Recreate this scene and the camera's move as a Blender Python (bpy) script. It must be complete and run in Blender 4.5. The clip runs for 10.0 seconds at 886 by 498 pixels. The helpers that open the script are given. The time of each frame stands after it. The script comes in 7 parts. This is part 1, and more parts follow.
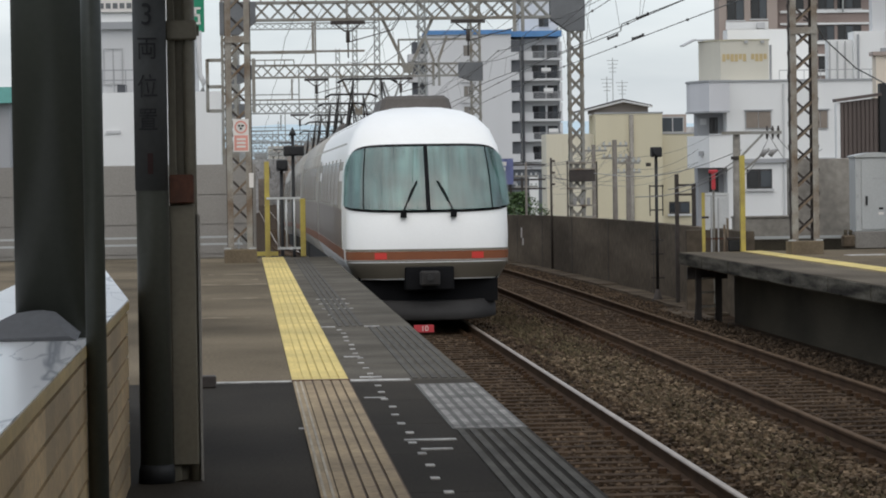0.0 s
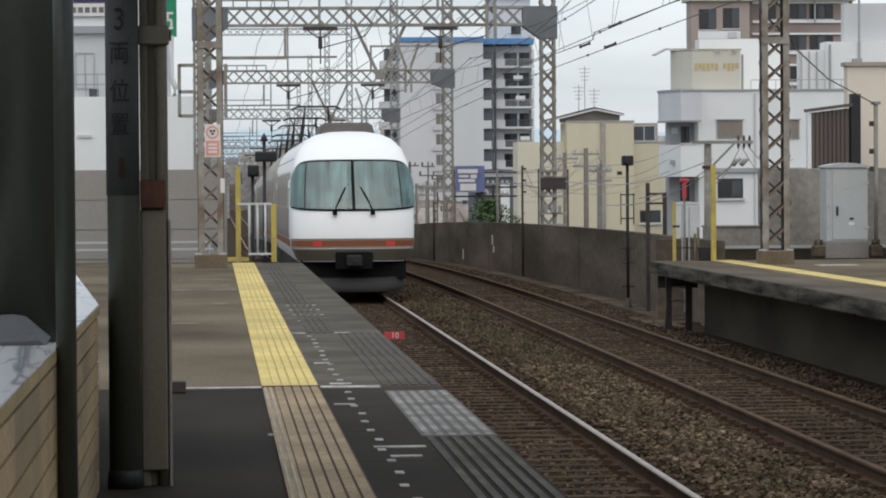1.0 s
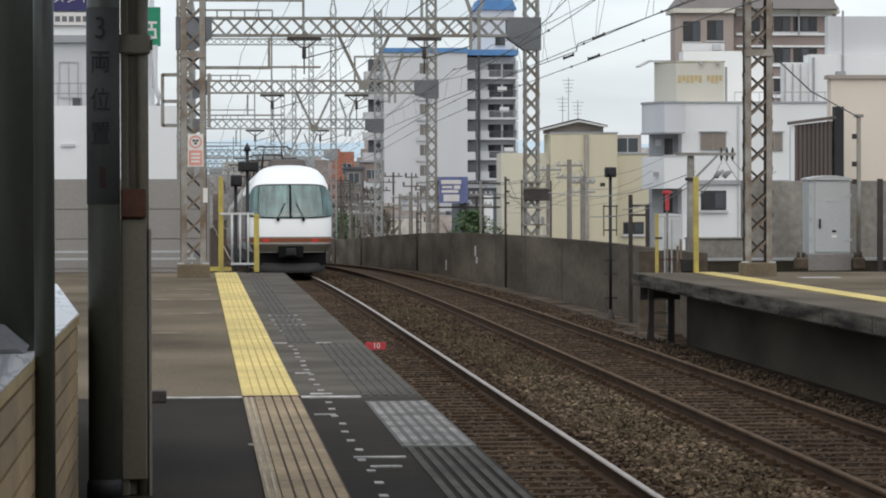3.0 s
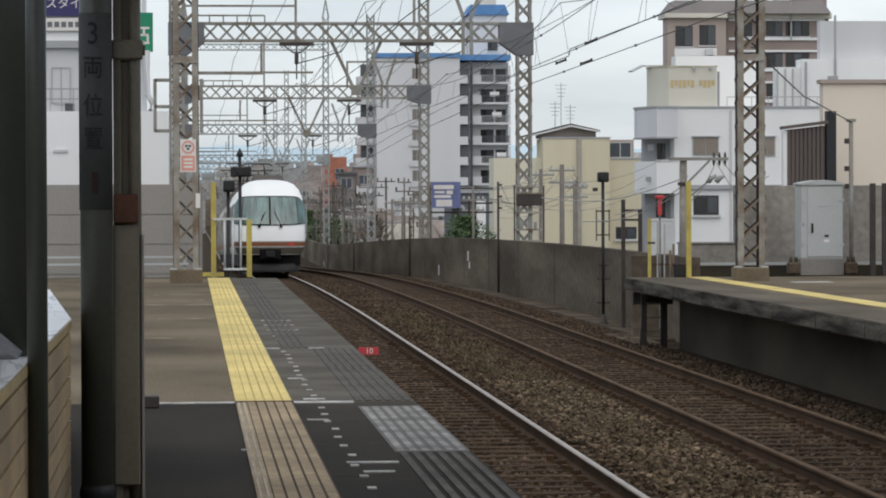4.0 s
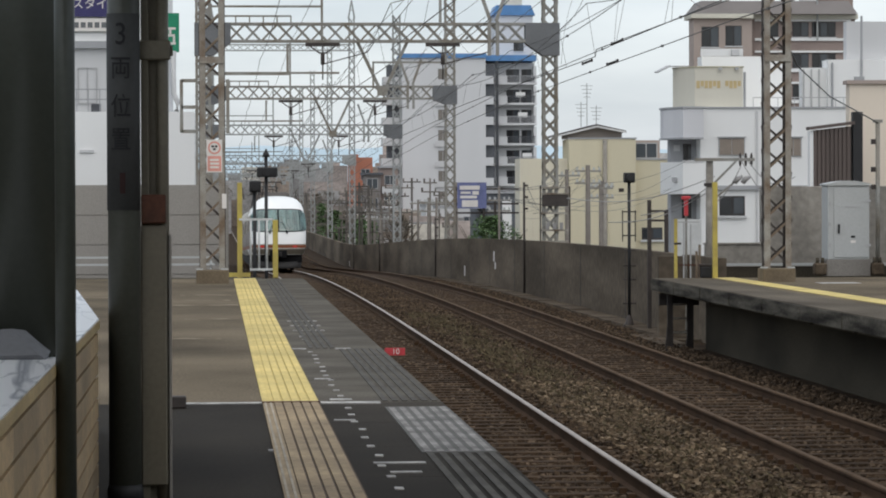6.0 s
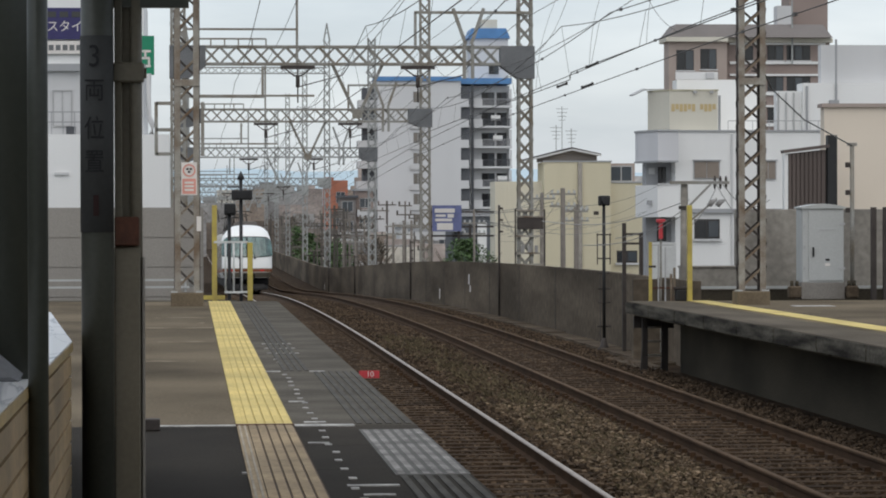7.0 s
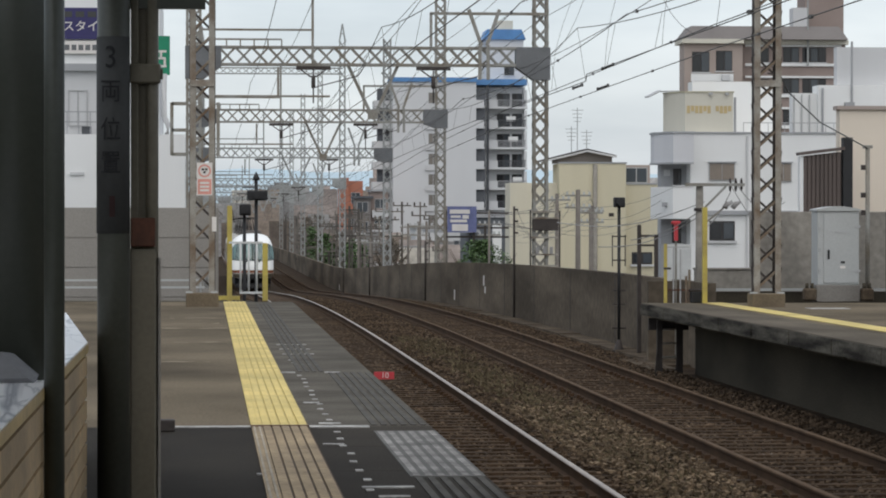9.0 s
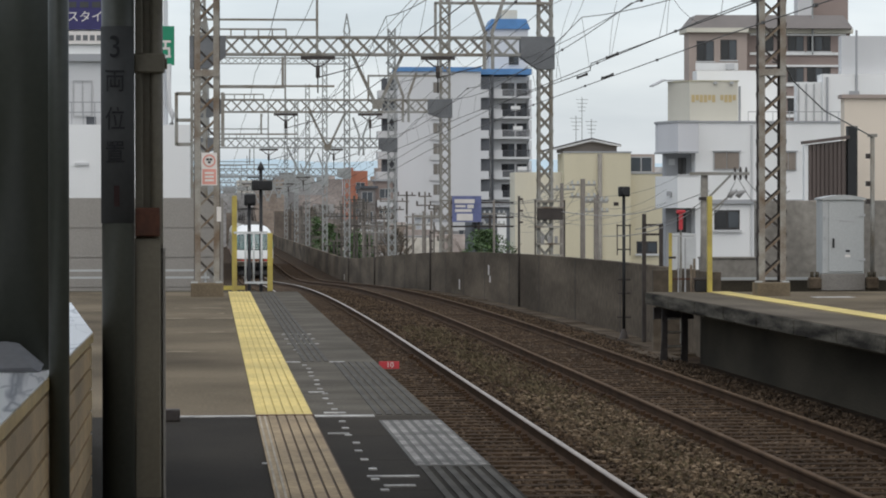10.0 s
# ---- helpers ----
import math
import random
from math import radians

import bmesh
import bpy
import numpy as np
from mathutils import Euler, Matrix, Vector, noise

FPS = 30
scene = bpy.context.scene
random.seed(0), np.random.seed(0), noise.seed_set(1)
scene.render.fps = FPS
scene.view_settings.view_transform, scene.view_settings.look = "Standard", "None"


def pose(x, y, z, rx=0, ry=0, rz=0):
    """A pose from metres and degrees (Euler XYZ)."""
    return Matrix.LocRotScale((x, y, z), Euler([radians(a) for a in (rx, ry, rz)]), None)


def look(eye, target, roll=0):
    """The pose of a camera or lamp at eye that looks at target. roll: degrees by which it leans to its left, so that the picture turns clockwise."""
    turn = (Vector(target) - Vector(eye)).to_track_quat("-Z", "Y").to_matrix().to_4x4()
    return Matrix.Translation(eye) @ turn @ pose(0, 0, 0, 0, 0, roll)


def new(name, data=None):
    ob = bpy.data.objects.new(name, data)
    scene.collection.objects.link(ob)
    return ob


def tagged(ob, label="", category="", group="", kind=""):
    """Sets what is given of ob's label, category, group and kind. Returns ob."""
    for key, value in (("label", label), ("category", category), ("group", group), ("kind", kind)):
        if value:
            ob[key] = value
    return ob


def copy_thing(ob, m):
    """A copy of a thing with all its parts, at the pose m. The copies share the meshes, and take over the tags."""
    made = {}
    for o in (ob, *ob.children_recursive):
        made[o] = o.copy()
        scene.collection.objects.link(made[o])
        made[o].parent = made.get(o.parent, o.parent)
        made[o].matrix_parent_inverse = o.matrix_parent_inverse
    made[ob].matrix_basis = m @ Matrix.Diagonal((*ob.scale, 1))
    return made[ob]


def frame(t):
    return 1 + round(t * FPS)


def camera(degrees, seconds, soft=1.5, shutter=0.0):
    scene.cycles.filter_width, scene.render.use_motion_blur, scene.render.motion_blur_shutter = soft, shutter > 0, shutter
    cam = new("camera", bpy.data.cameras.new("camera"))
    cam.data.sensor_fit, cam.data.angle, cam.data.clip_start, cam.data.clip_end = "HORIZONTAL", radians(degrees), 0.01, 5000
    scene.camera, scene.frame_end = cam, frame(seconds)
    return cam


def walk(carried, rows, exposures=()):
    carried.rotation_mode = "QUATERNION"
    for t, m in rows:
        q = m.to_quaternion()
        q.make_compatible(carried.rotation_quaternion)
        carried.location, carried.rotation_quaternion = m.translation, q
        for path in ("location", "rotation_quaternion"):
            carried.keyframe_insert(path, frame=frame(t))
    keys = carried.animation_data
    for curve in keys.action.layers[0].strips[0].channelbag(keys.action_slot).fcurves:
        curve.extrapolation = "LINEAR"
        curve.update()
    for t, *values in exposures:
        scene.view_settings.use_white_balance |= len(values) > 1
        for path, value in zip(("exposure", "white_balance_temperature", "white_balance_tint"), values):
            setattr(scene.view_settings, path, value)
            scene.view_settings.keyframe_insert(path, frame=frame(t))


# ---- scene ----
# ---- the camera: handheld, all but standing, with a long lens ----
cam = camera(16.0, 10.0, soft=1.9)
PATH = [
    (0, -0.0051, 0, 1.4632, -1.305, 0.87, -3.637),
    (0.5, -0.0112, 0, 1.4616, -1.345, 0.646, -3.567),
    (1, -0.0066, 0, 1.4648, -1.185, 0.411, -4.16),
    (1.5, -0.0055, 0, 1.4651, -1.201, 0.257, -4.116),
    (2, 0.0036, 0, 1.4634, -1.399, 0.215, -4.043),
    (2.5, 0.0073, 0, 1.4658, -1.134, 0.282, -4.372),
    (2.7, 0.0076, 0, 1.4638, -1.056, 0.163, -4.403),
    (4, 0.0074, 0, 1.4631, -0.898, 0.212, -4.591),
    (4.5, 0.0028, 0, 1.4634, -0.862, 0.066, -4.453),
    (5, 0.0082, 0, 1.4613, -0.91, 0.372, -4.256),
    (6.5, -0.004, 0, 1.4641, -0.845, 0.056, -4.138),
    (7, 0.0066, 0, 1.461, -0.471, 0.145, -4.574),
    (7.5, 0.0074, 0, 1.4698, -0.487, 0.03, -4.466),
    (8, -0, 0, 1.46, -0.645, -0, -4.234),
    (8.5, 0.0016, 0, 1.46, -0.551, -0.002, -4.234),
    (9, 0.0023, 0, 1.4669, -0.455, -0.051, -4.303),
    (9.5, 0.0061, 0, 1.4688, -0.619, 0.196, -4.122),
    (10, 0.0036, 0, 1.4636, -0.642, 0.072, -4.215),
]
walk(cam, [(t, pose(x, y, z, 90 + pitch, roll, yaw)) for t, x, y, z, pitch, roll, yaw in PATH],
     exposures=[(0.0, -0.10), (1.0, -0.03), (2.5, 0.07), (4.0, -0.04), (6.5, -0.06), (7.0, -0.16), (8.0, -0.14), (10.0, -0.11)])

# ---- world, sun, exposure: a bright overcast sky ----
SUN_UP, SUN_TURN = 55.0, 178.0
world = bpy.data.worlds.new("overcast")
scene.world = world
world.use_nodes = True
wn, wl = world.node_tree.nodes, world.node_tree.links
wn.clear()
w_out = wn.new("ShaderNodeOutputWorld")
w_sky = wn.new("ShaderNodeBackground")
w_cloud = wn.new("ShaderNodeBackground")
w_add = wn.new("ShaderNodeAddShader")
sky = wn.new("ShaderNodeTexSky")
sky.sky_type = "NISHITA"
sky.sun_disc = False
sky.sun_elevation, sky.sun_rotation = radians(SUN_UP), radians(SUN_TURN)
sky.air_density, sky.dust_density = 1.0, 2.0
w_sky.inputs["Strength"].default_value = 0.05
w_geo = wn.new("ShaderNodeTexCoord")
w_map = wn.new("ShaderNodeMapping")
w_map.inputs["Scale"].default_value = (5.0, 5.0, 22.0)
w_noise = wn.new("ShaderNodeTexNoise")
w_noise.inputs["Scale"].default_value = 1.4
w_noise.inputs["Detail"].default_value = 5.0
w_ramp = wn.new("ShaderNodeValToRGB")
w_ramp.color_ramp.elements[0].position, w_ramp.color_ramp.elements[0].color = 0.35, (0.58, 0.635, 0.70, 1)
w_ramp.color_ramp.elements[1].position, w_ramp.color_ramp.elements[1].color = 0.64, (0.81, 0.855, 0.90, 1)
w_sep = wn.new("ShaderNodeSeparateXYZ")
w_grad = wn.new("ShaderNodeMapRange")
w_grad.inputs["From Min"].default_value, w_grad.inputs["From Max"].default_value = 0.0, 1.0
w_grad.inputs["To Min"].default_value, w_grad.inputs["To Max"].default_value = 0.87, 1.12
wl.new(w_geo.outputs["Generated"], w_map.inputs["Vector"])
wl.new(w_map.outputs["Vector"], w_noise.inputs["Vector"])
wl.new(w_noise.outputs["Fac"], w_ramp.inputs["Fac"])
wl.new(w_geo.outputs["Generated"], w_sep.inputs["Vector"])
wl.new(w_sep.outputs["Z"], w_grad.inputs["Value"])
wl.new(w_ramp.outputs["Color"], w_cloud.inputs["Color"])
wl.new(w_grad.outputs["Result"], w_cloud.inputs["Strength"])
wl.new(sky.outputs["Color"], w_sky.inputs["Color"])
wl.new(w_sky.outputs["Background"], w_add.inputs[0])
wl.new(w_cloud.outputs["Background"], w_add.inputs[1])
wl.new(w_add.outputs["Shader"], w_out.inputs["Surface"])

sun_data = bpy.data.lights.new("sun", "SUN")
sun_data.energy, sun_data.angle, sun_data.color = 0.8, radians(90), (1.0, 0.90, 0.74)
sun = new("sun", sun_data)
sun.matrix_world = look((0, 0, 60), (0 - 60 * math.sin(radians(SUN_TURN)) / math.tan(radians(SUN_UP)),
                                     0 - 60 * math.cos(radians(SUN_TURN)) / math.tan(radians(SUN_UP)), 0))


# ---- materials ----
def material(name, colour, rough=0.8, metal=0.0, vary=0.25, scale=3.0, fine=40.0, bump=0.2, ior=1.45,
             stain=None, stain_amount=0.5, streak=False, island=False, spread=0.0, stretch=None, spec=0.5, local=False):
    """A painted, stony or metal surface with broad stains, fine grain and relief, at real-world size."""
    m = bpy.data.materials.new(name)
    m.use_nodes = True
    n, l = m.node_tree.nodes, m.node_tree.links
    b = n["Principled BSDF"]
    b.inputs["Roughness"].default_value = rough
    b.inputs["Metallic"].default_value = metal
    b.inputs["IOR"].default_value = ior
    b.inputs["Specular IOR Level"].default_value = spec
    geo = n.new("ShaderNodeNewGeometry")
    place = n.new("ShaderNodeTexCoord").outputs["Object"] if local else geo.outputs["Position"]
    mp = n.new("ShaderNodeMapping")
    mp.inputs["Scale"].default_value = stretch or ((1, 1, 0.12) if streak else (1, 1, 1))
    l.new(place, mp.inputs["Vector"])
    big = n.new("ShaderNodeTexNoise")
    big.inputs["Scale"].default_value, big.inputs["Detail"].default_value = scale, 6.0
    small = n.new("ShaderNodeTexNoise")
    small.inputs["Scale"].default_value, small.inputs["Detail"].default_value = fine, 3.0
    l.new(mp.outputs["Vector"], big.inputs["Vector"])
    l.new(place, small.inputs["Vector"])
    ramp = n.new("ShaderNodeValToRGB")
    c0 = stain if stain else tuple(c * (1 - vary) for c in colour)
    c1 = colour if stain else tuple(min(1, c * (1 + vary * 0.6)) for c in colour)
    ramp.color_ramp.elements[0].position, ramp.color_ramp.elements[1].position = (0.5 - 0.3 * (1 - stain_amount), 0.5 + 0.3 * stain_amount) if stain else (0.3, 0.7)
    ramp.color_ramp.elements[0].color, ramp.color_ramp.elements[1].color = (*c0, 1), (*c1, 1)
    l.new(big.outputs["Fac"], ramp.inputs["Fac"])
    mix = n.new("ShaderNodeMix")
    mix.data_type, mix.blend_type = "RGBA", "MULTIPLY"
    mix.inputs["Factor"].default_value = min(1.0, vary * 1.6)
    l.new(ramp.outputs["Color"], mix.inputs["A"])
    grey = n.new("ShaderNodeMapRange")
    grey.inputs["From Min"].default_value, grey.inputs["From Max"].default_value = 0.3, 0.7
    grey.inputs["To Min"].default_value, grey.inputs["To Max"].default_value = 0.6, 1.3
    l.new(small.outputs["Fac"], grey.inputs["Value"])
    l.new(grey.outputs["Result"], mix.inputs["B"])
    last = mix.outputs["Result"]
    if spread:
        info = n.new("ShaderNodeObjectInfo")
        rnd = n.new("ShaderNodeMapRange")
        rnd.inputs["To Min"].default_value, rnd.inputs["To Max"].default_value = 1 - spread, 1 + spread
        l.new(geo.outputs["Random Per Island"] if island else info.outputs["Random"], rnd.inputs["Value"])
        mul = n.new("ShaderNodeMix")
        mul.data_type, mul.blend_type = "RGBA", "MULTIPLY"
        mul.inputs["Factor"].default_value = 1.0
        l.new(last, mul.inputs["A"])
        l.new(rnd.outputs["Result"], mul.inputs["B"])
        last = mul.outputs["Result"]
    l.new(last, b.inputs["Base Color"])
    if bump:
        bp = n.new("ShaderNodeBump")
        bp.inputs["Strength"].default_value, bp.inputs["Distance"].default_value = bump, 0.01
        l.new(small.outputs["Fac"], bp.inputs["Height"])
        l.new(bp.outputs["Normal"], b.inputs["Normal"])
    return m


def glow(name, colour, strength):
    m = bpy.data.materials.new(name)
    m.use_nodes = True
    b = m.node_tree.nodes["Principled BSDF"]
    b.inputs["Base Color"].default_value = (*colour, 1)
    b.inputs["Emission Color"].default_value = (*colour, 1)
    b.inputs["Emission Strength"].default_value = strength
    return m


def clear_glass(name, gloss):
    """A thin clear sheet: most light passes straight, a part is mirrored."""
    m = bpy.data.materials.new(name)
    m.use_nodes = True
    n, l = m.node_tree.nodes, m.node_tree.links
    n.remove(n["Principled BSDF"])
    a, b, x = n.new("ShaderNodeBsdfTransparent"), n.new("ShaderNodeBsdfGlossy"), n.new("ShaderNodeMixShader")
    a.inputs["Color"].default_value = (0.80, 0.88, 0.86, 1)
    b.inputs["Roughness"].default_value = 0.03
    x.inputs["Fac"].default_value = gloss
    l.new(a.outputs["BSDF"], x.inputs[1])
    l.new(b.outputs["BSDF"], x.inputs[2])
    l.new(x.outputs["Shader"], n["Material Output"].inputs["Surface"])
    return m


def marble_material():
    """Polished white marble with grey veins."""
    m = material("white_marble", (0.80, 0.81, 0.81), 0.28, vary=0.06, scale=2.0, fine=30, bump=0.0, spec=0.5)
    n, l = m.node_tree.nodes, m.node_tree.links
    b = n["Principled BSDF"]
    geo = n.new("ShaderNodeNewGeometry")
    mp = n.new("ShaderNodeMapping")
    mp.inputs["Scale"].default_value = (1, 0.13, 1)
    l.new(geo.outputs["Position"], mp.inputs["Vector"])
    veins = []
    for scale, width in ((1.6, 0.010), (3.4, 0.006)):
        nz = n.new("ShaderNodeTexNoise")
        nz.inputs["Scale"].default_value, nz.inputs["Detail"].default_value, nz.inputs["Distortion"].default_value = scale, 4.0, 1.2
        l.new(mp.outputs["Vector"], nz.inputs["Vector"])
        off = n.new("ShaderNodeMath")
        off.operation = "SUBTRACT"
        off.inputs[1].default_value = 0.5
        l.new(nz.outputs["Fac"], off.inputs[0])
        ab = n.new("ShaderNodeMath")
        ab.operation = "ABSOLUTE"
        l.new(off.outputs["Value"], ab.inputs[0])
        r = n.new("ShaderNodeValToRGB")
        r.color_ramp.elements[0].position, r.color_ramp.elements[0].color = 0.0, (0.27, 0.29, 0.32, 1)
        r.color_ramp.elements[1].position, r.color_ramp.elements[1].color = width * 2.2, (0.84, 0.845, 0.85, 1)
        l.new(ab.outputs["Value"], r.inputs["Fac"])
        veins.append(r)
    mix = n.new("ShaderNodeMix")
    mix.data_type, mix.blend_type = "RGBA", "DARKEN"
    mix.inputs["Factor"].default_value = 0.8
    l.new(veins[0].outputs["Color"], mix.inputs["A"])
    l.new(veins[1].outputs["Color"], mix.inputs["B"])
    l.new(mix.outputs["Result"], b.inputs["Base Color"])
    return m


M = {
    "asphalt": material("platform_asphalt", (0.042, 0.035, 0.027), 0.92, vary=0.55, scale=0.7, fine=60, bump=0.3, stretch=(0.8, 0.35, 1), spec=0.1),
    "slab": material("platform_concrete", (0.154, 0.124, 0.086), 0.95, vary=0.5, scale=0.6, fine=40, bump=0.3, stretch=(0.7, 0.45, 1), spec=0.06),
    "edge_across": material("across_edge_concrete", (0.128, 0.108, 0.083), 0.95, vary=0.4, scale=0.9, fine=50, bump=0.3, stretch=(1, 0.3, 1), spec=0.06),
    "edge_slab": material("edge_concrete", (0.118, 0.105, 0.086), 0.95, vary=0.4, scale=0.9, fine=50, bump=0.3, spec=0.06),
    "yellow": material("yellow_tactile", (0.665, 0.52, 0.185), 0.7, vary=0.25, scale=0.9, fine=30, bump=0.15, spread=0.07, spec=0.2),
    "tan": material("worn_tan_tactile", (0.345, 0.252, 0.143), 0.7, vary=0.4, scale=1.2, fine=30, bump=0.15, spread=0.06, spec=0.2),
    "strip_grey": material("worn_strip_edge", (0.38, 0.32, 0.235), 0.75, vary=0.3, scale=2.0),
    "white_line": material("worn_white_paint", (0.42, 0.40, 0.37), 0.7, vary=0.45, scale=6.0),
    "rib_pale": material("pale_rubber_rib", (0.27, 0.255, 0.236), 0.8, vary=0.55, scale=3.0, spec=0.15),
    "groove": material("dark_groove", (0.05, 0.047, 0.045), 0.8),
    "concrete": material("weathered_concrete", (0.30, 0.28, 0.25), 0.9, vary=0.3, scale=0.5, streak=True, stain=(0.15, 0.135, 0.12), stain_amount=0.5),
    "parapet": material("sooty_parapet", (0.20, 0.162, 0.122), 0.95, vary=0.4, scale=1.0, fine=5, stretch=(0.2, 0.10, 0.6), stain=(0.085, 0.069, 0.052), stain_amount=0.55, spec=0.1),
    "dark_concrete": material("dark_mottled_concrete", (0.098, 0.084, 0.062), 0.95, vary=0.5, scale=0.8, stretch=(1, 0.25, 0.7), stain=(0.04, 0.035, 0.027), stain_amount=0.5, spec=0.1),
    "wall_brown": material("brownish_grey_wall", (0.285, 0.262, 0.228), 0.9, vary=0.3, scale=1.4, fine=8, stretch=(1, 1, 0.35)),
    "wall_grey": material("grey_wall", (0.295, 0.275, 0.248), 0.9, vary=0.16, scale=0.5, streak=True),
    "bed": material("rusty_ballast_bed", (0.049, 0.032, 0.019), 0.95, vary=0.5, scale=1.5, fine=25, bump=0.8, spec=0.1),
    "stone": material("ballast_stone", (0.096, 0.067, 0.044), 0.95, vary=0.45, scale=0.7, fine=30, island=True, spread=0.55, spec=0.15),
    "sleeper": material("dark_sleeper", (0.068, 0.045, 0.028), 0.95, vary=0.45, scale=3.0, spread=0.22, spec=0.1),
    "rail_side": material("rusty_rail", (0.070, 0.041, 0.023), 0.9, vary=0.3, scale=2.0, spec=0.15),
    "rail_top": material("polished_rail_head", (0.43, 0.35, 0.28), 0.45, metal=1.0, vary=0.2, scale=2.0, bump=0.05),
    "rail_dull": material("dull_rail_head", (0.115, 0.076, 0.048), 0.85, vary=0.25, scale=2.0, bump=0.05, spec=0.08),
    "steel": material("galvanised_steel", (0.30, 0.295, 0.27), 0.6, metal=0.1, vary=0.3, scale=1.5, stain=(0.19, 0.155, 0.11), stain_amount=0.3),
    "rusty": material("rust_stained_steel", (0.33, 0.312, 0.272), 0.75, vary=0.3, scale=2.5, stain=(0.17, 0.12, 0.08), stain_amount=0.4),
    # paler copy of the steel for far structures: haze put into the colour
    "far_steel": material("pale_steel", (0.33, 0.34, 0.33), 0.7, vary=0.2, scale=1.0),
    "black": material("matt_black_metal", (0.02, 0.02, 0.021), 0.6, vary=0.2),
    "dark_iron": material("dark_iron", (0.055, 0.045, 0.04), 0.75, vary=0.3),
    "wire": material("dark_wire", (0.10, 0.098, 0.095), 0.6, vary=0.1, bump=0),
    "post": material("grey_painted_post", (0.064, 0.069, 0.056), 0.4, vary=0.12, scale=1.5, bump=0.05),
    "post_olive": material("olive_painted_post", (0.165, 0.146, 0.106), 0.5, vary=0.15, scale=1.5, bump=0.05),
    "post_dark": material("dark_green_grey_post", (0.075, 0.078, 0.064), 0.45, vary=0.15, scale=1.5, bump=0.05),
    "rust_box": material("rust_brown_box", (0.095, 0.034, 0.017), 0.7, vary=0.3, scale=8),
    "yellow_paint": material("yellow_paint", (0.56, 0.45, 0.10), 0.5, vary=0.15, scale=3, stain=(0.40, 0.31, 0.09), stain_amount=0.4),
    "white_paint": material("white_gate_paint", (0.62, 0.63, 0.62), 0.5, vary=0.12, scale=3),
    "cabinet": material("light_grey_cabinet", (0.47, 0.48, 0.47), 0.5, vary=0.1, scale=1.0, streak=True),
    "sign_white": material("sign_white", (0.74, 0.70, 0.66), 0.5, vary=0.06),
    "sign_red": material("faded_red", (0.72, 0.33, 0.27), 0.55, vary=0.1),
    "red": material("red_plate", (0.55, 0.05, 0.06), 0.5, vary=0.1),
    "green": material("green_sign", (0.01, 0.23, 0.12), 0.45, vary=0.08),
    "ink": material("black_ink", (0.012, 0.012, 0.014), 0.6, vary=0.05, bump=0),
    "sign_grey": material("shade_toned_grey", (0.072, 0.073, 0.071), 0.7, vary=0.1, spec=0.2),
    "navy": material("navy_board", (0.035, 0.03, 0.12), 0.5, vary=0.1),
    "marble": marble_material(),
    "cap_edge": material("ochre_cap_edge", (0.46, 0.33, 0.14), 0.4, vary=0.2, scale=4),
    "tile": material("tan_wall_tile", (0.44, 0.31, 0.165), 0.4, vary=0.4, scale=1.2, spread=0.22),
    "tile_joint": material("dark_tile_joint", (0.028, 0.022, 0.016), 0.95, spec=0.1),
    "b_white": material("white_render", (0.80, 0.80, 0.785), 0.85, vary=0.07, scale=0.25, streak=True, bump=0.1),
    "b_pale": material("pale_grey_render", (0.58, 0.58, 0.58), 0.85, vary=0.08, scale=0.25, streak=True, bump=0.1),
    "b_grey": material("apartment_white", (0.63, 0.635, 0.64), 0.85, vary=0.06, scale=0.15, streak=True, bump=0.1),
    "b_mid": material("balcony_grey", (0.36, 0.365, 0.375), 0.85, vary=0.1, scale=0.3),
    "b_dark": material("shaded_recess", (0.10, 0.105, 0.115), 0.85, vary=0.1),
    "b_cream": material("cream_render", (0.64, 0.61, 0.52), 0.85, vary=0.15, scale=0.25, streak=True, bump=0.1),
    "b_yellow": material("yellow_render", (0.635, 0.575, 0.415), 0.85, vary=0.18, scale=0.3, streak=True, bump=0.1),
    "b_brown": material("brown_brick_tile", (0.29, 0.23, 0.205), 0.85, vary=0.12, scale=0.3, bump=0.1),
    "b_brown2": material("pinkish_brick_tile", (0.40, 0.33, 0.29), 0.85, vary=0.1, scale=0.3, bump=0.1),
    "b_pink": material("pale_pink_render", (0.74, 0.65, 0.54), 0.85, vary=0.06, scale=0.3),
    "b_orange": material("orange_render", (0.42, 0.17, 0.11), 0.85, vary=0.12, scale=0.3),
    "b_roof": material("dark_roof", (0.065, 0.058, 0.055), 0.7, vary=0.2, scale=1),
    "b_blue": material("blue_roof_edge", (0.10, 0.25, 0.50), 0.5, vary=0.15, scale=0.5),
    "b_shed": material("brown_corrugated", (0.11, 0.085, 0.075), 0.6, vary=0.25, scale=1.0, streak=True),
    "pane": material("dark_window_pane", (0.06, 0.07, 0.08), 0.08, vary=0.2, scale=0.5, bump=0, ior=1.5),
    "pane_tan": material("blind_behind_pane", (0.22, 0.20, 0.175), 0.15, vary=0.2, scale=0.5, bump=0, ior=1.5),
    "frame": material("aluminium_frame", (0.42, 0.42, 0.42), 0.5, vary=0.1),
    "letter": material("ochre_letter", (0.54, 0.42, 0.22), 0.6, vary=0.1),
    "leaf": material("dark_green_leaf", (0.09, 0.15, 0.055), 0.7, vary=0.35, scale=2, island=True, spread=0.5),
    "bark": material("bark", (0.10, 0.075, 0.055), 0.9),
    "ground": material("town_ground", (0.13, 0.125, 0.115), 0.95, vary=0.3, scale=0.05),
    "town_grey": material("far_grey_house", (0.34, 0.33, 0.32), 0.9, vary=0.3, scale=0.3, fine=2.0, island=True, spread=0.5),
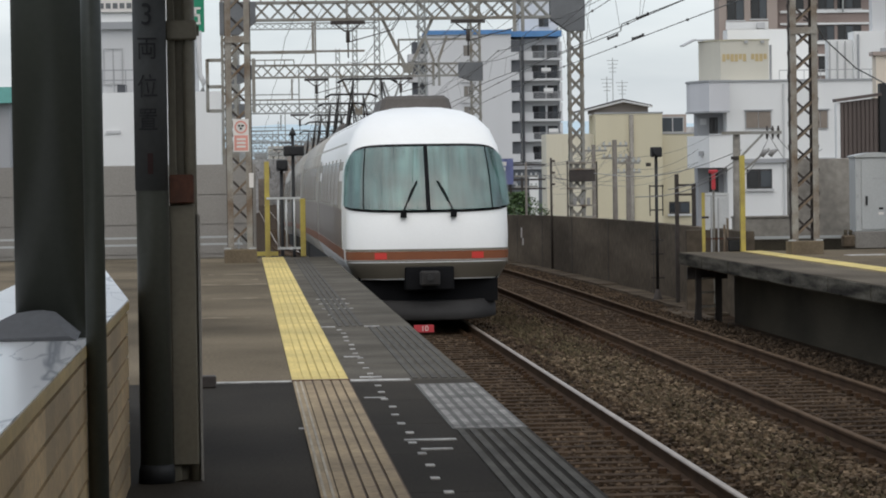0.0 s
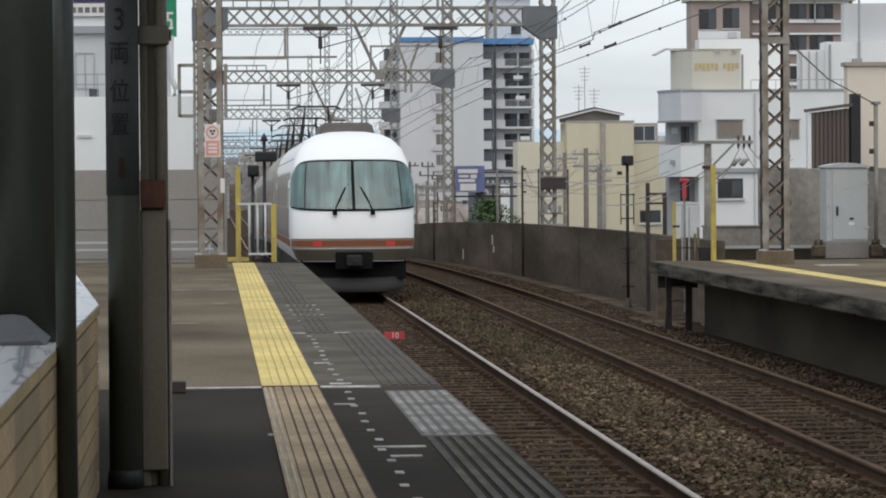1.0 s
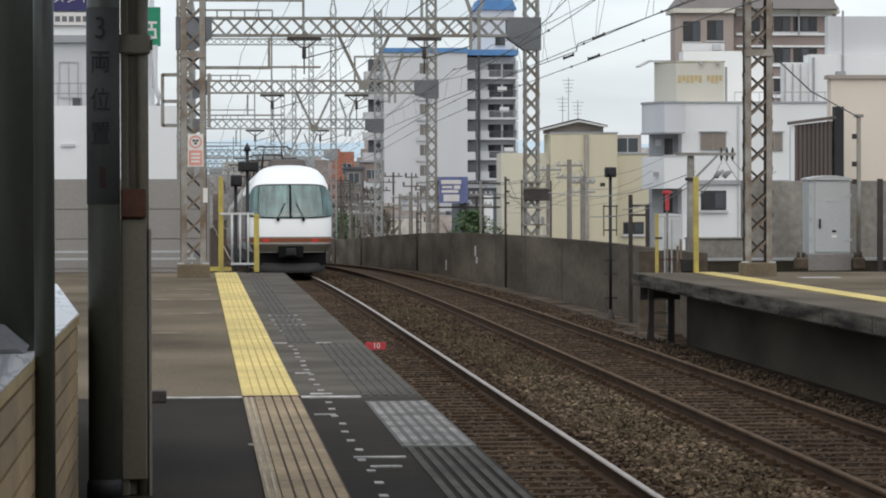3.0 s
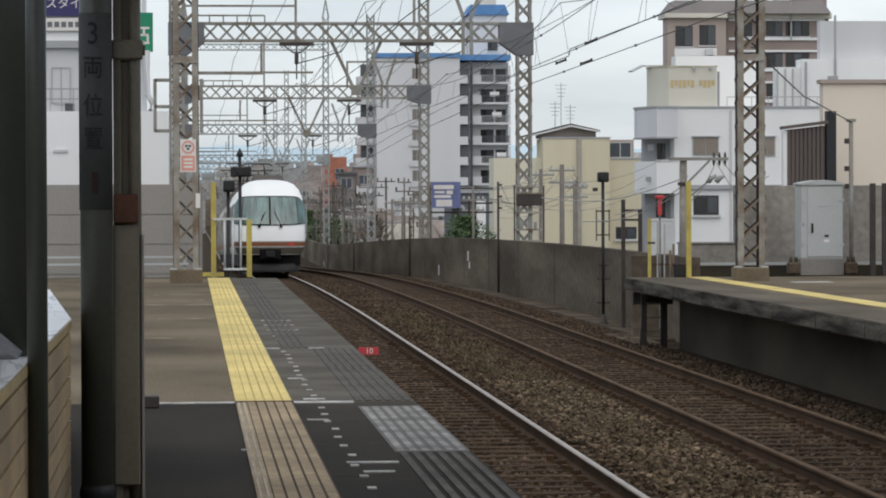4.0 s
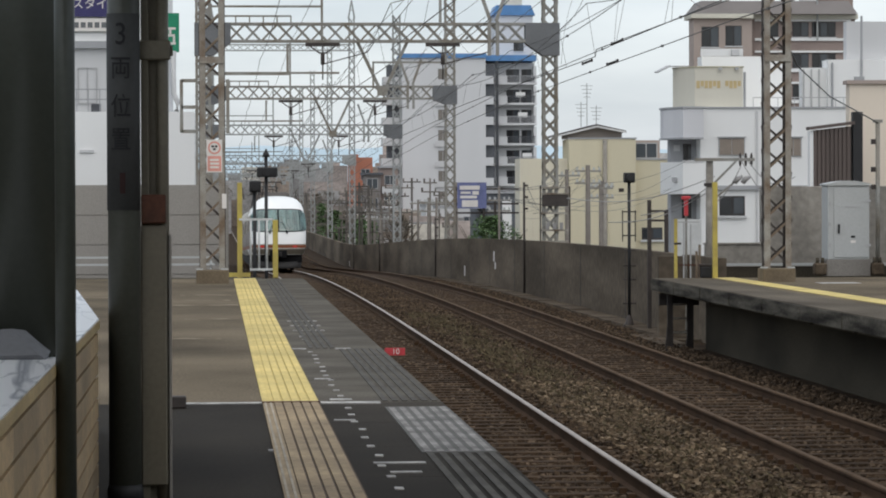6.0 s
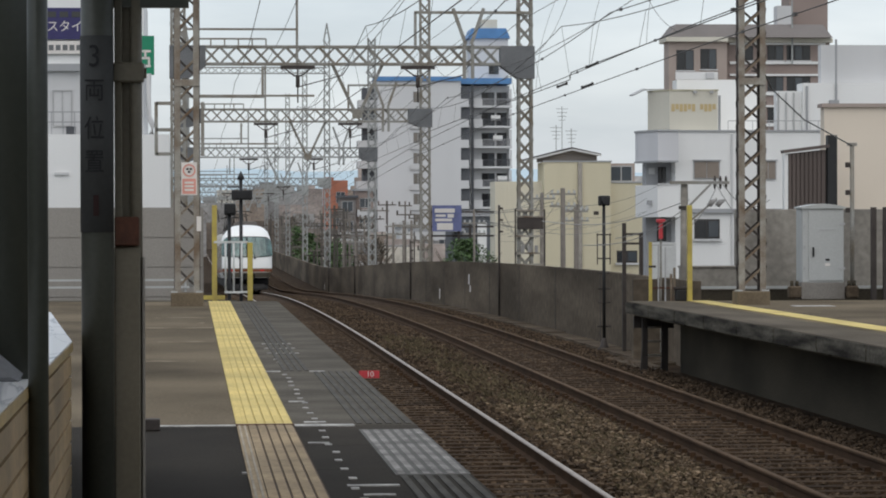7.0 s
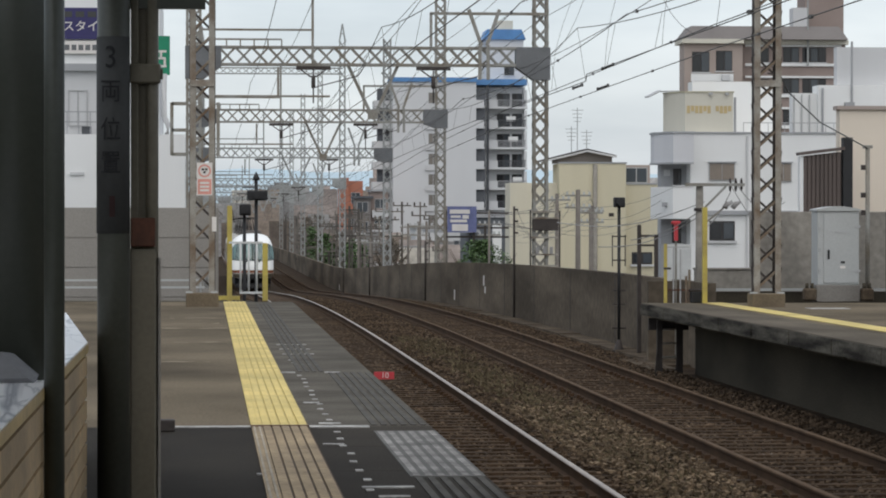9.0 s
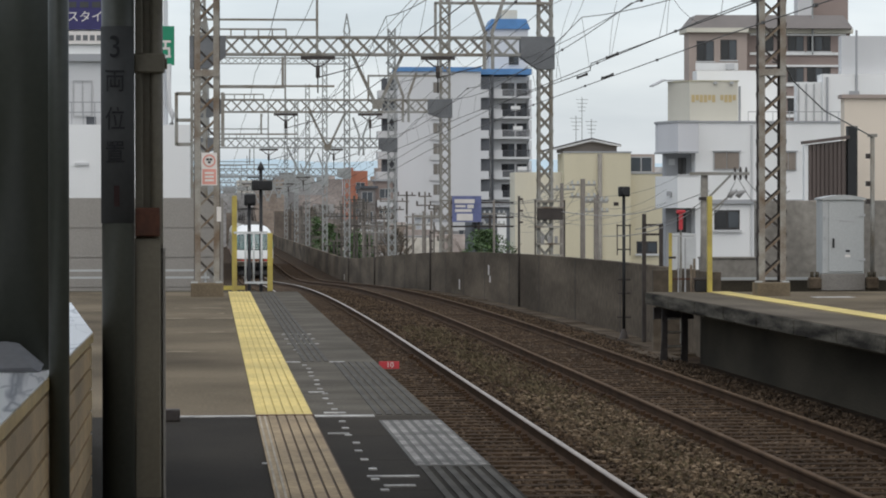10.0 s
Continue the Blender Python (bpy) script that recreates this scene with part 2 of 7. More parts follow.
    "town_brown": material("far_brown_house", (0.24, 0.195, 0.16), 0.9, vary=0.3, scale=0.3, fine=2.0, island=True, spread=0.5),
    "town_cream": material("far_cream_house", (0.56, 0.52, 0.45), 0.9, vary=0.3, scale=0.3, fine=2.0, island=True, spread=0.3),
    "town_pink": material("far_pink_house", (0.37, 0.315, 0.285), 0.9, vary=0.3, scale=0.3, fine=2.0, island=True, spread=0.4),
    "trough": material("brown_worn_concrete", (0.135, 0.106, 0.076), 0.95, vary=0.4, scale=1.2, fine=25, stain=(0.075, 0.056, 0.039), stain_amount=0.5, spread=0.15, spec=0.1),
    "twig": material("grey_brown_twig", (0.17, 0.145, 0.115), 0.9, vary=0.3, island=True, spread=0.5, bump=0.0),
    # distance haze over the hills is painted as this pale blue
    "hill": material("hazy_hill", (0.48, 0.59, 0.65), 1.0, vary=0.12, scale=0.003, bump=0),
    "canopy": material("canopy_steel", (0.30, 0.30, 0.285), 0.7, vary=0.15),
    "t_white": material("train_white", (0.92, 0.92, 0.90), 0.3, vary=0.03, scale=1.0, bump=0.0, local=True),
    "t_cream": material("train_beige", (0.20, 0.178, 0.138), 0.4, vary=0.1, scale=1.0, bump=0.0, local=True),
    "t_brown": material("train_taupe", (0.17, 0.135, 0.11), 0.4, vary=0.08, scale=1.0, bump=0.0, local=True),
    "t_orange": material("train_orange", (0.21, 0.064, 0.02), 0.4, vary=0.1, bump=0.0, local=True),
    "t_roof": material("train_roof_grey", (0.10, 0.088, 0.078), 0.7, vary=0.2, scale=2, local=True),
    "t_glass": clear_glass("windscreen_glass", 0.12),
    "t_curtain": material("screen_backing_teal", (0.130, 0.225, 0.215), 0.7, vary=0.75, scale=1.3, fine=1.5, bump=0.0, stretch=(4.0, 0.6, 0.05), spec=0.2, local=True),
    "weed": material("dry_track_weed", (0.12, 0.096, 0.056), 0.8, vary=0.3, island=True, spread=0.6, spec=0.2),
    "t_black": material("train_black", (0.012, 0.012, 0.013), 0.8, spec=0.1, vary=0.2, bump=0.0, local=True),
    "t_under": material("train_underframe", (0.03, 0.027, 0.025), 0.8, vary=0.3, local=True),
    "t_plough": material("train_plough_grey", (0.030, 0.028, 0.027), 0.7, vary=0.2, local=True),
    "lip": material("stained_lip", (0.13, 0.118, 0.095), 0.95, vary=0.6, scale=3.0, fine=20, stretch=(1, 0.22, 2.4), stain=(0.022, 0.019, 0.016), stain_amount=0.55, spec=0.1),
    "knee": material("dark_grey_plate", (0.15, 0.155, 0.16), 0.6, vary=0.2, scale=1.5),
    "dim_red": material("dull_red_ink", (0.045, 0.026, 0.025), 0.7, vary=0.1, spec=0.1),
    "collar": material("dark_grey_wedge", (0.185, 0.19, 0.20), 0.8, vary=0.1, scale=2, spec=0.2),
    "teal": material("teal_roof_sheet", (0.16, 0.42, 0.38), 0.6, vary=0.12),
    "insulator": material("grey_porcelain", (0.30, 0.29, 0.28), 0.35, vary=0.1),
    "far_pole": material("brown_grey_pole", (0.135, 0.12, 0.105), 0.9, vary=0.2, island=True, spread=0.5),
    "worn": material("pale_worn_concrete", (0.27, 0.225, 0.16), 0.95, vary=0.4, scale=3.0, spec=0.1),
    # car sides and following cars are beige, darker than the white tail
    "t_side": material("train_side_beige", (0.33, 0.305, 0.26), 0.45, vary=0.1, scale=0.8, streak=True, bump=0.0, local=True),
    "t_dull": material("train_greyed_white", (0.42, 0.395, 0.35), 0.5, vary=0.12, scale=0.8, streak=True, bump=0.0, local=True),
    # grey base colour holds the reflection seen in the side panes
    "t_side_glass": material("train_side_window", (0.16, 0.16, 0.15), 0.12, vary=0.2, scale=0.8, bump=0.0, ior=1.5, local=True),
    "pale_stone": material("pale_olive_stone", (0.155, 0.113, 0.073), 0.95, vary=0.5, scale=0.9, fine=30, island=True, spread=0.6, spec=0.15),
    "t_lamp": glow("train_tail_lamp", (0.55, 0.03, 0.02), 0.065),
}


# ---- building helpers ----
def box(bm, x0, x1, y0, y1, z0, z1):
    v = [bm.verts.new((x, y, z)) for z in (z0, z1) for x, y in ((x0, y0), (x1, y0), (x1, y1), (x0, y1))]
    for f in ((3, 2, 1, 0), (4, 5, 6, 7), (0, 1, 5, 4), (1, 2, 6, 5), (2, 3, 7, 6), (3, 0, 4, 7)):
        bm.faces.new([v[i] for i in f])
    return v


def bar(bm, a, b, w, h=None, up=(0, 0, 1)):
    """A straight bar of w by h from a to b."""
    a, b, h = Vector(a), Vector(b), h or w
    d = (b - a).normalized()
    s = d.cross(Vector(up))
    s = s.normalized() if s.length > 1e-3 else d.cross(Vector((0, 1, 0))).normalized()
    t = s.cross(d).normalized()
    v = [bm.verts.new(p + s * i * w / 2 + t * j * h / 2) for p in (a, b) for i, j in ((-1, -1), (1, -1), (1, 1), (-1, 1))]
    for f in ((0, 1, 2, 3), (7, 6, 5, 4), (0, 4, 5, 1), (1, 5, 6, 2), (2, 6, 7, 3), (3, 7, 4, 0)):
        bm.faces.new([v[i] for i in f])


def tube(bm, points, r, sides=8):
    """A round pipe along the points."""
    rings = []
    pts = [Vector(p) for p in points]
    for i, p in enumerate(pts):
        d = (pts[min(i + 1, len(pts) - 1)] - pts[max(i - 1, 0)]).normalized()
        s = d.cross(Vector((0, 0, 1)))
        s = s.normalized() if s.length > 1e-3 else Vector((1, 0, 0))
        t = s.cross(d).normalized()
        rr = r[i] if isinstance(r, (list, tuple)) else r
        rings.append([bm.verts.new(p + (s * math.cos(k * 2 * math.pi / sides) + t * math.sin(k * 2 * math.pi / sides)) * rr) for k in range(sides)])
    for a, b in zip(rings, rings[1:]):
        for k in range(sides):
            bm.faces.new((a[k], a[(k + 1) % sides], b[(k + 1) % sides], b[k])).smooth = True
    bm.faces.new(rings[0][::-1])
    bm.faces.new(rings[-1])


def mesh_of(name, bm, mat, bevel=0.0):
    if bevel:
        bmesh.ops.bevel(bm, geom=bm.edges[:], offset=bevel, segments=1, affect="EDGES")
    bmesh.ops.recalc_face_normals(bm, faces=bm.faces[:])
    me = bpy.data.meshes.new(name)
    bm.to_mesh(me)
    bm.free()
    me.materials.append(mat)
    return me


def part(name, bm, mat, parent=None, label="", bevel=0.0):
    ob = new(name, mesh_of(name, bm, mat, bevel))
    ob.parent = parent
    return tagged(ob, label)


def box_part(name, dims, mat, parent=None, label="", bevel=0.0):
    bm = bmesh.new()
    box(bm, *dims)
    return part(name, bm, mat, parent, label, bevel)


def thing(name, label, category, at=(0, 0, 0), group="", kind=""):
    ob = new(name)
    ob.location = at
    ob.empty_display_size = 0.2
    return tagged(ob, label, category, group, kind)


def structure(name, bm, mat, label, category, bevel=0.0):
    return tagged(part(name, bm, mat, None, "", bevel), label, category, "", "structure")


def rail_z(y):
    """Height of the rail heads along the line: level past the platforms, then falling into a dip."""
    if y < 62:
        drop = 0.0
    elif y < 148:
        drop = 0.018 * (y - 62) ** 2 / 172
    elif y < 195:
        drop = 0.45 + 0.018 * (y - 130)
    elif y < 245:
        drop = 1.62 + 0.018 * (y - 195) - 0.018 * (y - 195) ** 2 / 100
    else:
        drop = 2.07
    return -1.08 - drop


TRACK_A, TRACK_B = 3.12, 6.62
STEPS = [-12, 0, 20, 40, 56, 62, 66, 70, 75, 80] + [88 + 6 * i for i in range(30)] + [280, 320, 380, 450, 600]


def sweep(bm, profile, steps=STEPS, base=rail_z):
    """Sweeps an (x, z) profile along the line, z above the rail heads."""
    rings = [[bm.verts.new((x, y, base(y) + z)) for x, z in profile] for y in steps]
    k = len(profile)
    for a, b in zip(rings, rings[1:]):
        for i in range(k):
            bm.faces.new((a[i], a[(i + 1) % k], b[(i + 1) % k], b[i]))
    bm.faces.new(rings[0])
    bm.faces.new(rings[-1][::-1])


# ---- ground, line and platforms ----
bm = bmesh.new()
box(bm, -3000, 3000, -300, 4500, -8.0, -6.6)
structure("ground", bm, M["ground"], "grey town ground below the raised railway line", "ground")

bm = bmesh.new()
sweep(bm, [(-1.4, -0.26), (1.9, -0.26), (2.2, -0.185), (7.6, -0.185), (8.0, -0.26), (9.9, -0.22), (10.3, -5.7), (-1.8, -5.7)])
structure("trackbed", bm, M["bed"], "rust-brown ballast bed carrying two railway tracks", "trackbed")


def rail(name, x, mat_top, label):
    t = thing(name, label, "rail", group="running rails", kind="structure")
    bm = bmesh.new()
    sweep(bm, [(x - 0.063, -0.155), (x + 0.063, -0.155), (x + 0.060, -0.142), (x + 0.012, -0.125), (x + 0.009, -0.05),
               (x + 0.033, -0.035), (x + 0.034, -0.012), (x - 0.034, -0.012), (x - 0.033, -0.035), (x - 0.009, -0.05), (x - 0.012, -0.125), (x - 0.060, -0.142)])
    part("rail_web", bm, M["rail_side"], t)
    bm = bmesh.new()
    sweep(bm, [(x - 0.034, -0.012), (x + 0.034, -0.012), (x + 0.028, -0.001), (x + 0.016, 0.002), (x - 0.016, 0.002), (x - 0.028, -0.001)])
    part("rail_head", bm, mat_top, t, "bright worn rail head")


rail("rail", TRACK_A - 0.7525, M["rail_top"], "rusty steel rail with a polished head on ballast")
rail("rail", TRACK_A + 0.7525, M["rail_top"], "rusty steel rail with a polished head on ballast")
rail("rail", TRACK_B - 0.7525, M["rail_dull"], "rusty steel rail with a dull brown head on ballast")
rail("rail", TRACK_B + 0.7525, M["rail_dull"], "rusty steel rail with a dull brown head on ballast")

EDGE = 1.63          # track side of the platform the camera stands on
P_END = 59.4         # its far end
JOINT = 22.8         # where dark asphalt gives way to brown concrete
bm = bmesh.new()
box(bm, -9.0, 1.42, -10.0, P_END - 0.1, -5.5, -0.22)
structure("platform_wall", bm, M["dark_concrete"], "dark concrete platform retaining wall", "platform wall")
bm = bmesh.new()
box(bm, -9.0, 0.70, -10.0, JOINT, -0.22, 0.0)
structure("platform_near", bm, M["asphalt"], "dark asphalt platform surface under the canopy", "platform")
bm = bmesh.new()
box(bm, -9.0, 0.70, JOINT, P_END, -0.22, 0.0)
structure("platform_far", bm, M["slab"], "brownish worn concrete platform surface", "platform")
for name, y_from, y_to, mat, label in (("platform_edge_near", -10.0, JOINT, M["asphalt"], "dark coping slabs along the near platform edge"),
                                       ("platform_edge_far", JOINT, P_END, M["edge_slab"], "grey concrete coping slabs along the platform edge")):
    bm = bmesh.new()
    n = round((y_to - y_from) / 2.0)
    for i in range(n):
        y0 = y_from + (y_to - y_from) * i / n
        y1 = y_from + (y_to - y_from) * (i + 1) / n - 0.008
        box(bm, 0.70, EDGE, y0, y1, -0.24, 0.0)
    structure(name, bm, mat, label, "platform edge")

# the platform across the tracks
Q_EDGE, Q_END = 8.06, 58.2
bm = bmesh.new()
box(bm, 9.0, 30.0, -10.0, Q_END, -0.17, 0.0)
structure("platform_across", bm, M["slab"], "worn concrete platform across the tracks", "platform")
bm = bmesh.new()
for i in range(24):
    y1 = Q_END - i * 3.0
    box(bm, Q_EDGE + 0.03, 9.0, y1 - 2.985, y1, -0.21, 0.0)
    box(bm, Q_EDGE + 0.16, 9.0, y1 - 2.985, y1 - 0.2, -0.27, -0.212)
structure("platform_across_edge", bm, M["edge_across"], "stained concrete edge slabs of the platform across the tracks", "platform edge")
bm = bmesh.new()
for i in range(24):
    y1 = Q_END - i * 3.0
    for k in range(3):
        box(bm, Q_EDGE - 0.004 * k, Q_EDGE + 0.029, y1 - 0.995 * (k + 1), y1 - 0.995 * k - 0.01, -0.215, -0.012)
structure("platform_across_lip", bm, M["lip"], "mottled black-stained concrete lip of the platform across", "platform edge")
# wall colour taken darker overall for the black shade under the lip
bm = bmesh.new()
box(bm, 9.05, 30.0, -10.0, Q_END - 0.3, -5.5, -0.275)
structure("platform_across_wall", bm, M["dark_concrete"], "dark mottled wall under the platform across the tracks", "platform wall")
bm = bmesh.new()
box(bm, 9.22, 9.62, -10.0, Q_END, 0.0, 0.008)
structure("yellow_strip_across", bm, M["yellow"], "yellow tactile strip on the platform across the tracks", "tactile strip")

# parapet along the line
bm = bmesh.new()
sweep(bm, [(9.40, -0.6), (9.62, -0.6), (9.62, 1.43), (9.40, 1.43)], [59, 64, 70, 75, 80] + [88 + 6 * i for i in range(30)] + [280, 320, 380, 450, 600])
structure("parapet_east", bm, M["parapet"], "sooty concrete parapet wall beside the tracks", "wall")
bm = bmesh.new()
sweep(bm, [(-1.2, -0.6), (-1.0, -0.6), (-1.0, 1.2), (-1.2, 1.2)], [66, 80] + [88 + 6 * i for i in range(30)] + [280, 320, 380, 450, 600])
structure("parapet_west", bm, M["parapet"], "sooty concrete parapet wall beside the tracks", "wall")

# wall closing the end of the platform, and the one across
bm = bmesh.new()
box(bm, -9.0, 0.26, 64.0, 64.25, -5.5, 1.79)
w = structure("end_wall", bm, M["wall_grey"], "grey concrete wall behind the platform end", "wall")
bm = bmesh.new()
box(bm, 0, 1.78, -0.03, 0.0, 0, 0.585)
panel = mesh_of("panel", bm, M["wall_grey"])
for k in range(5):
    for r in range(4):
        ob = new("panel", panel)
        ob.parent, ob.location = w, (0.25 - 1.8 * (k + 1) + 0.01, 63.998, -0.61 + 0.6 * r)
bm = bmesh.new()
box(bm, 10.9, 30.0, 62.5, 62.75, -5.5, 1.72)
structure("end_wall_across", bm, M["wall_brown"], "brownish grey concrete wall behind the platform across the tracks", "wall", 0.01)
bm = bmesh.new()
box(bm, 9.70, 10.897, 62.0, 62.25, -2.0, 0.56)
box(bm, 9.68, 10.897, 61.97, 62.28, 0.561, 0.60)
structure("low_wall_across", bm, M["wall_brown"], "low brownish concrete wall behind the platform end across", "wall", 0.008)
bm = bmesh.new()
box(bm, 8.75, 9.697, 62.0, 62.2, -2.0, 0.34)
structure("parapet_return", bm, M["parapet"], "sooty concrete wall closing the parapet behind the railing", "wall", 0.01)


# ---- gantries over the line ----
BRACES = {}


def lattice(parent, p, q, side, n, mat, w=0.05, joined=False):
    """Crossed flat bars between two parallel chords: p to q, and p + side to q + side."""
    p, q, side = Vector(p), Vector(q), Vector(side)
    step, up = (q - p) / n, side.cross(q - p)
    bm = bmesh.new() if joined else None
    for i in range(n):
        a = p + step * i
        for start, way in ((a, step + side), (a + side, step - side)):
            if joined:
                bar(bm, start, start + way, w, 0.012, up)
                continue
            key = (mat.name, w, *(round(c, 4) for c in (*way, *up.normalized())))
            if key not in BRACES:
                b = bmesh.new()
                bar(b, (0, 0, 0), way, w, 0.012, up)
                BRACES[key] = mesh_of("brace", b, mat)
            ob = new("brace", BRACES[key])
            ob.parent, ob.location = parent, start
    if joined:
        tagged(part("bracing", bm, mat, parent), kind="stuff")


def lattice_tower(x, y, z0, z1, width, n, mat, joined=False, name="lattice_tower", label="rust-stained steel lattice tower carrying the overhead line"):
    t = thing(name, label, "lattice tower", (x, y, z0), "overhead line towers")
    h, k = z1 - z0, width / 2
    corners = ((-k, -k), (k, -k), (k, k), (-k, k))
    for cx, cy in corners:
        bm = bmesh.new()
        sx, sy = (1 if cx < 0 else -1), (1 if cy < 0 else -1)
        box(bm, *sorted((cx, cx + sx * 0.075)), *sorted((cy, cy + sy * 0.01)), 0, h)
        box(bm, *sorted((cx, cx + sx * 0.01)), *sorted((cy + sy * 0.011, cy + sy * 0.075)), 0, h)
        part("leg", bm, mat, t)
    for i in range(4):
        a, b = corners[i], corners[(i + 1) % 4]
        lattice(t, (a[0], a[1], 0.1), (a[0], a[1], h), (b[0] - a[0], b[1] - a[1], 0), n, mat, 0.05, joined)
    return t


M["slab_foot"] = material("brown_concrete_block", (0.165, 0.127, 0.082), 0.9, vary=0.25, scale=2.0)


def laced_tower(x, y, h, k, foot):
    """A tower of four angle legs laced with flat bars, brown in front, dark for those in shade."""
    t = thing("lattice_tower", "rust-stained steel lattice tower carrying the overhead line", "lattice tower", (x, y, 0.0), "overhead line towers")
    d = 0.15
    for cx, cy in ((-k, -d), (k, -d), (k, d), (-k, d)):
        sx, sy = (1 if cx < 0 else -1), (1 if cy < 0 else -1)
        bm = bmesh.new()
        box(bm, *sorted((cx, cx + sx * 0.105)), *sorted((cy, cy + sy * 0.012)), 0, h)
        box(bm, *sorted((cx, cx + sx * 0.012)), *sorted((cy + sy * 0.013, cy + sy * 0.105)), 0, h)
        # rear legs in dark iron: their shade is put into the colour
        part("leg", bm, M["rusty"] if cy < 0 else M["dark_iron"], t)
    step = 0.415
    rise = step * 0.95
    # dark bars carry the shade inside the tower as colour
    faces = (((-k + 0.02, -d + 0.025, 0.0), (2 * k - 0.04, 0, rise), M["rust_pale"], 0), ((-k + 0.02, -d + 0.045, rise), (2 * k - 0.04, 0, -rise), M["dark_iron"], 0),
             ((-k + 0.02, d + 0.007, 0.0), (2 * k - 0.04, 0, rise), M["dark_iron"], 0),
             ((-k - 0.007, -d + 0.02, 0.0), (0, 2 * d - 0.04, rise), M["dark_iron"], 1), ((k + 0.007, -d + 0.02, rise), (0, 2 * d - 0.04, -rise), M["dark_iron"], 1))
    for start, way, mat, side in faces:
        bm = bmesh.new()
        bar(bm, (0, 0, 0), way, 0.012 if side else 0.040, 0.040 if side else 0.012, (0, 0, 1) if side else (0, 1, 0))
        me = mesh_of("brace", bm, mat)
        for i in range(int((h - 0.4) / step)):
            ob = new("brace", me)
            ob.parent, ob.location = t, (start[0], start[1], start[2] + 0.30 + step * i)
    for z in (3.9, 7.4):
        box_part("batten", (-k, k, -d - 0.026, -d - 0.014, z, z + 0.12), M["rusty"], t)
    for sx in (-1, 1):
        box_part("base_plate", (sx * k - 0.07, sx * k + 0.05, -d - 0.06, -d + 0.05, 0.241, 0.265), M["cabinet"], t, "pale base plate")
    box_part("footing", (-foot, foot, -foot, foot, -0.02, 0.24), M["slab_foot"], t, "brown concrete footing block", 0.015)
    return t


M["rust_pale"] = material("weathered_brown_bar", (0.23, 0.195, 0.15), 0.8, vary=0.35, scale=4.0, stain=(0.16, 0.10, 0.06), stain_amount=0.4)
laced_tower(-0.06, 56.2, 9.0, 0.22, 0.29)
laced_tower(9.93, 55.4, 9.0, 0.24, 0.29)

GANTRIES = (92.0, 131.2, 170.0, 226.0, 270.0, 318.0, 360.0, 410.0)
for gi, gy in enumerate(GANTRIES):
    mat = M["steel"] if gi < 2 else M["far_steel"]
    base = rail_z(gy) - 0.3
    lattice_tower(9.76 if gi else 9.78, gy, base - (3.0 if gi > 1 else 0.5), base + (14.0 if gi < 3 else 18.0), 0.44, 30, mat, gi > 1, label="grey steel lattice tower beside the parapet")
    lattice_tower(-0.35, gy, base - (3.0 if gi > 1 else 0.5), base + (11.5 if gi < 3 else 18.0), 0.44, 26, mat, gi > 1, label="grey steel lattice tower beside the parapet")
    g = thing("gantry_beam", "steel lattice beam spanning both tracks", "gantry beam", (0, gy, rail_z(gy)), "gantry beams")
    lo, hi = 7.28, 7.78
    for z in (lo, hi):
        for dy in (-0.2, 0.2):
            bm = bmesh.new()
            bar(bm, (-0.3, dy, z), (9.75, dy, z), 0.07)
            part("chord", bm, mat, g)
    for dy in (-0.2, 0.2):
        lattice(g, (-0.1, dy, lo), (9.5, dy, lo), (0, 0, hi - lo), 20, mat, 0.05, gi > 1)
    for x0, x1, k in ((-0.6, 0.45, -1), (9.05, 10.05, 1)):
        bm = bmesh.new()
        box(bm, x0, x1, -0.26, 0.26, lo - 0.06, hi + 0.03)
        v = box(bm, x0, x1, -0.25, 0.25, lo - (0.42 if gi == 0 else 0.24), lo - 0.062)
        for i in (0, 3) if k > 0 else (1, 2):
            v[i].co.x -= -0.5 if k > 0 else 0.5
        part("knee_plate", bm, M["knee"] if gi < 3 else mat, g, "riveted steel end plate")


g = thing("gantry_beam", "steel lattice beam spanning both tracks", "gantry beam", (0, 55.8, -1.08), "gantry beams")
for z in (7.28, 7.78):
    for dy in (-0.2, 0.2):
        bm = bmesh.new()
        bar(bm, (-0.1, dy, z), (10.0, dy, z), 0.07)
        part("chord", bm, M["steel"], g)
for dy in (-0.2, 0.2):
    lattice(g, (-0.1, dy, 7.28), (9.9, dy, 7.28), (0, 0, 0.5), 20, M["steel"], 0.05, True)
for x0, x1 in ((-0.4, 0.6), (9.2, 10.2)):
    box_part("knee_plate", (x0, x1, -0.26, 0.26, 6.95, 7.24), M["knee"], g, "riveted steel end plate")


# ---- train ----
def interp(z, table):
    return float(np.interp(z, [a for a, _ in table], [b for _, b in table]))


W_OF = [(0.80, 1.25), (1.10, 1.39), (1.5, 1.405), (2.05, 1.40), (2.6, 1.37), (3.08, 1.305), (3.38, 1.19), (3.61, 0.99), (3.72, 0.77), (3.79, 0.46), (3.81, 0.0)]
N_OF = [(0.80, 0.20), (1.10, 0.0), (1.5, 0.02), (2.05, 0.14), (2.6, 0.50), (3.08, 0.86), (3.38, 1.16), (3.61, 1.60), (3.72, 2.0), (3.79, 2.5), (3.81, 3.0)]
DEPTH, POWER = 0.75, 2.9


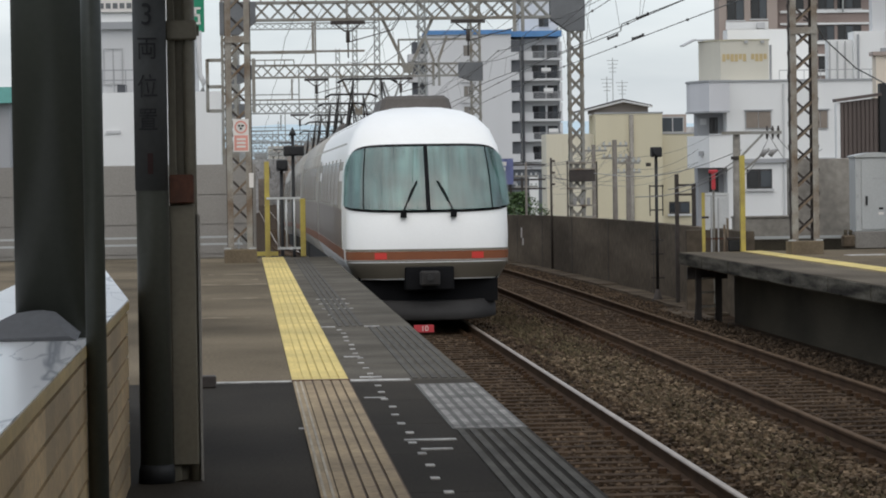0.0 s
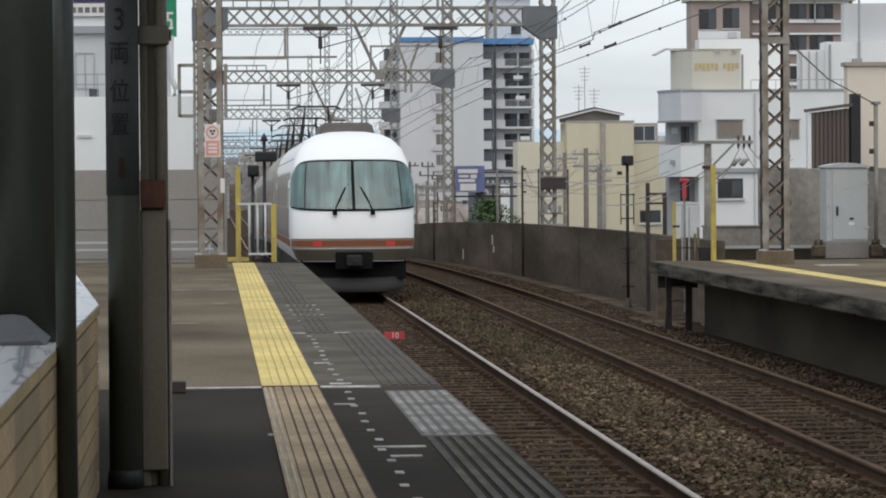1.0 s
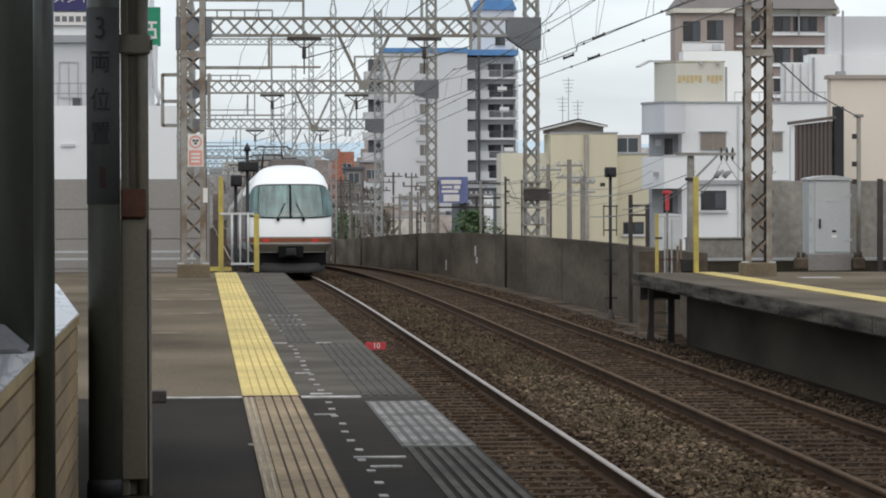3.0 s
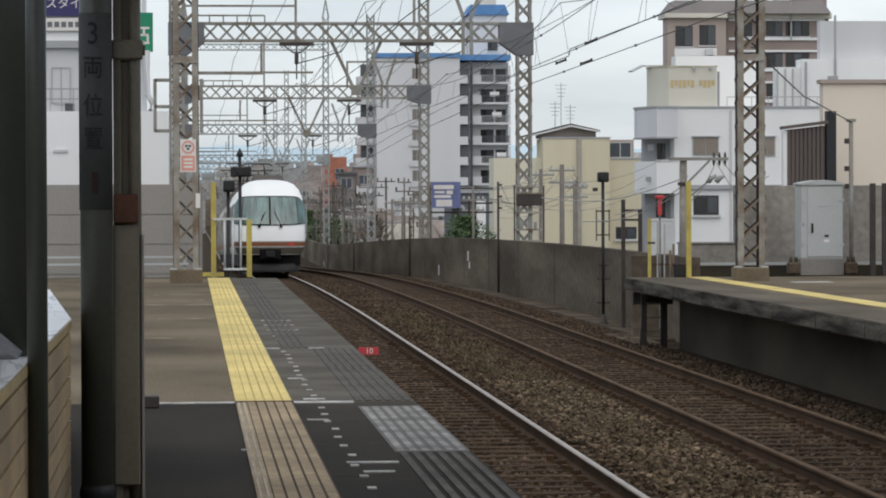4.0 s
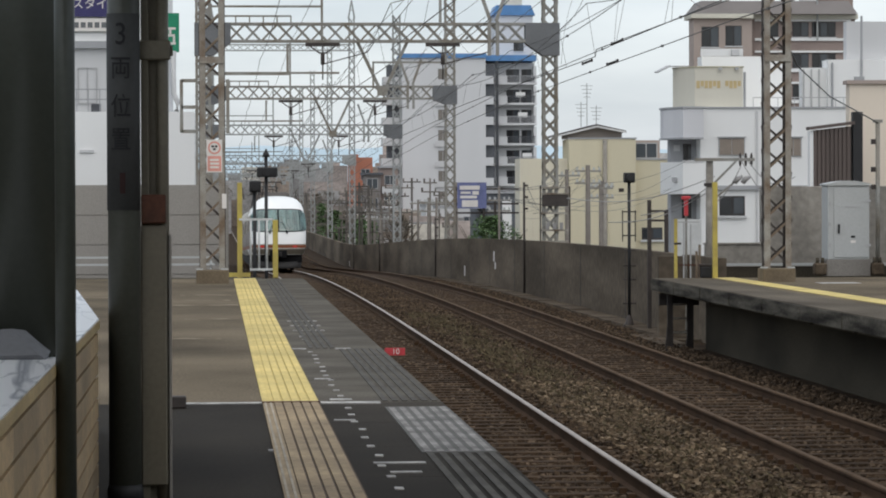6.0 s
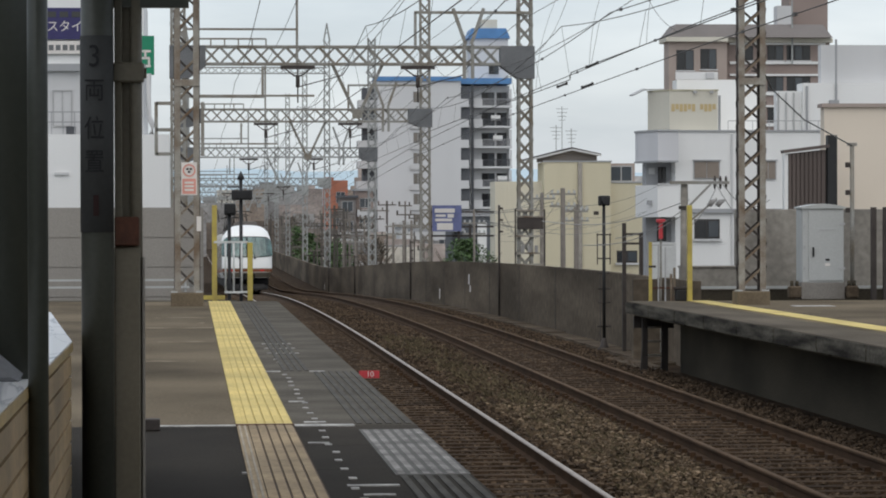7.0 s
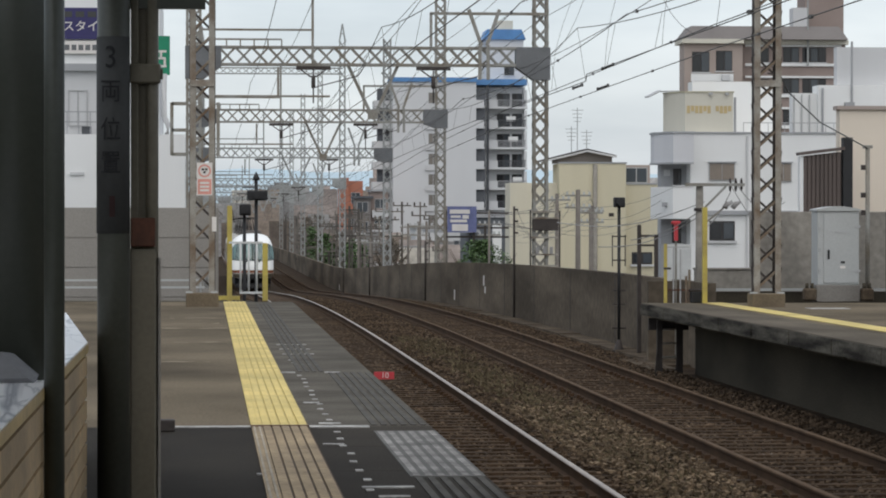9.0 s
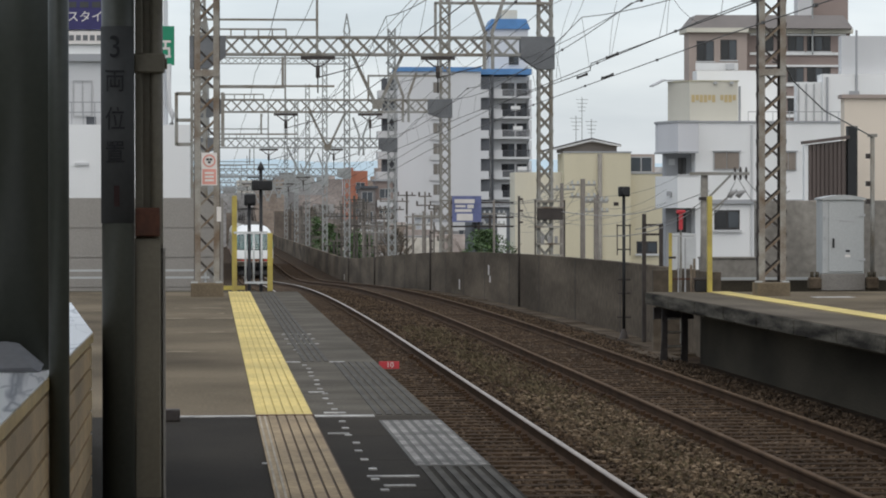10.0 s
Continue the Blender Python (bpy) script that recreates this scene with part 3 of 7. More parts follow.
def nose(u, z, out=0.0):
    """A point of the rounded tail: u from -1 (one side) to 1 (the other), z above the rail heads."""
    a = u * math.pi / 2
    w = interp(z, W_OF) + out
    s, c = math.sin(a), max(0.0, math.cos(a))
    x = w * math.copysign(abs(s) ** (2 / POWER), s)
    y = interp(z, N_OF) - out + (DEPTH + out) * (1 - c ** (2 / POWER))
    return (x, y, z)


def patch(bm, u0, u1, z0, z1, out, nu=28, nz=8, shape=None):
    """A piece of the tail's skin, raised by out; shape(u) gives its lower and upper edges."""
    rows = []
    for j in range(nz + 1):
        rows.append([])
        for i in range(nu + 1):
            u = u0 + (u1 - u0) * i / nu
            lo, hi = shape(u) if shape else (z0, z1)
            rows[-1].append(bm.verts.new(nose(u, lo + (hi - lo) * j / nz, out)))
    for a, b in zip(rows, rows[1:]):
        for i in range(nu):
            bm.faces.new((a[i], a[i + 1], b[i + 1], b[i])).smooth = True


CAR = 20.5


def side_box(bm, sgn, y0, y1, z0, z1, out):
    """A panel that follows the car side's lean."""
    zs = [z0 + (z1 - z0) * k / 4 for k in range(5)]
    a = [[bm.verts.new((sgn * (interp(z, W_OF) + d), y, z)) for z in zs] for y in (y0, y1) for d in (-0.03, out)]
    for p, q in ((0, 1), (1, 3), (3, 2), (2, 0)):
        for k in range(4):
            bm.faces.new((a[p][k], a[q][k], a[q][k + 1], a[p][k + 1]))
    for k in (0, 4):
        bm.faces.new((a[0][k], a[1][k], a[3][k], a[2][k]))


def train_car(tail):
    t = thing("train_tail_car" if tail else "train_car",
              "white limited-express tail car with orange band and wraparound windscreen" if tail else "white limited-express passenger car with orange waist band",
              "train", group="cars of the train")
    start = DEPTH + 3.0 if tail else 0.3
    zs = [z for z, _ in W_OF]
    # shell: side and roof section swept along the car
    bm = bmesh.new()
    sec = [(interp(z, W_OF), z) for z in zs] + [(-interp(z, W_OF), z) for z in zs[-2::-1]]
    if tail:
        us = [-1 + 2 * i / 48 for i in range(49)]
        zz = sorted(set(zs + [1.3, 1.75, 2.3, 2.8, 3.2, 3.5, 3.67, 3.76]))
        grid = [[bm.verts.new(nose(u, z)) for u in us] for z in zz]
        for a, b in zip(grid, grid[1:]):
            for i in range(48):
                bm.faces.new((a[i], a[i + 1], b[i + 1], b[i])).smooth = True
        for col, s in ((0, -1), (-1, 1)):
            rear = [bm.verts.new((s * interp(z, W_OF), CAR, z)) for z in zz]
            for i in range(len(zz) - 1):
                bm.faces.new((grid[i][col], rear[i], rear[i + 1], grid[i + 1][col])).smooth = True
        bmesh.ops.remove_doubles(bm, verts=bm.verts[:], dist=0.002)
    else:
        rings = [[bm.verts.new((x, y, z)) for x, z in sec] for y in (start, CAR)]
        for i in range(len(sec) - 1):
            bm.faces.new((rings[0][i], rings[0][i + 1], rings[1][i + 1], rings[1][i])).smooth = True
        bm.faces.new(rings[0])
        bm.faces.new(rings[1][::-1])
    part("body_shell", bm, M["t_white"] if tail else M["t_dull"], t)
    # windows and bands along the sides
    first = 4.2 if tail else 1.6
    for s in (-1, 1):
        bm = bmesh.new()
        side_box(bm, s, first - 1.2 if tail else 0.35, CAR - 0.02, 2.0, 3.56, 0.004)
        part("side_panel", bm, M["t_side"], t, "beige side panel")
        bm = bmesh.new()
        side_box(bm, s, first - 1.4 if tail else 0.6, CAR - 0.3, 1.30, 2.0, 0.006)
        part("taupe_band", bm, M["t_brown"], t)
        bm = bmesh.new()
        side_box(bm, s, first - 2.3 if tail else 0.4, CAR - 0.2, 1.12, 1.29, 0.008)
        part("orange_band", bm, M["t_orange"], t)
        for k in range(6):
            y0 = first + 0.6 + k * 2.55
            if y0 + 2.2 > CAR - 1.6:
                break
            bm = bmesh.new()
            side_box(bm, s, y0, y0 + 2.2, 2.05, 2.85, 0.010)
            w = part("side_window", bm, M["t_side_glass"], t)
            bm = bmesh.new()
            for a, c in ((y0 - 0.06, y0), (y0 + 2.2, y0 + 2.26)):
                side_box(bm, s, a, c, 2.0, 2.9, 0.016)
            part("window_frame", bm, M["t_side"], w)
        bm = bmesh.new()
        side_box(bm, s, CAR - 1.5, CAR - 0.7, 1.32, 2.95, 0.014)
        part("side_door", bm, M["t_cream"], t)
    box_part("underframe", (-1.2, 1.2, 1.2 if tail else 0.4, CAR - 0.3, 0.32, 0.84), M["t_under"], t)
    box_part("roof_walkway", (-0.5, 0.5, 6.0 if tail else 1.5, CAR - 1.5, 3.72, 3.86), M["t_roof"], t, "grey roof walkway", 0.02)
    bm = bmesh.new()
    y0 = 3.3 if tail else 8.0
    v = box(bm, -0.70, 0.70, y0, y0 + 3.4, 3.62, 4.03)
    for i in (4, 5, 6, 7):
        v[i].co.x *= 0.84
    v[4].co.y = v[5].co.y = y0 + 0.25
    part("roof_fairing", bm, M["t_roof"], t, "grey roof equipment fairing", 0.07)
    for yb in (3.6, CAR - 3.0):
        for s in (-1, 1):
            for dy in (-1.05, 1.05):
                bm = bmesh.new()
                tube(bm, [(s * 0.68, yb + dy, 0.43), (s * 0.82, yb + dy, 0.43)], 0.43, 20)
                part("wheel", bm, M["t_under"], t)
    if tail:
        tail_details(t)
    else:
        pantograph(t, 4.8)
        pantograph(t, 16.8)
    return t


def pantograph(t, y):
    """A raised double-arm collector on the roof."""
    p = box_part("pantograph", (-0.55, 0.55, y - 0.9, y + 0.9, 3.861, 3.93), M["t_under"], t, "dark raised pantograph")
    for s in (-1, 1):
        for y0, ym in ((y - 0.7, y - 1.15), (y + 0.7, y + 1.15)):
            bm = bmesh.new()
            bar(bm, (s * 0.5, y0, 3.93), (s * 0.42, ym, 4.45), 0.05)
            bar(bm, (s * 0.42, ym, 4.45), (s * 0.35, y, 5.02), 0.04)
            part("arm", bm, M["t_under"], p)
        box_part("roof_insulator", (s * 0.45 - 0.06, s * 0.45 + 0.06, y - 0.6, y - 0.4, 3.78, 3.86), M["t_roof"], p)
    for dy in (-0.1, 0.1):
        bm = bmesh.new()
        tube(bm, [(-0.75, y + dy, 4.97), (-0.58, y + dy, 5.06), (0.58, y + dy, 5.06), (0.75, y + dy, 4.97)], 0.03, 6)
        part("collector_bar", bm, M["t_under"], p)


def screen(u, grow=0.0):
    e = max(0.0, 1 - (abs(u) / 0.94) ** 5)
    return 1.99 + 0.11 * abs(u) ** 2 - grow, 2.40 + 0.68 * e ** 0.5 - 0.05 * u * u + grow


def tail_details(t):
    def band(name, u, z0, z1, out, mat, label="", shape=None, nz=6):
        bm = bmesh.new()
        patch(bm, -u, u, z0, z1, out, 40, nz, shape)
        return part(name, bm, mat, t, label)
    band("orange_band", 0.999, 1.14, 1.285, 0.008, M["t_orange"], "thin orange waist band")
    band("pale_line", 0.999, 1.29, 1.325, 0.010, M["t_cream"])
    band("lower_skirt", 0.999, 0.82, 1.13, 0.006, M["t_cream"])
    band("screen_seal", 0.925, 0, 0, 0.018, M["t_black"], "black windscreen seal", lambda u: screen(u, 0.045))
    # pleated sheet added behind the glass; bands stand in for reflections and curtains
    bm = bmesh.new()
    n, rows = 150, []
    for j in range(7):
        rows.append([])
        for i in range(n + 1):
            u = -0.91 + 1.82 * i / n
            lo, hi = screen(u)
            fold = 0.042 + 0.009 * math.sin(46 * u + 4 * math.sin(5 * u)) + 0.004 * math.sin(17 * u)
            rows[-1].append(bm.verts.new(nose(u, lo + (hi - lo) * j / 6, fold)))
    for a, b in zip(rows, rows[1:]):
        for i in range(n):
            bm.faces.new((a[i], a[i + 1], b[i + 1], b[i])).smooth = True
    part("screen_backing", bm, M["t_curtain"], t, "pleated teal-grey sheet behind the windscreen, bands painted in")
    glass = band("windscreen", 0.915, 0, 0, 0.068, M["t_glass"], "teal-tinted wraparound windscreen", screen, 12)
    for u, w in ((0.0, 0.0030), (0.46, 0.008), (-0.46, 0.008)):
        bm = bmesh.new()
        patch(bm, u - w, u + w, 0, 0, 0.072, 2, 10, screen)
        part("screen_post", bm, M["t_black"], glass)
    for s in (-1, 1):
        bm = bmesh.new()
        a = nose(s * 0.105, 1.96, 0.09)
        bar(bm, a, nose(s * 0.05, 2.36, 0.085), 0.025, 0.02)
        bar(bm, nose(s * 0.075, 2.16, 0.09), nose(s * 0.03, 2.48, 0.085), 0.03, 0.02)
        box(bm, a[0] - 0.05, a[0] + 0.05, a[1] - 0.03, a[1] + 0.05, 1.86, 1.96)
        part("wiper", bm, M["t_black"], t)
        bm = bmesh.new()
        patch(bm, *sorted((s * 0.25, s * 0.37)), 1.155, 1.265, 0.014, 6, 2)
        part("tail_lamp", bm, M["t_lamp"], t, "lit red tail lamp")
    # coupler pocket, coupler, plough
    box_part("coupler_pocket", (-0.42, 0.42, 0.02, 0.8, 0.62, 1.02), M["t_black"], t, "", 0.02)
    bm = bmesh.new()
    box(bm, -0.17, 0.17, -0.22, 0.1, 0.70, 0.95)
    part("coupler", bm, M["t_under"], t, "", 0.03)
    bm = bmesh.new()
    tube(bm, [(0, -0.27, 0.84), (0, -0.2, 0.84)], 0.055, 12)
    part("coupler_pin", bm, M["t_plough"], t, "bright coupler nose")
    bm = bmesh.new()
    n, rows = 24, []
    for z, dy in ((0.44, 0.20), (0.42, 0.14), (0.27, 0.06), (0.12, 0.0), (0.10, 0.03), (0.10, 0.20)):
        rows.append([])
        for i in range(n + 1):
            x = -1.17 + 2.34 * i / n
            rows[-1].append(bm.verts.new((x, 0.05 + dy + 0.55 * abs(x / 1.17) ** 3, z + 0.05 * abs(x / 1.17) ** 4)))
    for k in range(6):
        a, b = rows[k], rows[(k + 1) % 6]
        for i in range(n):
            bm.faces.new((a[i], a[i + 1], b[i + 1], b[i])).smooth = k < 4
    for i in (0, n):
        bm.faces.new([r[i] for r in rows])
    bmesh.ops.recalc_face_normals(bm, faces=bm.faces[:])
    part("plough", bm, M["t_plough"], t, "grey snow plough skirt")
    box_part("end_frame", (-1.2, 1.2, 0.5, 1.4, 0.40, 0.9), M["t_black"], t)


cars = [train_car(True), train_car(False)]
for k in range(2):
    cars.append(copy_thing(cars[1], pose(0, 0, 0)))


def motions():
    """The train runs away along the line at a steady pace."""
    for k, car in enumerate(cars):
        rows = []
        for i in range(21):
            t = i * 0.5
            y = 53.6 + 17.6 * t + k * CAR
            a, b = rail_z(y + 3.6), rail_z(y + CAR - 3.0)
            tilt = math.degrees(math.atan2(b - a, CAR - 6.6))
            rows.append((t, pose(TRACK_A + 0.03, y, a - (b - a) * 3.6 / (CAR - 6.6), tilt, 0, 0)))
        walk(car, rows)


# ---- buildings ----
def window(parent, x0, x1, z0, z1, y, mat=None, bars=1):
    """A framed window set on a wall facing the line at y."""
    bm = bmesh.new()
    f = max(0.04, 0.05 * (x1 - x0))
    box(bm, x0 - f, x1 + f, y - 0.05, y + 0.1, z0 - f, z0)
    box(bm, x0 - f, x1 + f, y - 0.05, y + 0.1, z1, z1 + f)
    box(bm, x0 - f, x0, y - 0.05, y + 0.1, z0, z1)
    box(bm, x1, x1 + f, y - 0.05, y + 0.1, z0, z1)
    for i in range(bars):
        x = x0 + (x1 - x0) * (i + 1) / (bars + 1)
        box(bm, x - f / 2, x + f / 2, y - 0.04, y + 0.05, z0, z1)
    w = part("window", bm, M["frame"], parent)
    box_part("pane", (x0, x1, y - 0.012, y + 0.02, z0, z1), mat or M["pane"], w)
    return w


def block(name, parent, x0, x1, y0, y1, z0, z1, mat, label=""):
    return box_part(name, (x0, x1, y0, y1, z0, z1), mat, parent, label)


GROUND = -6.7
M["window_dark"] = material("dark_window_frame", (0.035, 0.033, 0.033), 0.5, vary=0.2, bump=0.0)
M["pane_dark"] = material("dim_window_pane", (0.02, 0.022, 0.025), 0.1, vary=0.3, scale=0.8, bump=0.0, ior=1.5)
M["shutter"] = material("brown_shutter", (0.245, 0.205, 0.17), 0.7, vary=0.12, scale=2.0, bump=0.0)
M["b_bay"] = material("silver_grey_render", (0.62, 0.62, 0.635), 0.8, vary=0.08, scale=0.4, streak=True, bump=0.1)
M["b_cream2"] = material("stained_cream", (0.50, 0.46, 0.33), 0.85, vary=0.3, scale=1.5, bump=0.1)
M["b_wing"] = material("light_cream_boards", (0.70, 0.655, 0.53), 0.8, vary=0.12, scale=0.5, streak=True)
M["poster"] = material("faded_blue_poster", (0.15, 0.17, 0.34), 0.5, vary=0.3, scale=3.0)
M["b_slate"] = material("slate_cladding", (0.12, 0.13, 0.145), 0.7, vary=0.2, scale=0.5)


def apartment_block():
    t = thing("apartment_building", "tall grey-white apartment block with blue roof edge", "building")
    y = 430.0
    block("wall", t, 25.5, 36.9, y, y + 9, GROUND, 20.9, M["b_grey"])
    block("wall", t, 36.9, 44.0, y + 4, y + 10, GROUND, 20.4, M["b_grey"])
    block("roof", t, 25.3, 37.0, y - 0.3, y + 10, 20.9, 21.5, M["b_blue"], "blue roof edge")
    block("roof", t, 37.0, 44.1, y + 2.0, y + 10, 20.6, 21.4, M["b_blue"], "blue roof edge")
    block("penthouse", t, 38.9, 44.2, y + 8, y + 14, 21.4, 27.2, M["b_grey"])
    bm = bmesh.new()
    v = box(bm, 38.5, 44.5, y + 7.6, y + 14.4, 27.2, 28.6)
    for i in (4, 7):
        v[i].co.x += 0.6
    for i in (5, 6):
        v[i].co.x -= 0.6
    part("penthouse_roof", bm, M["b_blue"], t, "blue penthouse roof")
    block("water_tank", t, 40.6, 42.8, y + 9, y + 13, 28.6, 29.9, M["b_cream"], "cream roof tank")
    deep_window(t, 41.5, 42.9, 22.2, 23.4, y + 8, 2)
    for k in range(8):
        z = 17.9 - k * 2.79
        # dark block for the bay's shade; slab, parapet and window on the balcony side
        block("recess_shade", t, 36.95, 38.2, y + 0.5, y + 3.99, z - 0.2, z + 2.2, M["b_dark"])
        block("balcony", t, 36.9, 38.0, y, y + 0.4, z - 0.55, z + 0.55, M["b_grey"], "grey balcony front")
        b = block("balcony", t, 38.9, 44.2, y + 2.4, y + 4.0, z - 0.55, z - 0.25, M["b_grey"], "grey balcony slab")
        bm = bmesh.new()
        for i in range(23):
            bar(bm, (40.2 + i * 0.165, y + 2.45, z - 0.25), (40.2 + i * 0.165, y + 2.45, z + 0.62), 0.06)
        bar(bm, (40.1, y + 2.45, z + 0.66), (44.0, y + 2.45, z + 0.66), 0.09)
        part("railing", bm, M["b_dark"] if k % 2 else M["b_mid"], b)
        block("balcony_panel", b, 38.92, 40.1, y + 2.42, y + 2.55, z - 0.249, z + 0.68, M["b_grey"], "solid balcony panel")
        block("divider", b, 43.75, 44.15, y + 2.56, y + 3.9, z - 0.249, z + 2.0, M["b_grey"])
        deep_window(t, 40.1, 41.9, z - 0.24, z + 1.6, y + 3.95, 2)
        deep_window(t, 42.2, 43.6, z - 0.24, z + 1.6, y + 3.95, 2)
        if k in (1, 2, 4):
            block("washing", b, 41.0 + 0.3 * k, 42.3 + 0.3 * k, y + 2.7, y + 2.8, z + 0.5, z + 1.2, M["b_white"], "pale washing on the balcony")
        # stair windows in the gable
        window(t, 30.4, 31.6, z + 0.1, z + 1.5, y, M["pane_tan"])
        block("landing", t, 29.9, 32.0, y - 0.25, y - 0.001, z - 0.75, z - 0.05, M["b_pale"], "pale stair landing front")
        # stepped balconies on the far side
        block("balcony", t, 23.0 - 0.05 * k, 25.5, y + 2, y + 6, z - 0.55, z + 0.5, M["b_pale"], "pale balcony front")
        # dark block standing in for shade behind the stepped balconies
        block("recess_shade", t, 23.6, 25.45, y + 3.2, y + 6, z + 0.5, z + 2.2, M["b_dark"])
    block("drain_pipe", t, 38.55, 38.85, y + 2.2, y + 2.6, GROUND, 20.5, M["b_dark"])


def yellow_house():
    t = thing("yellow_house", "cream-yellow rendered house with dark hipped roof", "house")
    y = 180.0
    block("wall", t, 20.25, 24.1, y, y + 3.5, GROUND, 4.95, M["b_yellow"])
    block("wall", t, 24.1, 26.4, y + 0.5, y + 4, GROUND, 3.75, M["b_yellow"])
    block("wall", t, 17.5, 20.249, y + 1.0, y + 4, GROUND, 3.85, M["b_wing"])
    for k in range(6):
        block("batten", t, 17.62 + 0.2 * k, 17.67 + 0.2 * k, y + 0.95, y + 0.999, GROUND, 3.84, M["b_wing"])
    block("wall", t, 24.1, 25.7, y + 1.5, y + 6, 3.75, 4.9, M["b_brown2"])
    window(t, 24.3, 25.5, 3.9, 4.7, y + 1.5)
    for x0, z0 in ((19.3, 5.05), (23.7, 5.36)):
        bm = bmesh.new()
        v = box(bm, *sorted((x0, 22.0)), y + 1.2, y + 5.0, 0.0, 0.10)
        for p in v:
            p.co.z += z0 if abs(p.co.x - x0) < 0.01 else 5.74
        part("roof", bm, M["b_roof"], t, "dark low-pitched roof slope")
        bm = bmesh.new()
        bar(bm, (x0, y + 1.12, z0 + 0.0), (22.0, y + 1.12, 5.70), 0.06, 0.10)
        part("verge", bm, M["b_pale"], t, "pale verge board")
    bm = bmesh.new()
    v = [bm.verts.new(p) for q in (y + 1.6, y + 1.75) for p in ((20.0, q, 4.96), (23.5, q, 4.96), (23.5, q, 5.36), (22.0, q, 5.70), (20.0, q, 5.22))]
    for f in ((0, 1, 2, 3, 4), (9, 8, 7, 6, 5), (0, 5, 6, 1), (1, 6, 7, 2), (2, 7, 8, 3), (3, 8, 9, 4), (4, 9, 5, 0)):
        bm.faces.new([v[i] for i in f])
    part("gable", bm, M["b_roof2"], t, "grey-brown gable wall")
    block("coping", t, 20.2, 24.15, y - 0.05, y + 0.3, 4.951, 5.03, M["b_mid"], "grey parapet coping")
    block("coping", t, 24.16, 26.4, y + 0.45, y + 0.75, 3.751, 3.83, M["b_mid"], "grey parapet coping")
    bm = bmesh.new()
    tube(bm, [(22.3, y - 0.1, GROUND), (22.3, y - 0.1, 4.9)], 0.13)
    part("drain_pipe", bm, M["wall_brown"], t)
    deep_window(t, 24.5, 25.7, -0.85, -0.15, y + 0.5, 2)


def white_building():
    t = thing("white_building", "white rendered building with rooftop room", "building")
    y = 150.0
    block("wall", t, 23.20, 31.5, y, y + 5.5, GROUND, 5.82, M["b_white"])
    # bays whose outer walls turn away from the line
    prism("bay", t, [(22.22, y - 1.0), (23.199, y - 1.0), (23.199, y + 2.0), (21.55, y + 2.0), (21.55, y + 0.9)], 4.42, 5.80, M["b_bay"], "pale grey upper bay")
    prism("coping", t, [(22.20, y - 1.06), (23.26, y - 1.06), (23.26, y + 2.0), (21.49, y + 2.0), (21.49, y + 0.9)], 5.801, 5.89, M["b_mid"], "grey roof coping")
    prism("bay_soffit", t, [(22.20, y - 1.06), (23.19, y - 1.06), (23.19, y + 2.0), (21.49, y + 2.0), (21.49, y + 0.9)], 4.34, 4.419, M["b_mid"], "dark edge under the bay")
    block("recess_wall", t, 21.95, 23.199, y + 1.3, y + 2.4, GROUND, 4.34, M["b_mid"], "grey wall between the balconies")
    prism("balcony", t, [(22.18, y - 1.1), (23.199, y - 1.1), (23.199, y + 1.29), (21.45, y + 1.29), (21.45, y + 0.8)], 1.72, 3.25, M["b_white"], "white balcony front")
    prism("balcony_rail", t, [(22.16, y - 1.14), (23.199, y - 1.14), (23.199, y - 1.0), (22.2, y - 1.0)], 3.251, 3.33, M["b_pale"])
    block("air_unit", t, 21.75, 21.98, y - 0.62, y - 0.45, 2.30, 2.52, M["b_mid"])
    deep_window(t, 22.55, 22.95, 3.30, 4.15, y + 1.3, 2)
    deep_window(t, 22.5, 22.95, 0.55, 1.50, y + 1.3, 1)
    block("louvre", t, 22.1, 22.4, y + 1.24, y + 1.299, 3.8, 4.1, M["b_pale"])
    # rooftop room with lettering
    prism("rooftop_room", t, [(23.05, y + 0.8), (25.4, y + 0.8), (25.4, y + 3.4), (22.45, y + 3.4), (22.25, y + 2.6)], 5.82, 7.82, M["b_cream"], "cream rooftop room with faded lettering")
    prism("room_coping", t, [(23.03, y + 0.76), (25.44, y + 0.76), (25.44, y + 3.4), (22.43, y + 3.4), (22.22, y + 2.6)], 7.821, 7.88, M["b_cream2"], "stained cream coping")
    bm = bmesh.new()
    bar(bm, (21.3, y + 1.6, 7.62), (22.0, y + 2.2, 7.95), 0.25, 0.06)
    bar(bm, (22.0, y + 2.2, 7.92), (23.0, y + 2.4, 7.95), 0.25, 0.06)
    part("rooftop_eave", bm, M["frame"], t, "grey awning arm")
    for i in range(11):
        if i != 6:
            h = 0.10 if i % 3 == 1 else 0.0
            block("letter_bar", t, 23.14 + i * 0.20, 23.30 + i * 0.20, y + 0.782, y + 0.799, 6.82 + h, 7.18, M["letter"])
    for x in (24.2, 25.0):
        block("flood_lamp", t, x, x + 0.16, y + 0.60, y + 0.757, 7.70, 7.82, M["frame"])
    block("rain_pipe", t, 25.46, 25.56, y + 0.9, y + 1.0, 5.9, 7.6, M["b_mid"])
    block("wall", t, 23.9, 28.2, y + 4, y + 5.4, 5.83, 8.5, M["b_white"])
    for x0, x1, z0, z1 in ((24.08, 25.35, 3.55, 4.42), (27.3, 28.1, 3.5, 4.42)):
        w = block("window", t, x0, x1, y - 0.06, y - 0.001, z0, z1, M["frame"], "shuttered window")
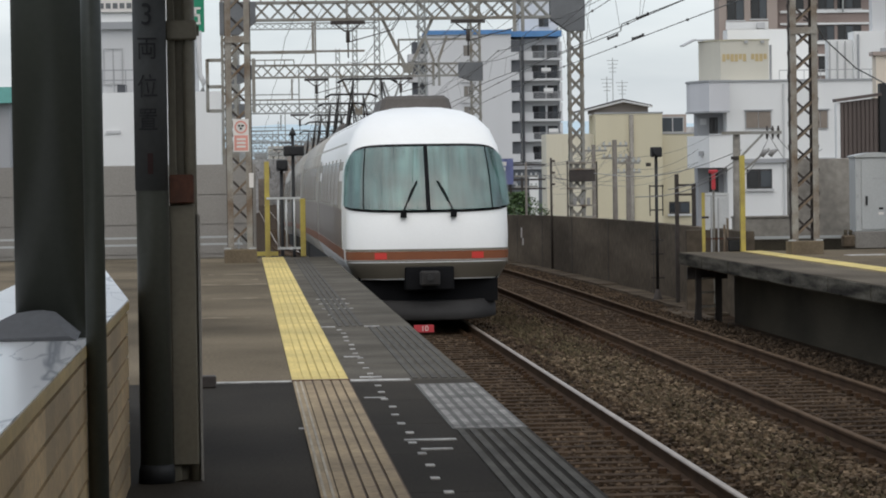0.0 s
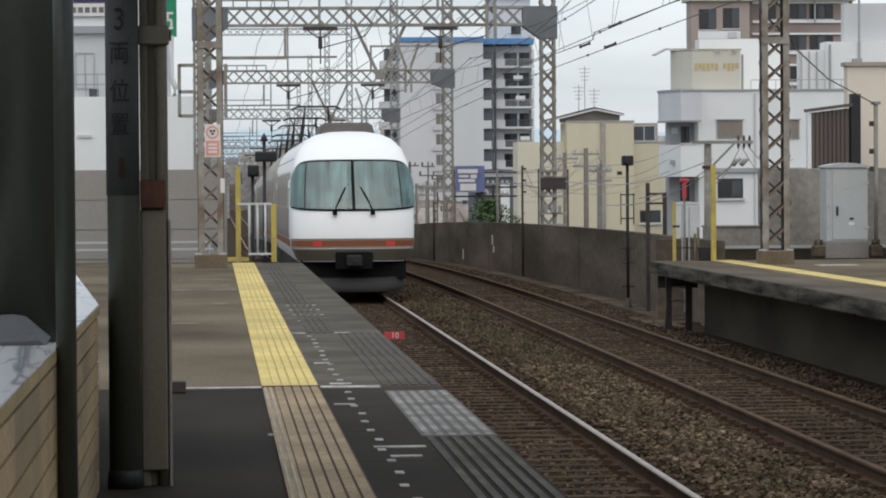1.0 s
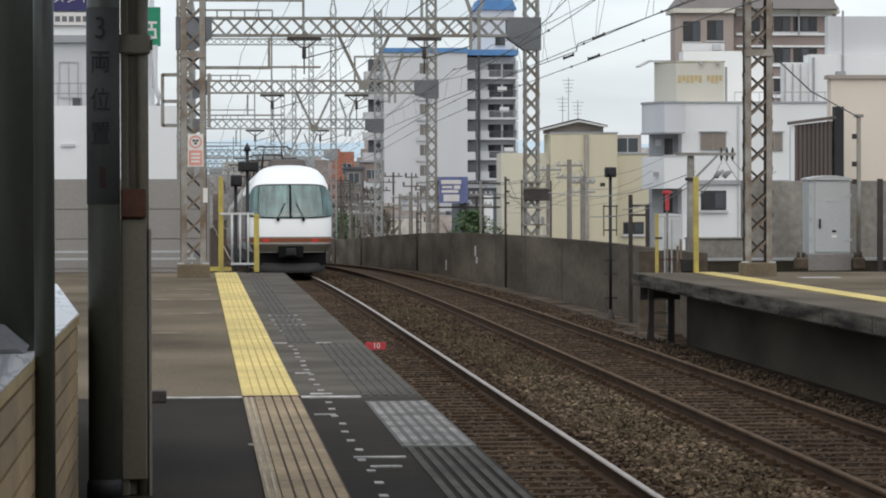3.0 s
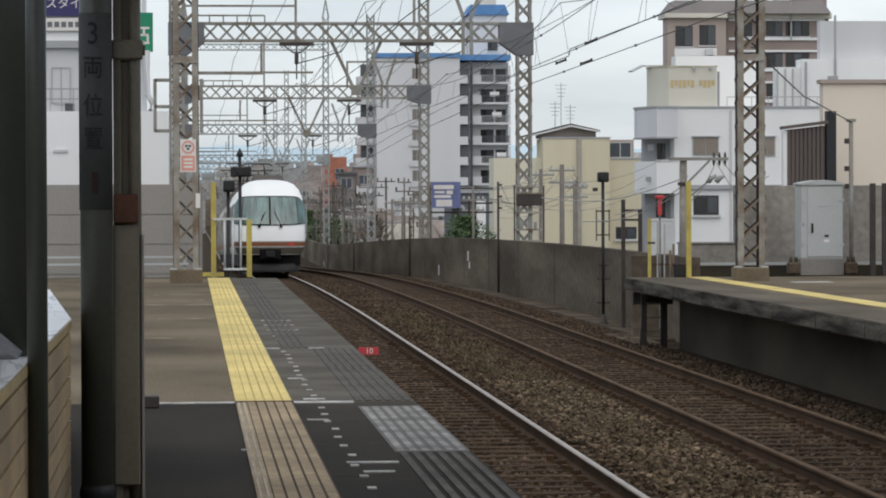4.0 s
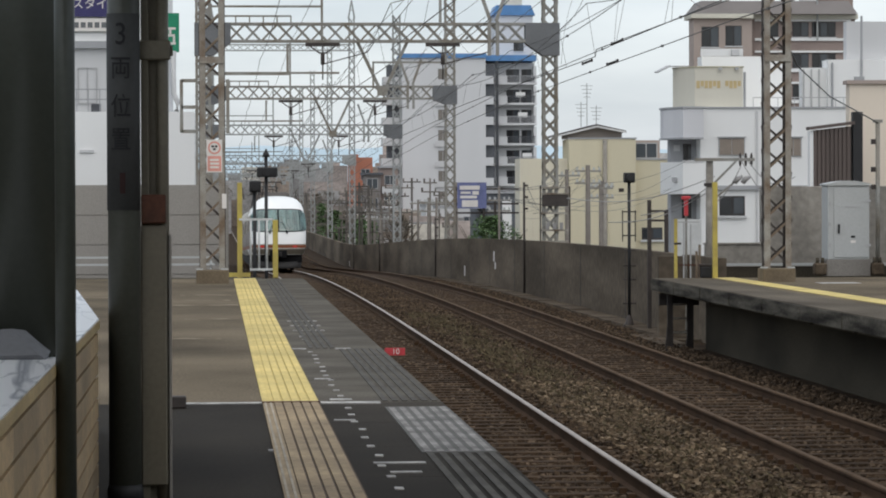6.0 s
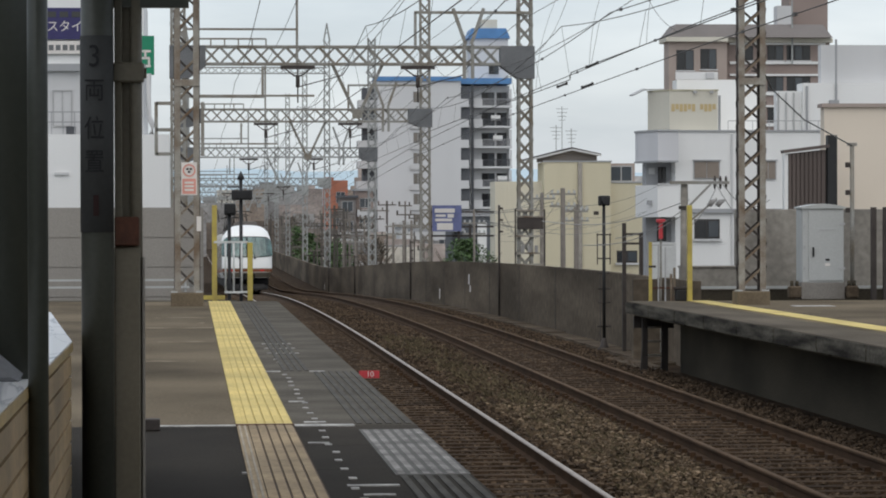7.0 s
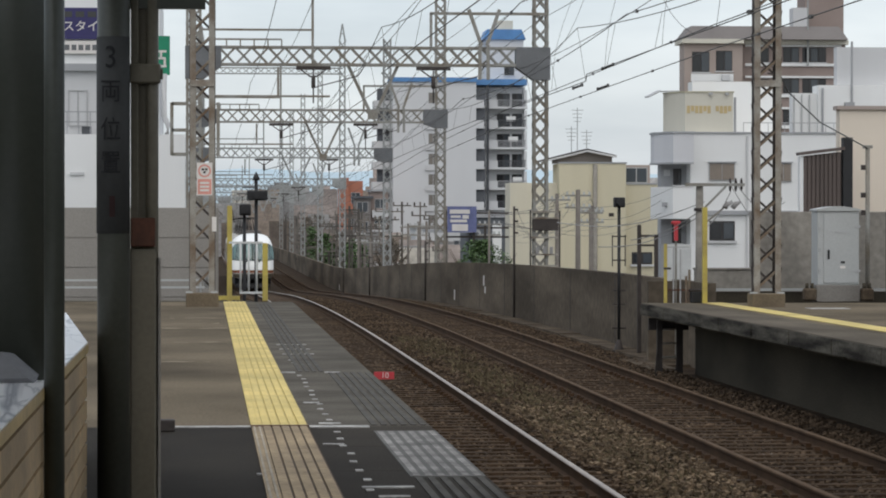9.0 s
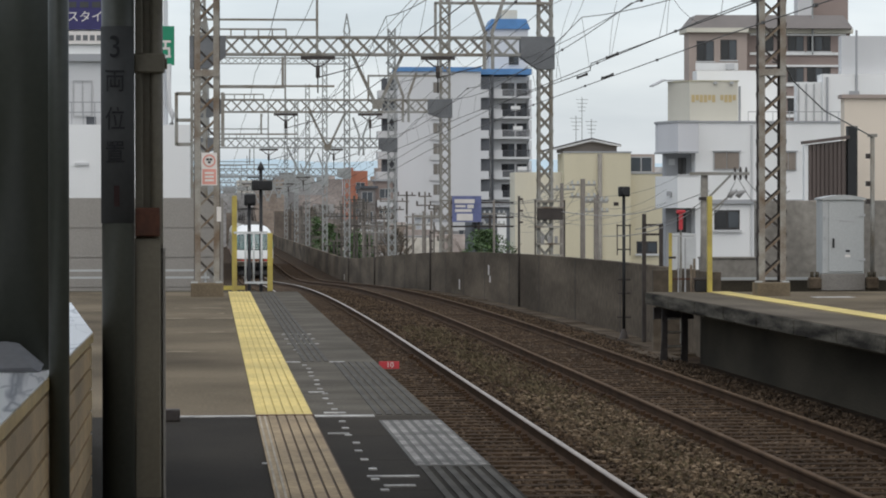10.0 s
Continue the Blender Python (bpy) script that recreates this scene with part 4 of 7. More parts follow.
        block("shutter", w, x0 + 0.05, (x0 + x1) / 2 - 0.02, y - 0.09, y - 0.061, z0 + 0.05, z1 - 0.05, M["shutter"])
        block("shutter", w, (x0 + x1) / 2 + 0.02, x1 - 0.05, y - 0.09, y - 0.061, z0 + 0.05, z1 - 0.05, M["shutter"])
        block("hood", w, x0 - 0.06, x1 + 0.06, y - 0.16, y - 0.061, z1 + 0.001, z1 + 0.05, M["b_mid"])
    deep_window(t, 24.12, 25.35, 0.68, 1.62, y, 2)
    block("ledge", t, 23.9, 31.5, y - 0.18, y - 0.001, 1.92, 2.12, M["b_mid"], "grey ledge beam")
    block("coping", t, 23.27, 31.6, y - 0.08, y + 0.3, 5.821, 5.90, M["b_mid"], "grey roof coping")
    block("meter_box", t, 26.2, 26.5, y - 0.12, y - 0.001, 0.4, 0.9, M["b_mid"])
    block("rain_pipe", t, 25.9, 25.98, y - 0.1, y - 0.001, GROUND, 5.7, M["b_pale"])
    bm = bmesh.new()
    for k in range(14):
        bar(bm, (25.8 + k * 0.4, y + 0.2, 5.9), (25.8 + k * 0.4, y + 0.2, 6.35), 0.03)
    bar(bm, (25.8, y + 0.2, 6.35), (31.4, y + 0.2, 6.35), 0.04)
    part("roof_railing", bm, M["frame"], t)


def prism(name, parent, pts, z0, z1, mat, label=""):
    """An upright block on a plan of straight walls."""
    bm = bmesh.new()
    lo, hi = [bm.verts.new((x, y, z0)) for x, y in pts], [bm.verts.new((x, y, z1)) for x, y in pts]
    for i in range(len(pts)):
        j = (i + 1) % len(pts)
        bm.faces.new((lo[i], lo[j], hi[j], hi[i]))
    bm.faces.new(hi)
    bm.faces.new(lo[::-1])
    return part(name, bm, mat, parent, label)


def deep_window(parent, x0, x1, z0, z1, y, leaves):
    """A dark sliding window set back in its opening, with uneven leaves and a sill."""
    w = box_part("window", (x0, x1, y - 0.02, y + 0.05, z0, z1), M["window_dark"], parent, "dark framed sliding window")
    for i in range(leaves):
        a, b = x0 + (x1 - x0) * i / leaves, x0 + (x1 - x0) * (i + 1) / leaves
        box_part("pane", (a + 0.07, b - 0.07, y - 0.045, y - 0.021, z0 + 0.10, z1 - 0.10), M["pane"] if i % 2 else M["pane_dark"], w)
    box_part("sill", (x0 - 0.08, x1 + 0.08, y - 0.16, y - 0.021, z0 - 0.12, z0 - 0.01), M["b_pale"], w)
    return w


def brown_apartment():
    t = thing("brown_apartment_building", "brown brick-tiled apartment block with pale bands", "building")
    y = 285.0
    # paler brick on the left wall: light on that face put into the colour
    block("wall", t, 43.5, 48.85, y, y + 3, GROUND, 17.95, M["b_brown2"])
    block("wall", t, 48.85, 58.6, y + 1.2, y + 5, GROUND, 17.95, M["b_brown"])
    block("roof_edge", t, 43.2, 48.9, y - 0.5, y + 4, 17.95, 18.35, M["b_cream"], "pale eaves band")
    block("roof_edge", t, 48.9, 58.8, y + 0.7, y + 4, 17.95, 18.35, M["b_cream"], "pale eaves band")
    bm = bmesh.new()
    v = box(bm, 43.3, 58.6, y - 0.2, y + 5, 18.352, 19.6)
    v[4].co.x, v[7].co.x = 44.3, 44.3
    v[5].co.x = v[6].co.x = 57.9
    for i in (4, 5):
        v[i].co.y += 1.0
    part("attic", bm, M["b_roof2"], t, "grey-brown sloped attic")
    block("penthouse", t, 55.4, 59.0, y + 4, y + 8, 18.4, 25.0, M["b_brown"])
    block("stair_tower", t, 53.9, 55.3, y + 2, y + 3.9, 19.4, 21.4, M["b_pale"])
    for k in range(7):
        z = 15.35 - k * 2.86
        deep_window(t, 44.2, 45.8, z, z + 1.85, y, 2)
        deep_window(t, 46.4, 47.9, z + 0.1, z + 1.95, y, 2)
        block("balcony", t, 44.1, 48.0, y - 0.12, y - 0.001, z - 0.85, z - 0.16, M["b_white"], "pale panel below the windows")
        box_part("air_unit", (46.9, 47.6, y - 0.5, y - 0.125, z - 0.8, z - 0.25), M["b_pale"], t)
        deep_window(t, 50.5, 51.5, z + 0.98, z + 2.3, y + 1.2, 1)
        deep_window(t, 52.8, 54.3, z + 0.98, z + 2.35, y + 1.2, 2)
        deep_window(t, 54.6, 56.8, z + 0.98, z + 2.35, y + 1.2, 3)
        for z0, z1 in ((z + 0.62, z + 0.86), (z + 2.4, z + 2.58)):
            block("band", t, 49.3, 58.2, y + 1.02, y + 1.199, z0, z1, M["b_white"], "white spandrel band")
    for x, h in ((55.0, 24.5), (50.5, 20.6)):
        bm = bmesh.new()
        bar(bm, (x, y + 0.6, 16.0), (x, y + 0.6, h), 0.14)
        part("roof_mast", bm, M["far_steel"], t)


def right_edge_buildings():
    t = thing("white_office_building", "white office building with flat roof", "building")
    y = 200.0
    block("wall", t, 39.2, 52.0, y, y + 2, GROUND, 10.4, M["b_white"])
    block("upper_wall", t, 40.6, 52.0, y + 1, y + 2, 10.4, 12.9, M["b_pale"])
    block("side_wall", t, 37.6, 39.2, y + 0.5, y + 1.5, GROUND, 9.9, M["b_white"])
    for x, z1 in ((41.3, 13.2), (39.4, 10.2)):
        block("drain_pipe", t, x, x + 0.12, y - 0.15, y, GROUND, z1, M["b_mid"])
    block("meter_box", t, 40.9, 41.5, y - 0.3, y, 8.6, 9.3, M["b_mid"])
    for k in range(3):
        bm = bmesh.new()
        bar(bm, (37.7 + 0.5 * k, y + 0.4, 2.0), (37.7 + 0.5 * k, y + 0.4, 9.8), 0.08)
        part("rail", bm, M["frame"], t)
    t = thing("pink_building", "pale pink rendered building", "building")
    y = 100.0
    block("wall", t, 20.3, 28.0, y, y + 0.6, GROUND, 5.15, M["b_pink"])
    block("roof_edge", t, 20.2, 28.0, y - 0.1, y + 0.6, 5.15, 5.27, M["b_brown2"])
    t = thing("corrugated_shed", "brown corrugated metal stair enclosure", "shed")
    y = 98.0
    bm = bmesh.new()
    n = 9
    for i in range(n):
        x = 18.75 + i * 1.2 / n
        box(bm, x, x + 0.09, y, y + 0.5, GROUND, 3.62 + 0.015 * i)
        box(bm, x + 0.09, x + 1.2 / n, y + 0.05, y + 0.5, GROUND, 3.62 + 0.015 * i)
    part("cladding", bm, M["b_shed"], t)
    bm = bmesh.new()
    bar(bm, (18.6, y + 0.2, 3.68), (20.05, y + 0.2, 3.86), 0.6, 0.10)
    part("roof", bm, M["b_shed"], t, "sloping metal roof edge")
    block("post", t, 20.0, 20.3, y - 0.05, y + 0.3, GROUND, 4.2, M["black"])
    block("pale_jamb", t, 18.62, 18.74, y, y + 0.3, GROUND, 3.6, M["b_white"])


M["b_roof2"] = material("grey_brown_roof", (0.21, 0.19, 0.18), 0.8, vary=0.15, scale=0.3)


def left_building():
    t = thing("white_shop_building", "white building with stepped front behind the platform", "building")
    y = 110.0
    block("wall", t, -6.6, -0.72, y, y + 12, GROUND, 4.57, M["b_white"])
    block("upper_wall", t, -6.6, -1.62, y + 0.8, y + 12, 4.57, 6.8, M["b_pale"])
    block("ledge", t, -6.6, -1.55, y + 0.6, y + 12, 6.8, 7.05, M["b_mid"])
    block("top_wall", t, -6.6, -1.62, y + 0.8, y + 12, 7.05, 9.6, M["b_white"])
    window(t, -4.75, -4.15, 4.9, 6.1, y + 0.8, M["b_pale"])
    bm = bmesh.new()
    for z in (5.0, 5.35):
        bar(bm, (-5.2, y + 0.1, z), (-3.6, y + 0.1, z), 0.04)
    for k in range(5):
        bar(bm, (-5.2 + 0.4 * k, y + 0.1, 4.57), (-5.2 + 0.4 * k, y + 0.1, 5.35), 0.03)
    part("railing", bm, M["b_mid"], t)
    block("roof_unit", t, -4.3, -3.98, y + 0.2, y + 0.6, 4.57, 4.85, M["b_dark"], "dark roof fan unit")
    block("drain_hood", t, -4.7, -4.2, y - 0.06, y, 3.15, 3.25, M["b_pale"])
    bm = bmesh.new()
    tube(bm, [(-1.35, y + 0.5, 4.57), (-1.30, y + 0.5, 4.9), (-1.45, y + 0.5, 5.2), (-1.45, y + 0.5, 6.7)], 0.1, 8)
    part("duct", bm, M["b_pale"], t, "pale vent duct")


def teal_shed():
    t = thing("teal_roofed_building", "grey building with a teal metal roof edge", "building")
    y = 100.0
    block("wall", t, -16.0, -7.3, y, y + 3, GROUND, 4.0, M["b_mid"])
    block("roof", t, -16.2, -7.1, y - 0.4, y + 3.2, 4.0, 4.5, M["teal"], "teal roof edge")
    for k in range(4):
        window(t, -9.3 - 1.6 * k, -8.2 - 1.6 * k, 1.9, 3.2, y)


apartment_block()
teal_shed()
yellow_house()
white_building()
brown_apartment()
right_edge_buildings()
left_building()

# distant town and hills
rng = random.Random(7)
TOWN = {"grey": bmesh.new(), "brown": bmesh.new(), "cream": bmesh.new(), "pink": bmesh.new()}
for i in range(900):
    d = rng.uniform(440, 1700)
    x = rng.uniform(-0.10, 0.24) * d
    w = rng.uniform(3, 9)
    h = rng.uniform(5, 9) + (rng.uniform(0, 10) if d > 600 else 0)
    bm = TOWN[rng.choice(("grey", "grey", "brown", "brown", "cream", "pink"))]
    if (20 < x < 46 and d < 480) or (-2 < x < 11 and d < 620):
        continue
    box(bm, x, x + w, d, d + w, GROUND, GROUND + h)
    if rng.random() < 0.5:
        box(bm, x + w * 0.2, x + w * 0.6, d + 0.5, d + w, GROUND + h, GROUND + h + rng.uniform(0.5, 1.8))
for i in range(90):
    d = rng.uniform(250, 430)
    x = rng.uniform(11.5, 24)
    w, h = rng.uniform(1.5, 4), rng.uniform(3.5, 7.5)
    box(TOWN[rng.choice(("grey", "brown", "cream", "pink"))], x, x + w, d, d + w, GROUND, GROUND + h)
for shade, bm in TOWN.items():
    tagged(part("far_town", bm, M["town_" + shade]), "jumble of small " + shade + " houses in the distance", "houses", kind="stuff")
bm = bmesh.new()
prev = None
for i in range(61):
    x = -900 + i * 45
    h = 67 + 14 * noise.noise((x * 0.0022, 3.1, 0)) + 7 * noise.noise((x * 0.009, 1.1, 0))
    a, b = bm.verts.new((x, 3600, -7)), bm.verts.new((x, 3900, max(5, h)))
    if prev:
        bm.faces.new((prev[0], a, b, prev[1]))
    prev = (a, b)
structure("backdrop_hills", bm, M["hill"], "hazy blue-grey hills on the horizon", "hills")


# ---- platform canopies, unseen, out over the near stretches ----
def canopy(name, x0, x1, y1, z, label):
    t = thing(name, label, "canopy roof", kind="structure")
    box_part("roof_sheet", (x0, x1, -14.0, y1, z + 0.22, z + 0.30), M["canopy"], t)
    for k in range(8):
        y = y1 - 0.3 - k * 5.0
        box_part("beam", (x0, x1, y - 0.08, y + 0.08, z, z + 0.215), M["canopy"], t)


# roof inferred from its posts; width cut so sky reaches the marble cap
canopy("canopy", -1.15, 1.35, 19.0, 3.35, "grey steel canopy roof over the platform")
# made-up roof, never in view: darkens the tracks beside it
canopy("canopy", 8.45, 30.0, 32.0, 3.6, "unseen canopy roof added across to shade the tracks")
# made-up west wall, out of view: keeps low side light off the column
bm = bmesh.new()
box(bm, -2.35, -2.1, -14.0, 19.0, -5.5, 2.4)
structure("unseen_wall_west", bm, M["wall_brown"], "unseen wall added beside the platform to block low light", "wall")
bm = bmesh.new()
box(bm, -9.3, 30.0, -15.0, -14.2, -6.0, 4.2)
structure("wall_south", bm, M["wall_grey"], "plain grey wall closing the station behind", "wall")


# ---- markings on the platform ----
def line_mark(name, x0, x1, y0, y1, mat, label, z=0.0):
    bm = bmesh.new()
    box(bm, x0, x1, y0, y1, z, z + 0.006)
    return structure(name, bm, mat, label, "marking")


line_mark("white_line", -0.42, 0.325, 22.72, 22.86, M["white_line"], "worn white line across the platform")
line_mark("white_line", 0.75, 1.18, 22.66, 22.86, M["white_line"], "worn white line across the platform")
for x0, x1, y, w in ((0.87, 1.16, 17.45, 0.10), (0.93, 1.10, 16.85, 0.09), (0.80, 0.93, 25.75, 0.12), (0.83, 0.99, 23.05, 0.14),
                     (0.72, 0.88, 31.0, 0.14), (1.17, 1.32, 31.0, 0.16), (0.30, 0.42, 18.4, 0.10), (0.78, 0.92, 20.9, 0.08)):
    line_mark("joint_mark", x0, x1, y, y + w, M["white_line"], "worn pale dash on the platform edge")
line_mark("white_line", 10.45, 11.15, 53.9, 54.5, M["white_line"], "worn white patch on the platform across")
marks = thing("edge_dashes", "row of short worn white dashes along the coping", "marking", kind="structure")
bm = bmesh.new()
box(bm, 0.0, 0.045, 0.0, 0.11, 0.0, 0.006)
dash = mesh_of("dash", bm, M["white_line"])
for k in range(63):
    y = 15.2 + 0.69 * (k - 32)
    if 31.0 < y < 33.0 or y > 34.5:
        continue
    ob = new("dash", dash)
    ob.parent, ob.location = marks, (0.893 + 0.012 * math.sin(k * 2.3), y, 0)
for k in range(6):
    for j in range(3):
        ob = new("dash", dash)
        ob.parent, ob.location = marks, (0.86 + 0.062 * k, 35.4 + 1.4 * j, 0)


for x0, x1, y, w in ((-0.55, 0.30, 49.0, 0.35), (-0.75, 0.31, 44.2, 0.30), (-0.5, 0.20, 46.4, 0.22), (-0.4, 0.28, 39.0, 0.25), (-0.62, 0.05, 33.5, 0.2), (-2.2, -0.9, 48.0, 0.5)):
    bm = bmesh.new()
    k = 9
    near = [bm.verts.new((x0 + (x1 - x0) * i / k, y + 0.25 * w * math.sin(i * 1.7 + y), 0.0025)) for i in range(k + 1)]
    far = [bm.verts.new((x0 + (x1 - x0) * i / k, y + w * (0.55 + 0.45 * math.sin(i * 0.9 + 2 * y)) + 0.05, 0.0025)) for i in range(k + 1)]
    for i in range(k):
        bm.faces.new((near[i], near[i + 1], far[i + 1], far[i]))
    structure("scuff", bm, M["worn"], "pale worn scuff on the concrete", "stain")


def ribs(x0, x1, y0, y1, n, mat, label):
    t = thing("ribbed_mat", label, "ribbed strip", kind="structure")
    w = (x1 - x0) / n
    for k in range(n):
        box_part("rib", (x0 + k * w + 0.22 * w, x0 + (k + 1) * w - 0.22 * w, y0, y1, 0.0, 0.007), mat, t)
    return t


M["rib_dark"] = material("dark_rubber_rib", (0.098, 0.091, 0.080), 0.9, spec=0.12, vary=0.35, scale=2.0)
M["pad"] = material("grey_pad", (0.14, 0.135, 0.125), 0.9, spec=0.12, vary=0.2, scale=3.0)
ribs(1.19, 1.62, 22.9, 31.0, 6, M["rib_dark"], "worn dark ribbed strip along the platform edge")
pad = ribs(1.19, 1.62, 18.25, 22.2, 6, M["rib_pale"], "pale ribbed anti-slip pad on the platform edge")
box_part("backing", (1.185, 1.625, 18.2, 22.25, 0.0, 0.005), M["pad"], pad)
ribs(1.19, 1.62, -9.0, 18.15, 6, M["rib_dark"], "worn dark ribbed strip along the platform edge")
ribs(0.90, 1.18, 31.2, 58.0, 4, M["rib_dark"], "worn dark ribbed strip along the platform edge")


# ---- posts, bench wall and column by the camera ----
def text_on(parent, words, x, y, z, size, mat, name="lettering", wide=1.0):
    """Letters cut from the built-in font, facing down the line."""
    cu = bpy.data.curves.new(name, "FONT")
    cu.body, cu.size, cu.align_x, cu.align_y, cu.extrude = words, size, "CENTER", "CENTER", 0.001
    ob = bpy.data.objects.new(name, cu)
    scene.collection.objects.link(ob)
    me = bpy.data.meshes.new_from_object(ob.evaluated_get(bpy.context.evaluated_depsgraph_get()))
    bpy.data.objects.remove(ob)
    me.materials.clear()
    me.materials.append(mat)
    me.transform(pose(0, 0, 0, 90, 0, 0) @ Matrix.Diagonal((wide, 1, 1, 1)))
    o = new(name, me)
    o.parent, o.location = parent, (x, y, z)
    return o


def round_post():
    t = thing("canopy_post", "dark round canopy post with stop-position board", "post", (-0.443, 15.35, 0.0))
    bm = bmesh.new()
    tube(bm, [(0, 0, 0.0), (0, 0, 3.55)], 0.079, 28)
    part("shaft", bm, M["post_dark"], t)
    # black ring standing in for the shadow at the post's foot
    bm = bmesh.new()
    tube(bm, [(0, 0, 0.0), (0, 0, 0.06), (0, 0, 0.09)], [0.088, 0.088, 0.081], 28)
    part("foot_shade", bm, M["black"], t)
    # a board bent round the post
    bm = bmesh.new()
    a0, a1, n = radians(-168), radians(-20), 18
    rows = [[bm.verts.new((r * math.cos(a0 + (a1 - a0) * i / n), r * math.sin(a0 + (a1 - a0) * i / n), z)) for i in range(n + 1)]
            for r, z in ((0.081, 1.42), (0.084, 1.42), (0.084, 2.37), (0.081, 2.37))]
    for k in range(4):
        a, b = rows[k], rows[(k + 1) % 4]
        for i in range(n):
            bm.faces.new((a[i], a[i + 1], b[i + 1], b[i])).smooth = k == 1
    # white board in a dark grey: the shade on it is in the colour
    board = part("sign_board", bm, M["sign_grey"], t, "white stop-position board, greyed for its shade, with black characters")
    for word, z, s in (("3", 2.265, 0.15), ("両", 2.10, 0.12), ("位", 1.915, 0.12), ("置", 1.755, 0.12)):
        text_on(board, word, -0.012, -0.0875, z, s, M["ink"], wide=0.85)
    box_part("red_mark", (-0.018, 0.008, -0.0885, -0.085, 1.50, 1.60), M["dim_red"], board, "dull red bar")


def channel_post():
    t = thing("channel_post", "olive-grey steel channel post with cable and rust-brown box", "post", (-0.30, 15.45, 0.0))
    bm = bmesh.new()
    box(bm, -0.062, 0.03, 0.0, 0.05, 0.0, 3.5)
    box(bm, -0.062, -0.025, -0.045, 0.0, 0.0, 3.5)
    part("channel", bm, M["post_olive"], t, bevel=0.004)
    bm = bmesh.new()
    tube(bm, [(0.042, -0.01, 0.0), (0.042, -0.01, 3.5)], 0.030, 18)
    part("pipe", bm, M["post_olive"], t, "grey conduit pipe")
    box_part("cover", (-0.064, 0.062, -0.075, -0.046, 0.08, 1.35), M["post_olive"], t, "olive cover plate", 0.006)
    box_part("rust_box", (-0.062, 0.058, -0.11, -0.05, 1.355, 1.495), M["rust_box"], t, "rust-brown junction box", 0.006)
    box_part("clamp", (-0.07, 0.082, -0.07, 0.03, 2.15, 2.245), M["post_olive"], t, "steel pipe clamp", 0.008)
    box_part("clamp_bolt", (0.082, 0.094, -0.04, -0.01, 2.17, 2.22), M["post_olive"], t)
    box_part("pale_strip", (0.070, 0.083, -0.045, -0.02, 0.0, 1.30), M["wall_grey"], t, "thin pale strip on the post edge")
    box_part("arm", (-0.20, 0.30, -0.03, 0.03, 2.515, 2.60), M["post_dark"], t, "dark bracket arm")


def bench_wall():
    t = thing("tiled_wall", "low tan-tiled wall with a polished white marble cap", "low wall")
    z = 0.90
    outline = [(-0.575, 4.5), (-0.575, 15.15), (-0.90, 20.2), (-1.28, 20.2), (-1.28, 4.5)]
    def slab(name, grow, z0, z1, mat, label):
        bm = bmesh.new()
        pts = [(x + (grow if x > -1.2 else 0), y + (grow if y > 15.2 else 0)) for x, y in outline]
        lo, hi = [bm.verts.new((x, y, z0)) for x, y in pts], [bm.verts.new((x, y, z1)) for x, y in pts]
        for i in range(5):
            bm.faces.new((lo[i], lo[(i + 1) % 5], hi[(i + 1) % 5], hi[i]))
        bm.faces.new(hi)
        bm.faces.new(lo[::-1])
        return part(name, bm, mat, t, label)
    slab("core", 0.0, 0.0, z - 0.04, M["tile_joint"], "dark mortar core")
    slab("cap_edge", 0.018, z - 0.045, z - 0.006, M["cap_edge"], "ochre edge band of the cap")
    slab("marble_cap", 0.014, z - 0.005, z, M["marble"], "white veined marble cap")
    bm = bmesh.new()
    box(bm, 0, 0.012, 0.0, 0.899, 0, 0.090)
    tile = mesh_of("tile", bm, M["tile"])
    for r in range(8):
        for k in range(11):
            ob = new("tile", tile)
            ob.parent, ob.location = t, (-0.575, 5.2 + 0.90 * k, z - 0.05 - (r + 1) * 0.104)
    return t


def column():
    t = thing("round_column", "thick grey round column rising from the marble cap", "column", (-0.692, 11.6, 0.90))
    bm = bmesh.new()
    tube(bm, [(0, 0, 0.001), (0, 0, 2.665)], 0.150, 40)
    part("shaft", bm, M["post"], t)
    # low grey wedge on the cap in front of the shaft
    bm = bmesh.new()
    v = [bm.verts.new(p) for p in ((-0.26, -0.34, 0.001), (0.115, -0.34, 0.001), (0.115, 0.2, 0.001), (-0.26, 0.2, 0.001), (-0.025, -0.150, 0.125), (-0.17, -0.12, 0.095))]
    for f in ((0, 1, 4, 5), (1, 2, 4), (2, 3, 5, 4), (3, 0, 5), (3, 2, 1, 0)):
        bm.faces.new([v[i] for i in f])
    part("wedge_collar", bm, M["collar"], t, "smooth grey wedge at the column foot", 0.03)
    t = thing("drain_pipe", "grey painted drain pipe down the tiled wall", "pipe", (-0.524, 11.05, 0.0))
    bm = bmesh.new()
    tube(bm, [(0, 0, 0.0), (0, 0, 3.565)], 0.036, 20)
    part("pipe", bm, M["post"], t)


round_post()
channel_post()
bench_wall()
column()
t = thing("floor_stub", "small dark iron stub on the platform", "bollard", (-0.275, 22.35, 0.0))
box_part("stub", (-0.06, 0.06, -0.06, 0.06, 0.0, 0.085), M["dark_iron"], t, "", 0.008)
t = thing("car_marker", "small red plate with white number at the platform edge", "marker plate", (1.63, 30.6, 0.0))
plate = box_part("plate", (0.004, 0.20, 0, 0.012, -0.045, 0.028), M["red"], t, "", 0.002)
text_on(plate, "10", 0.11, -0.006, -0.008, 0.075, M["sign_white"])


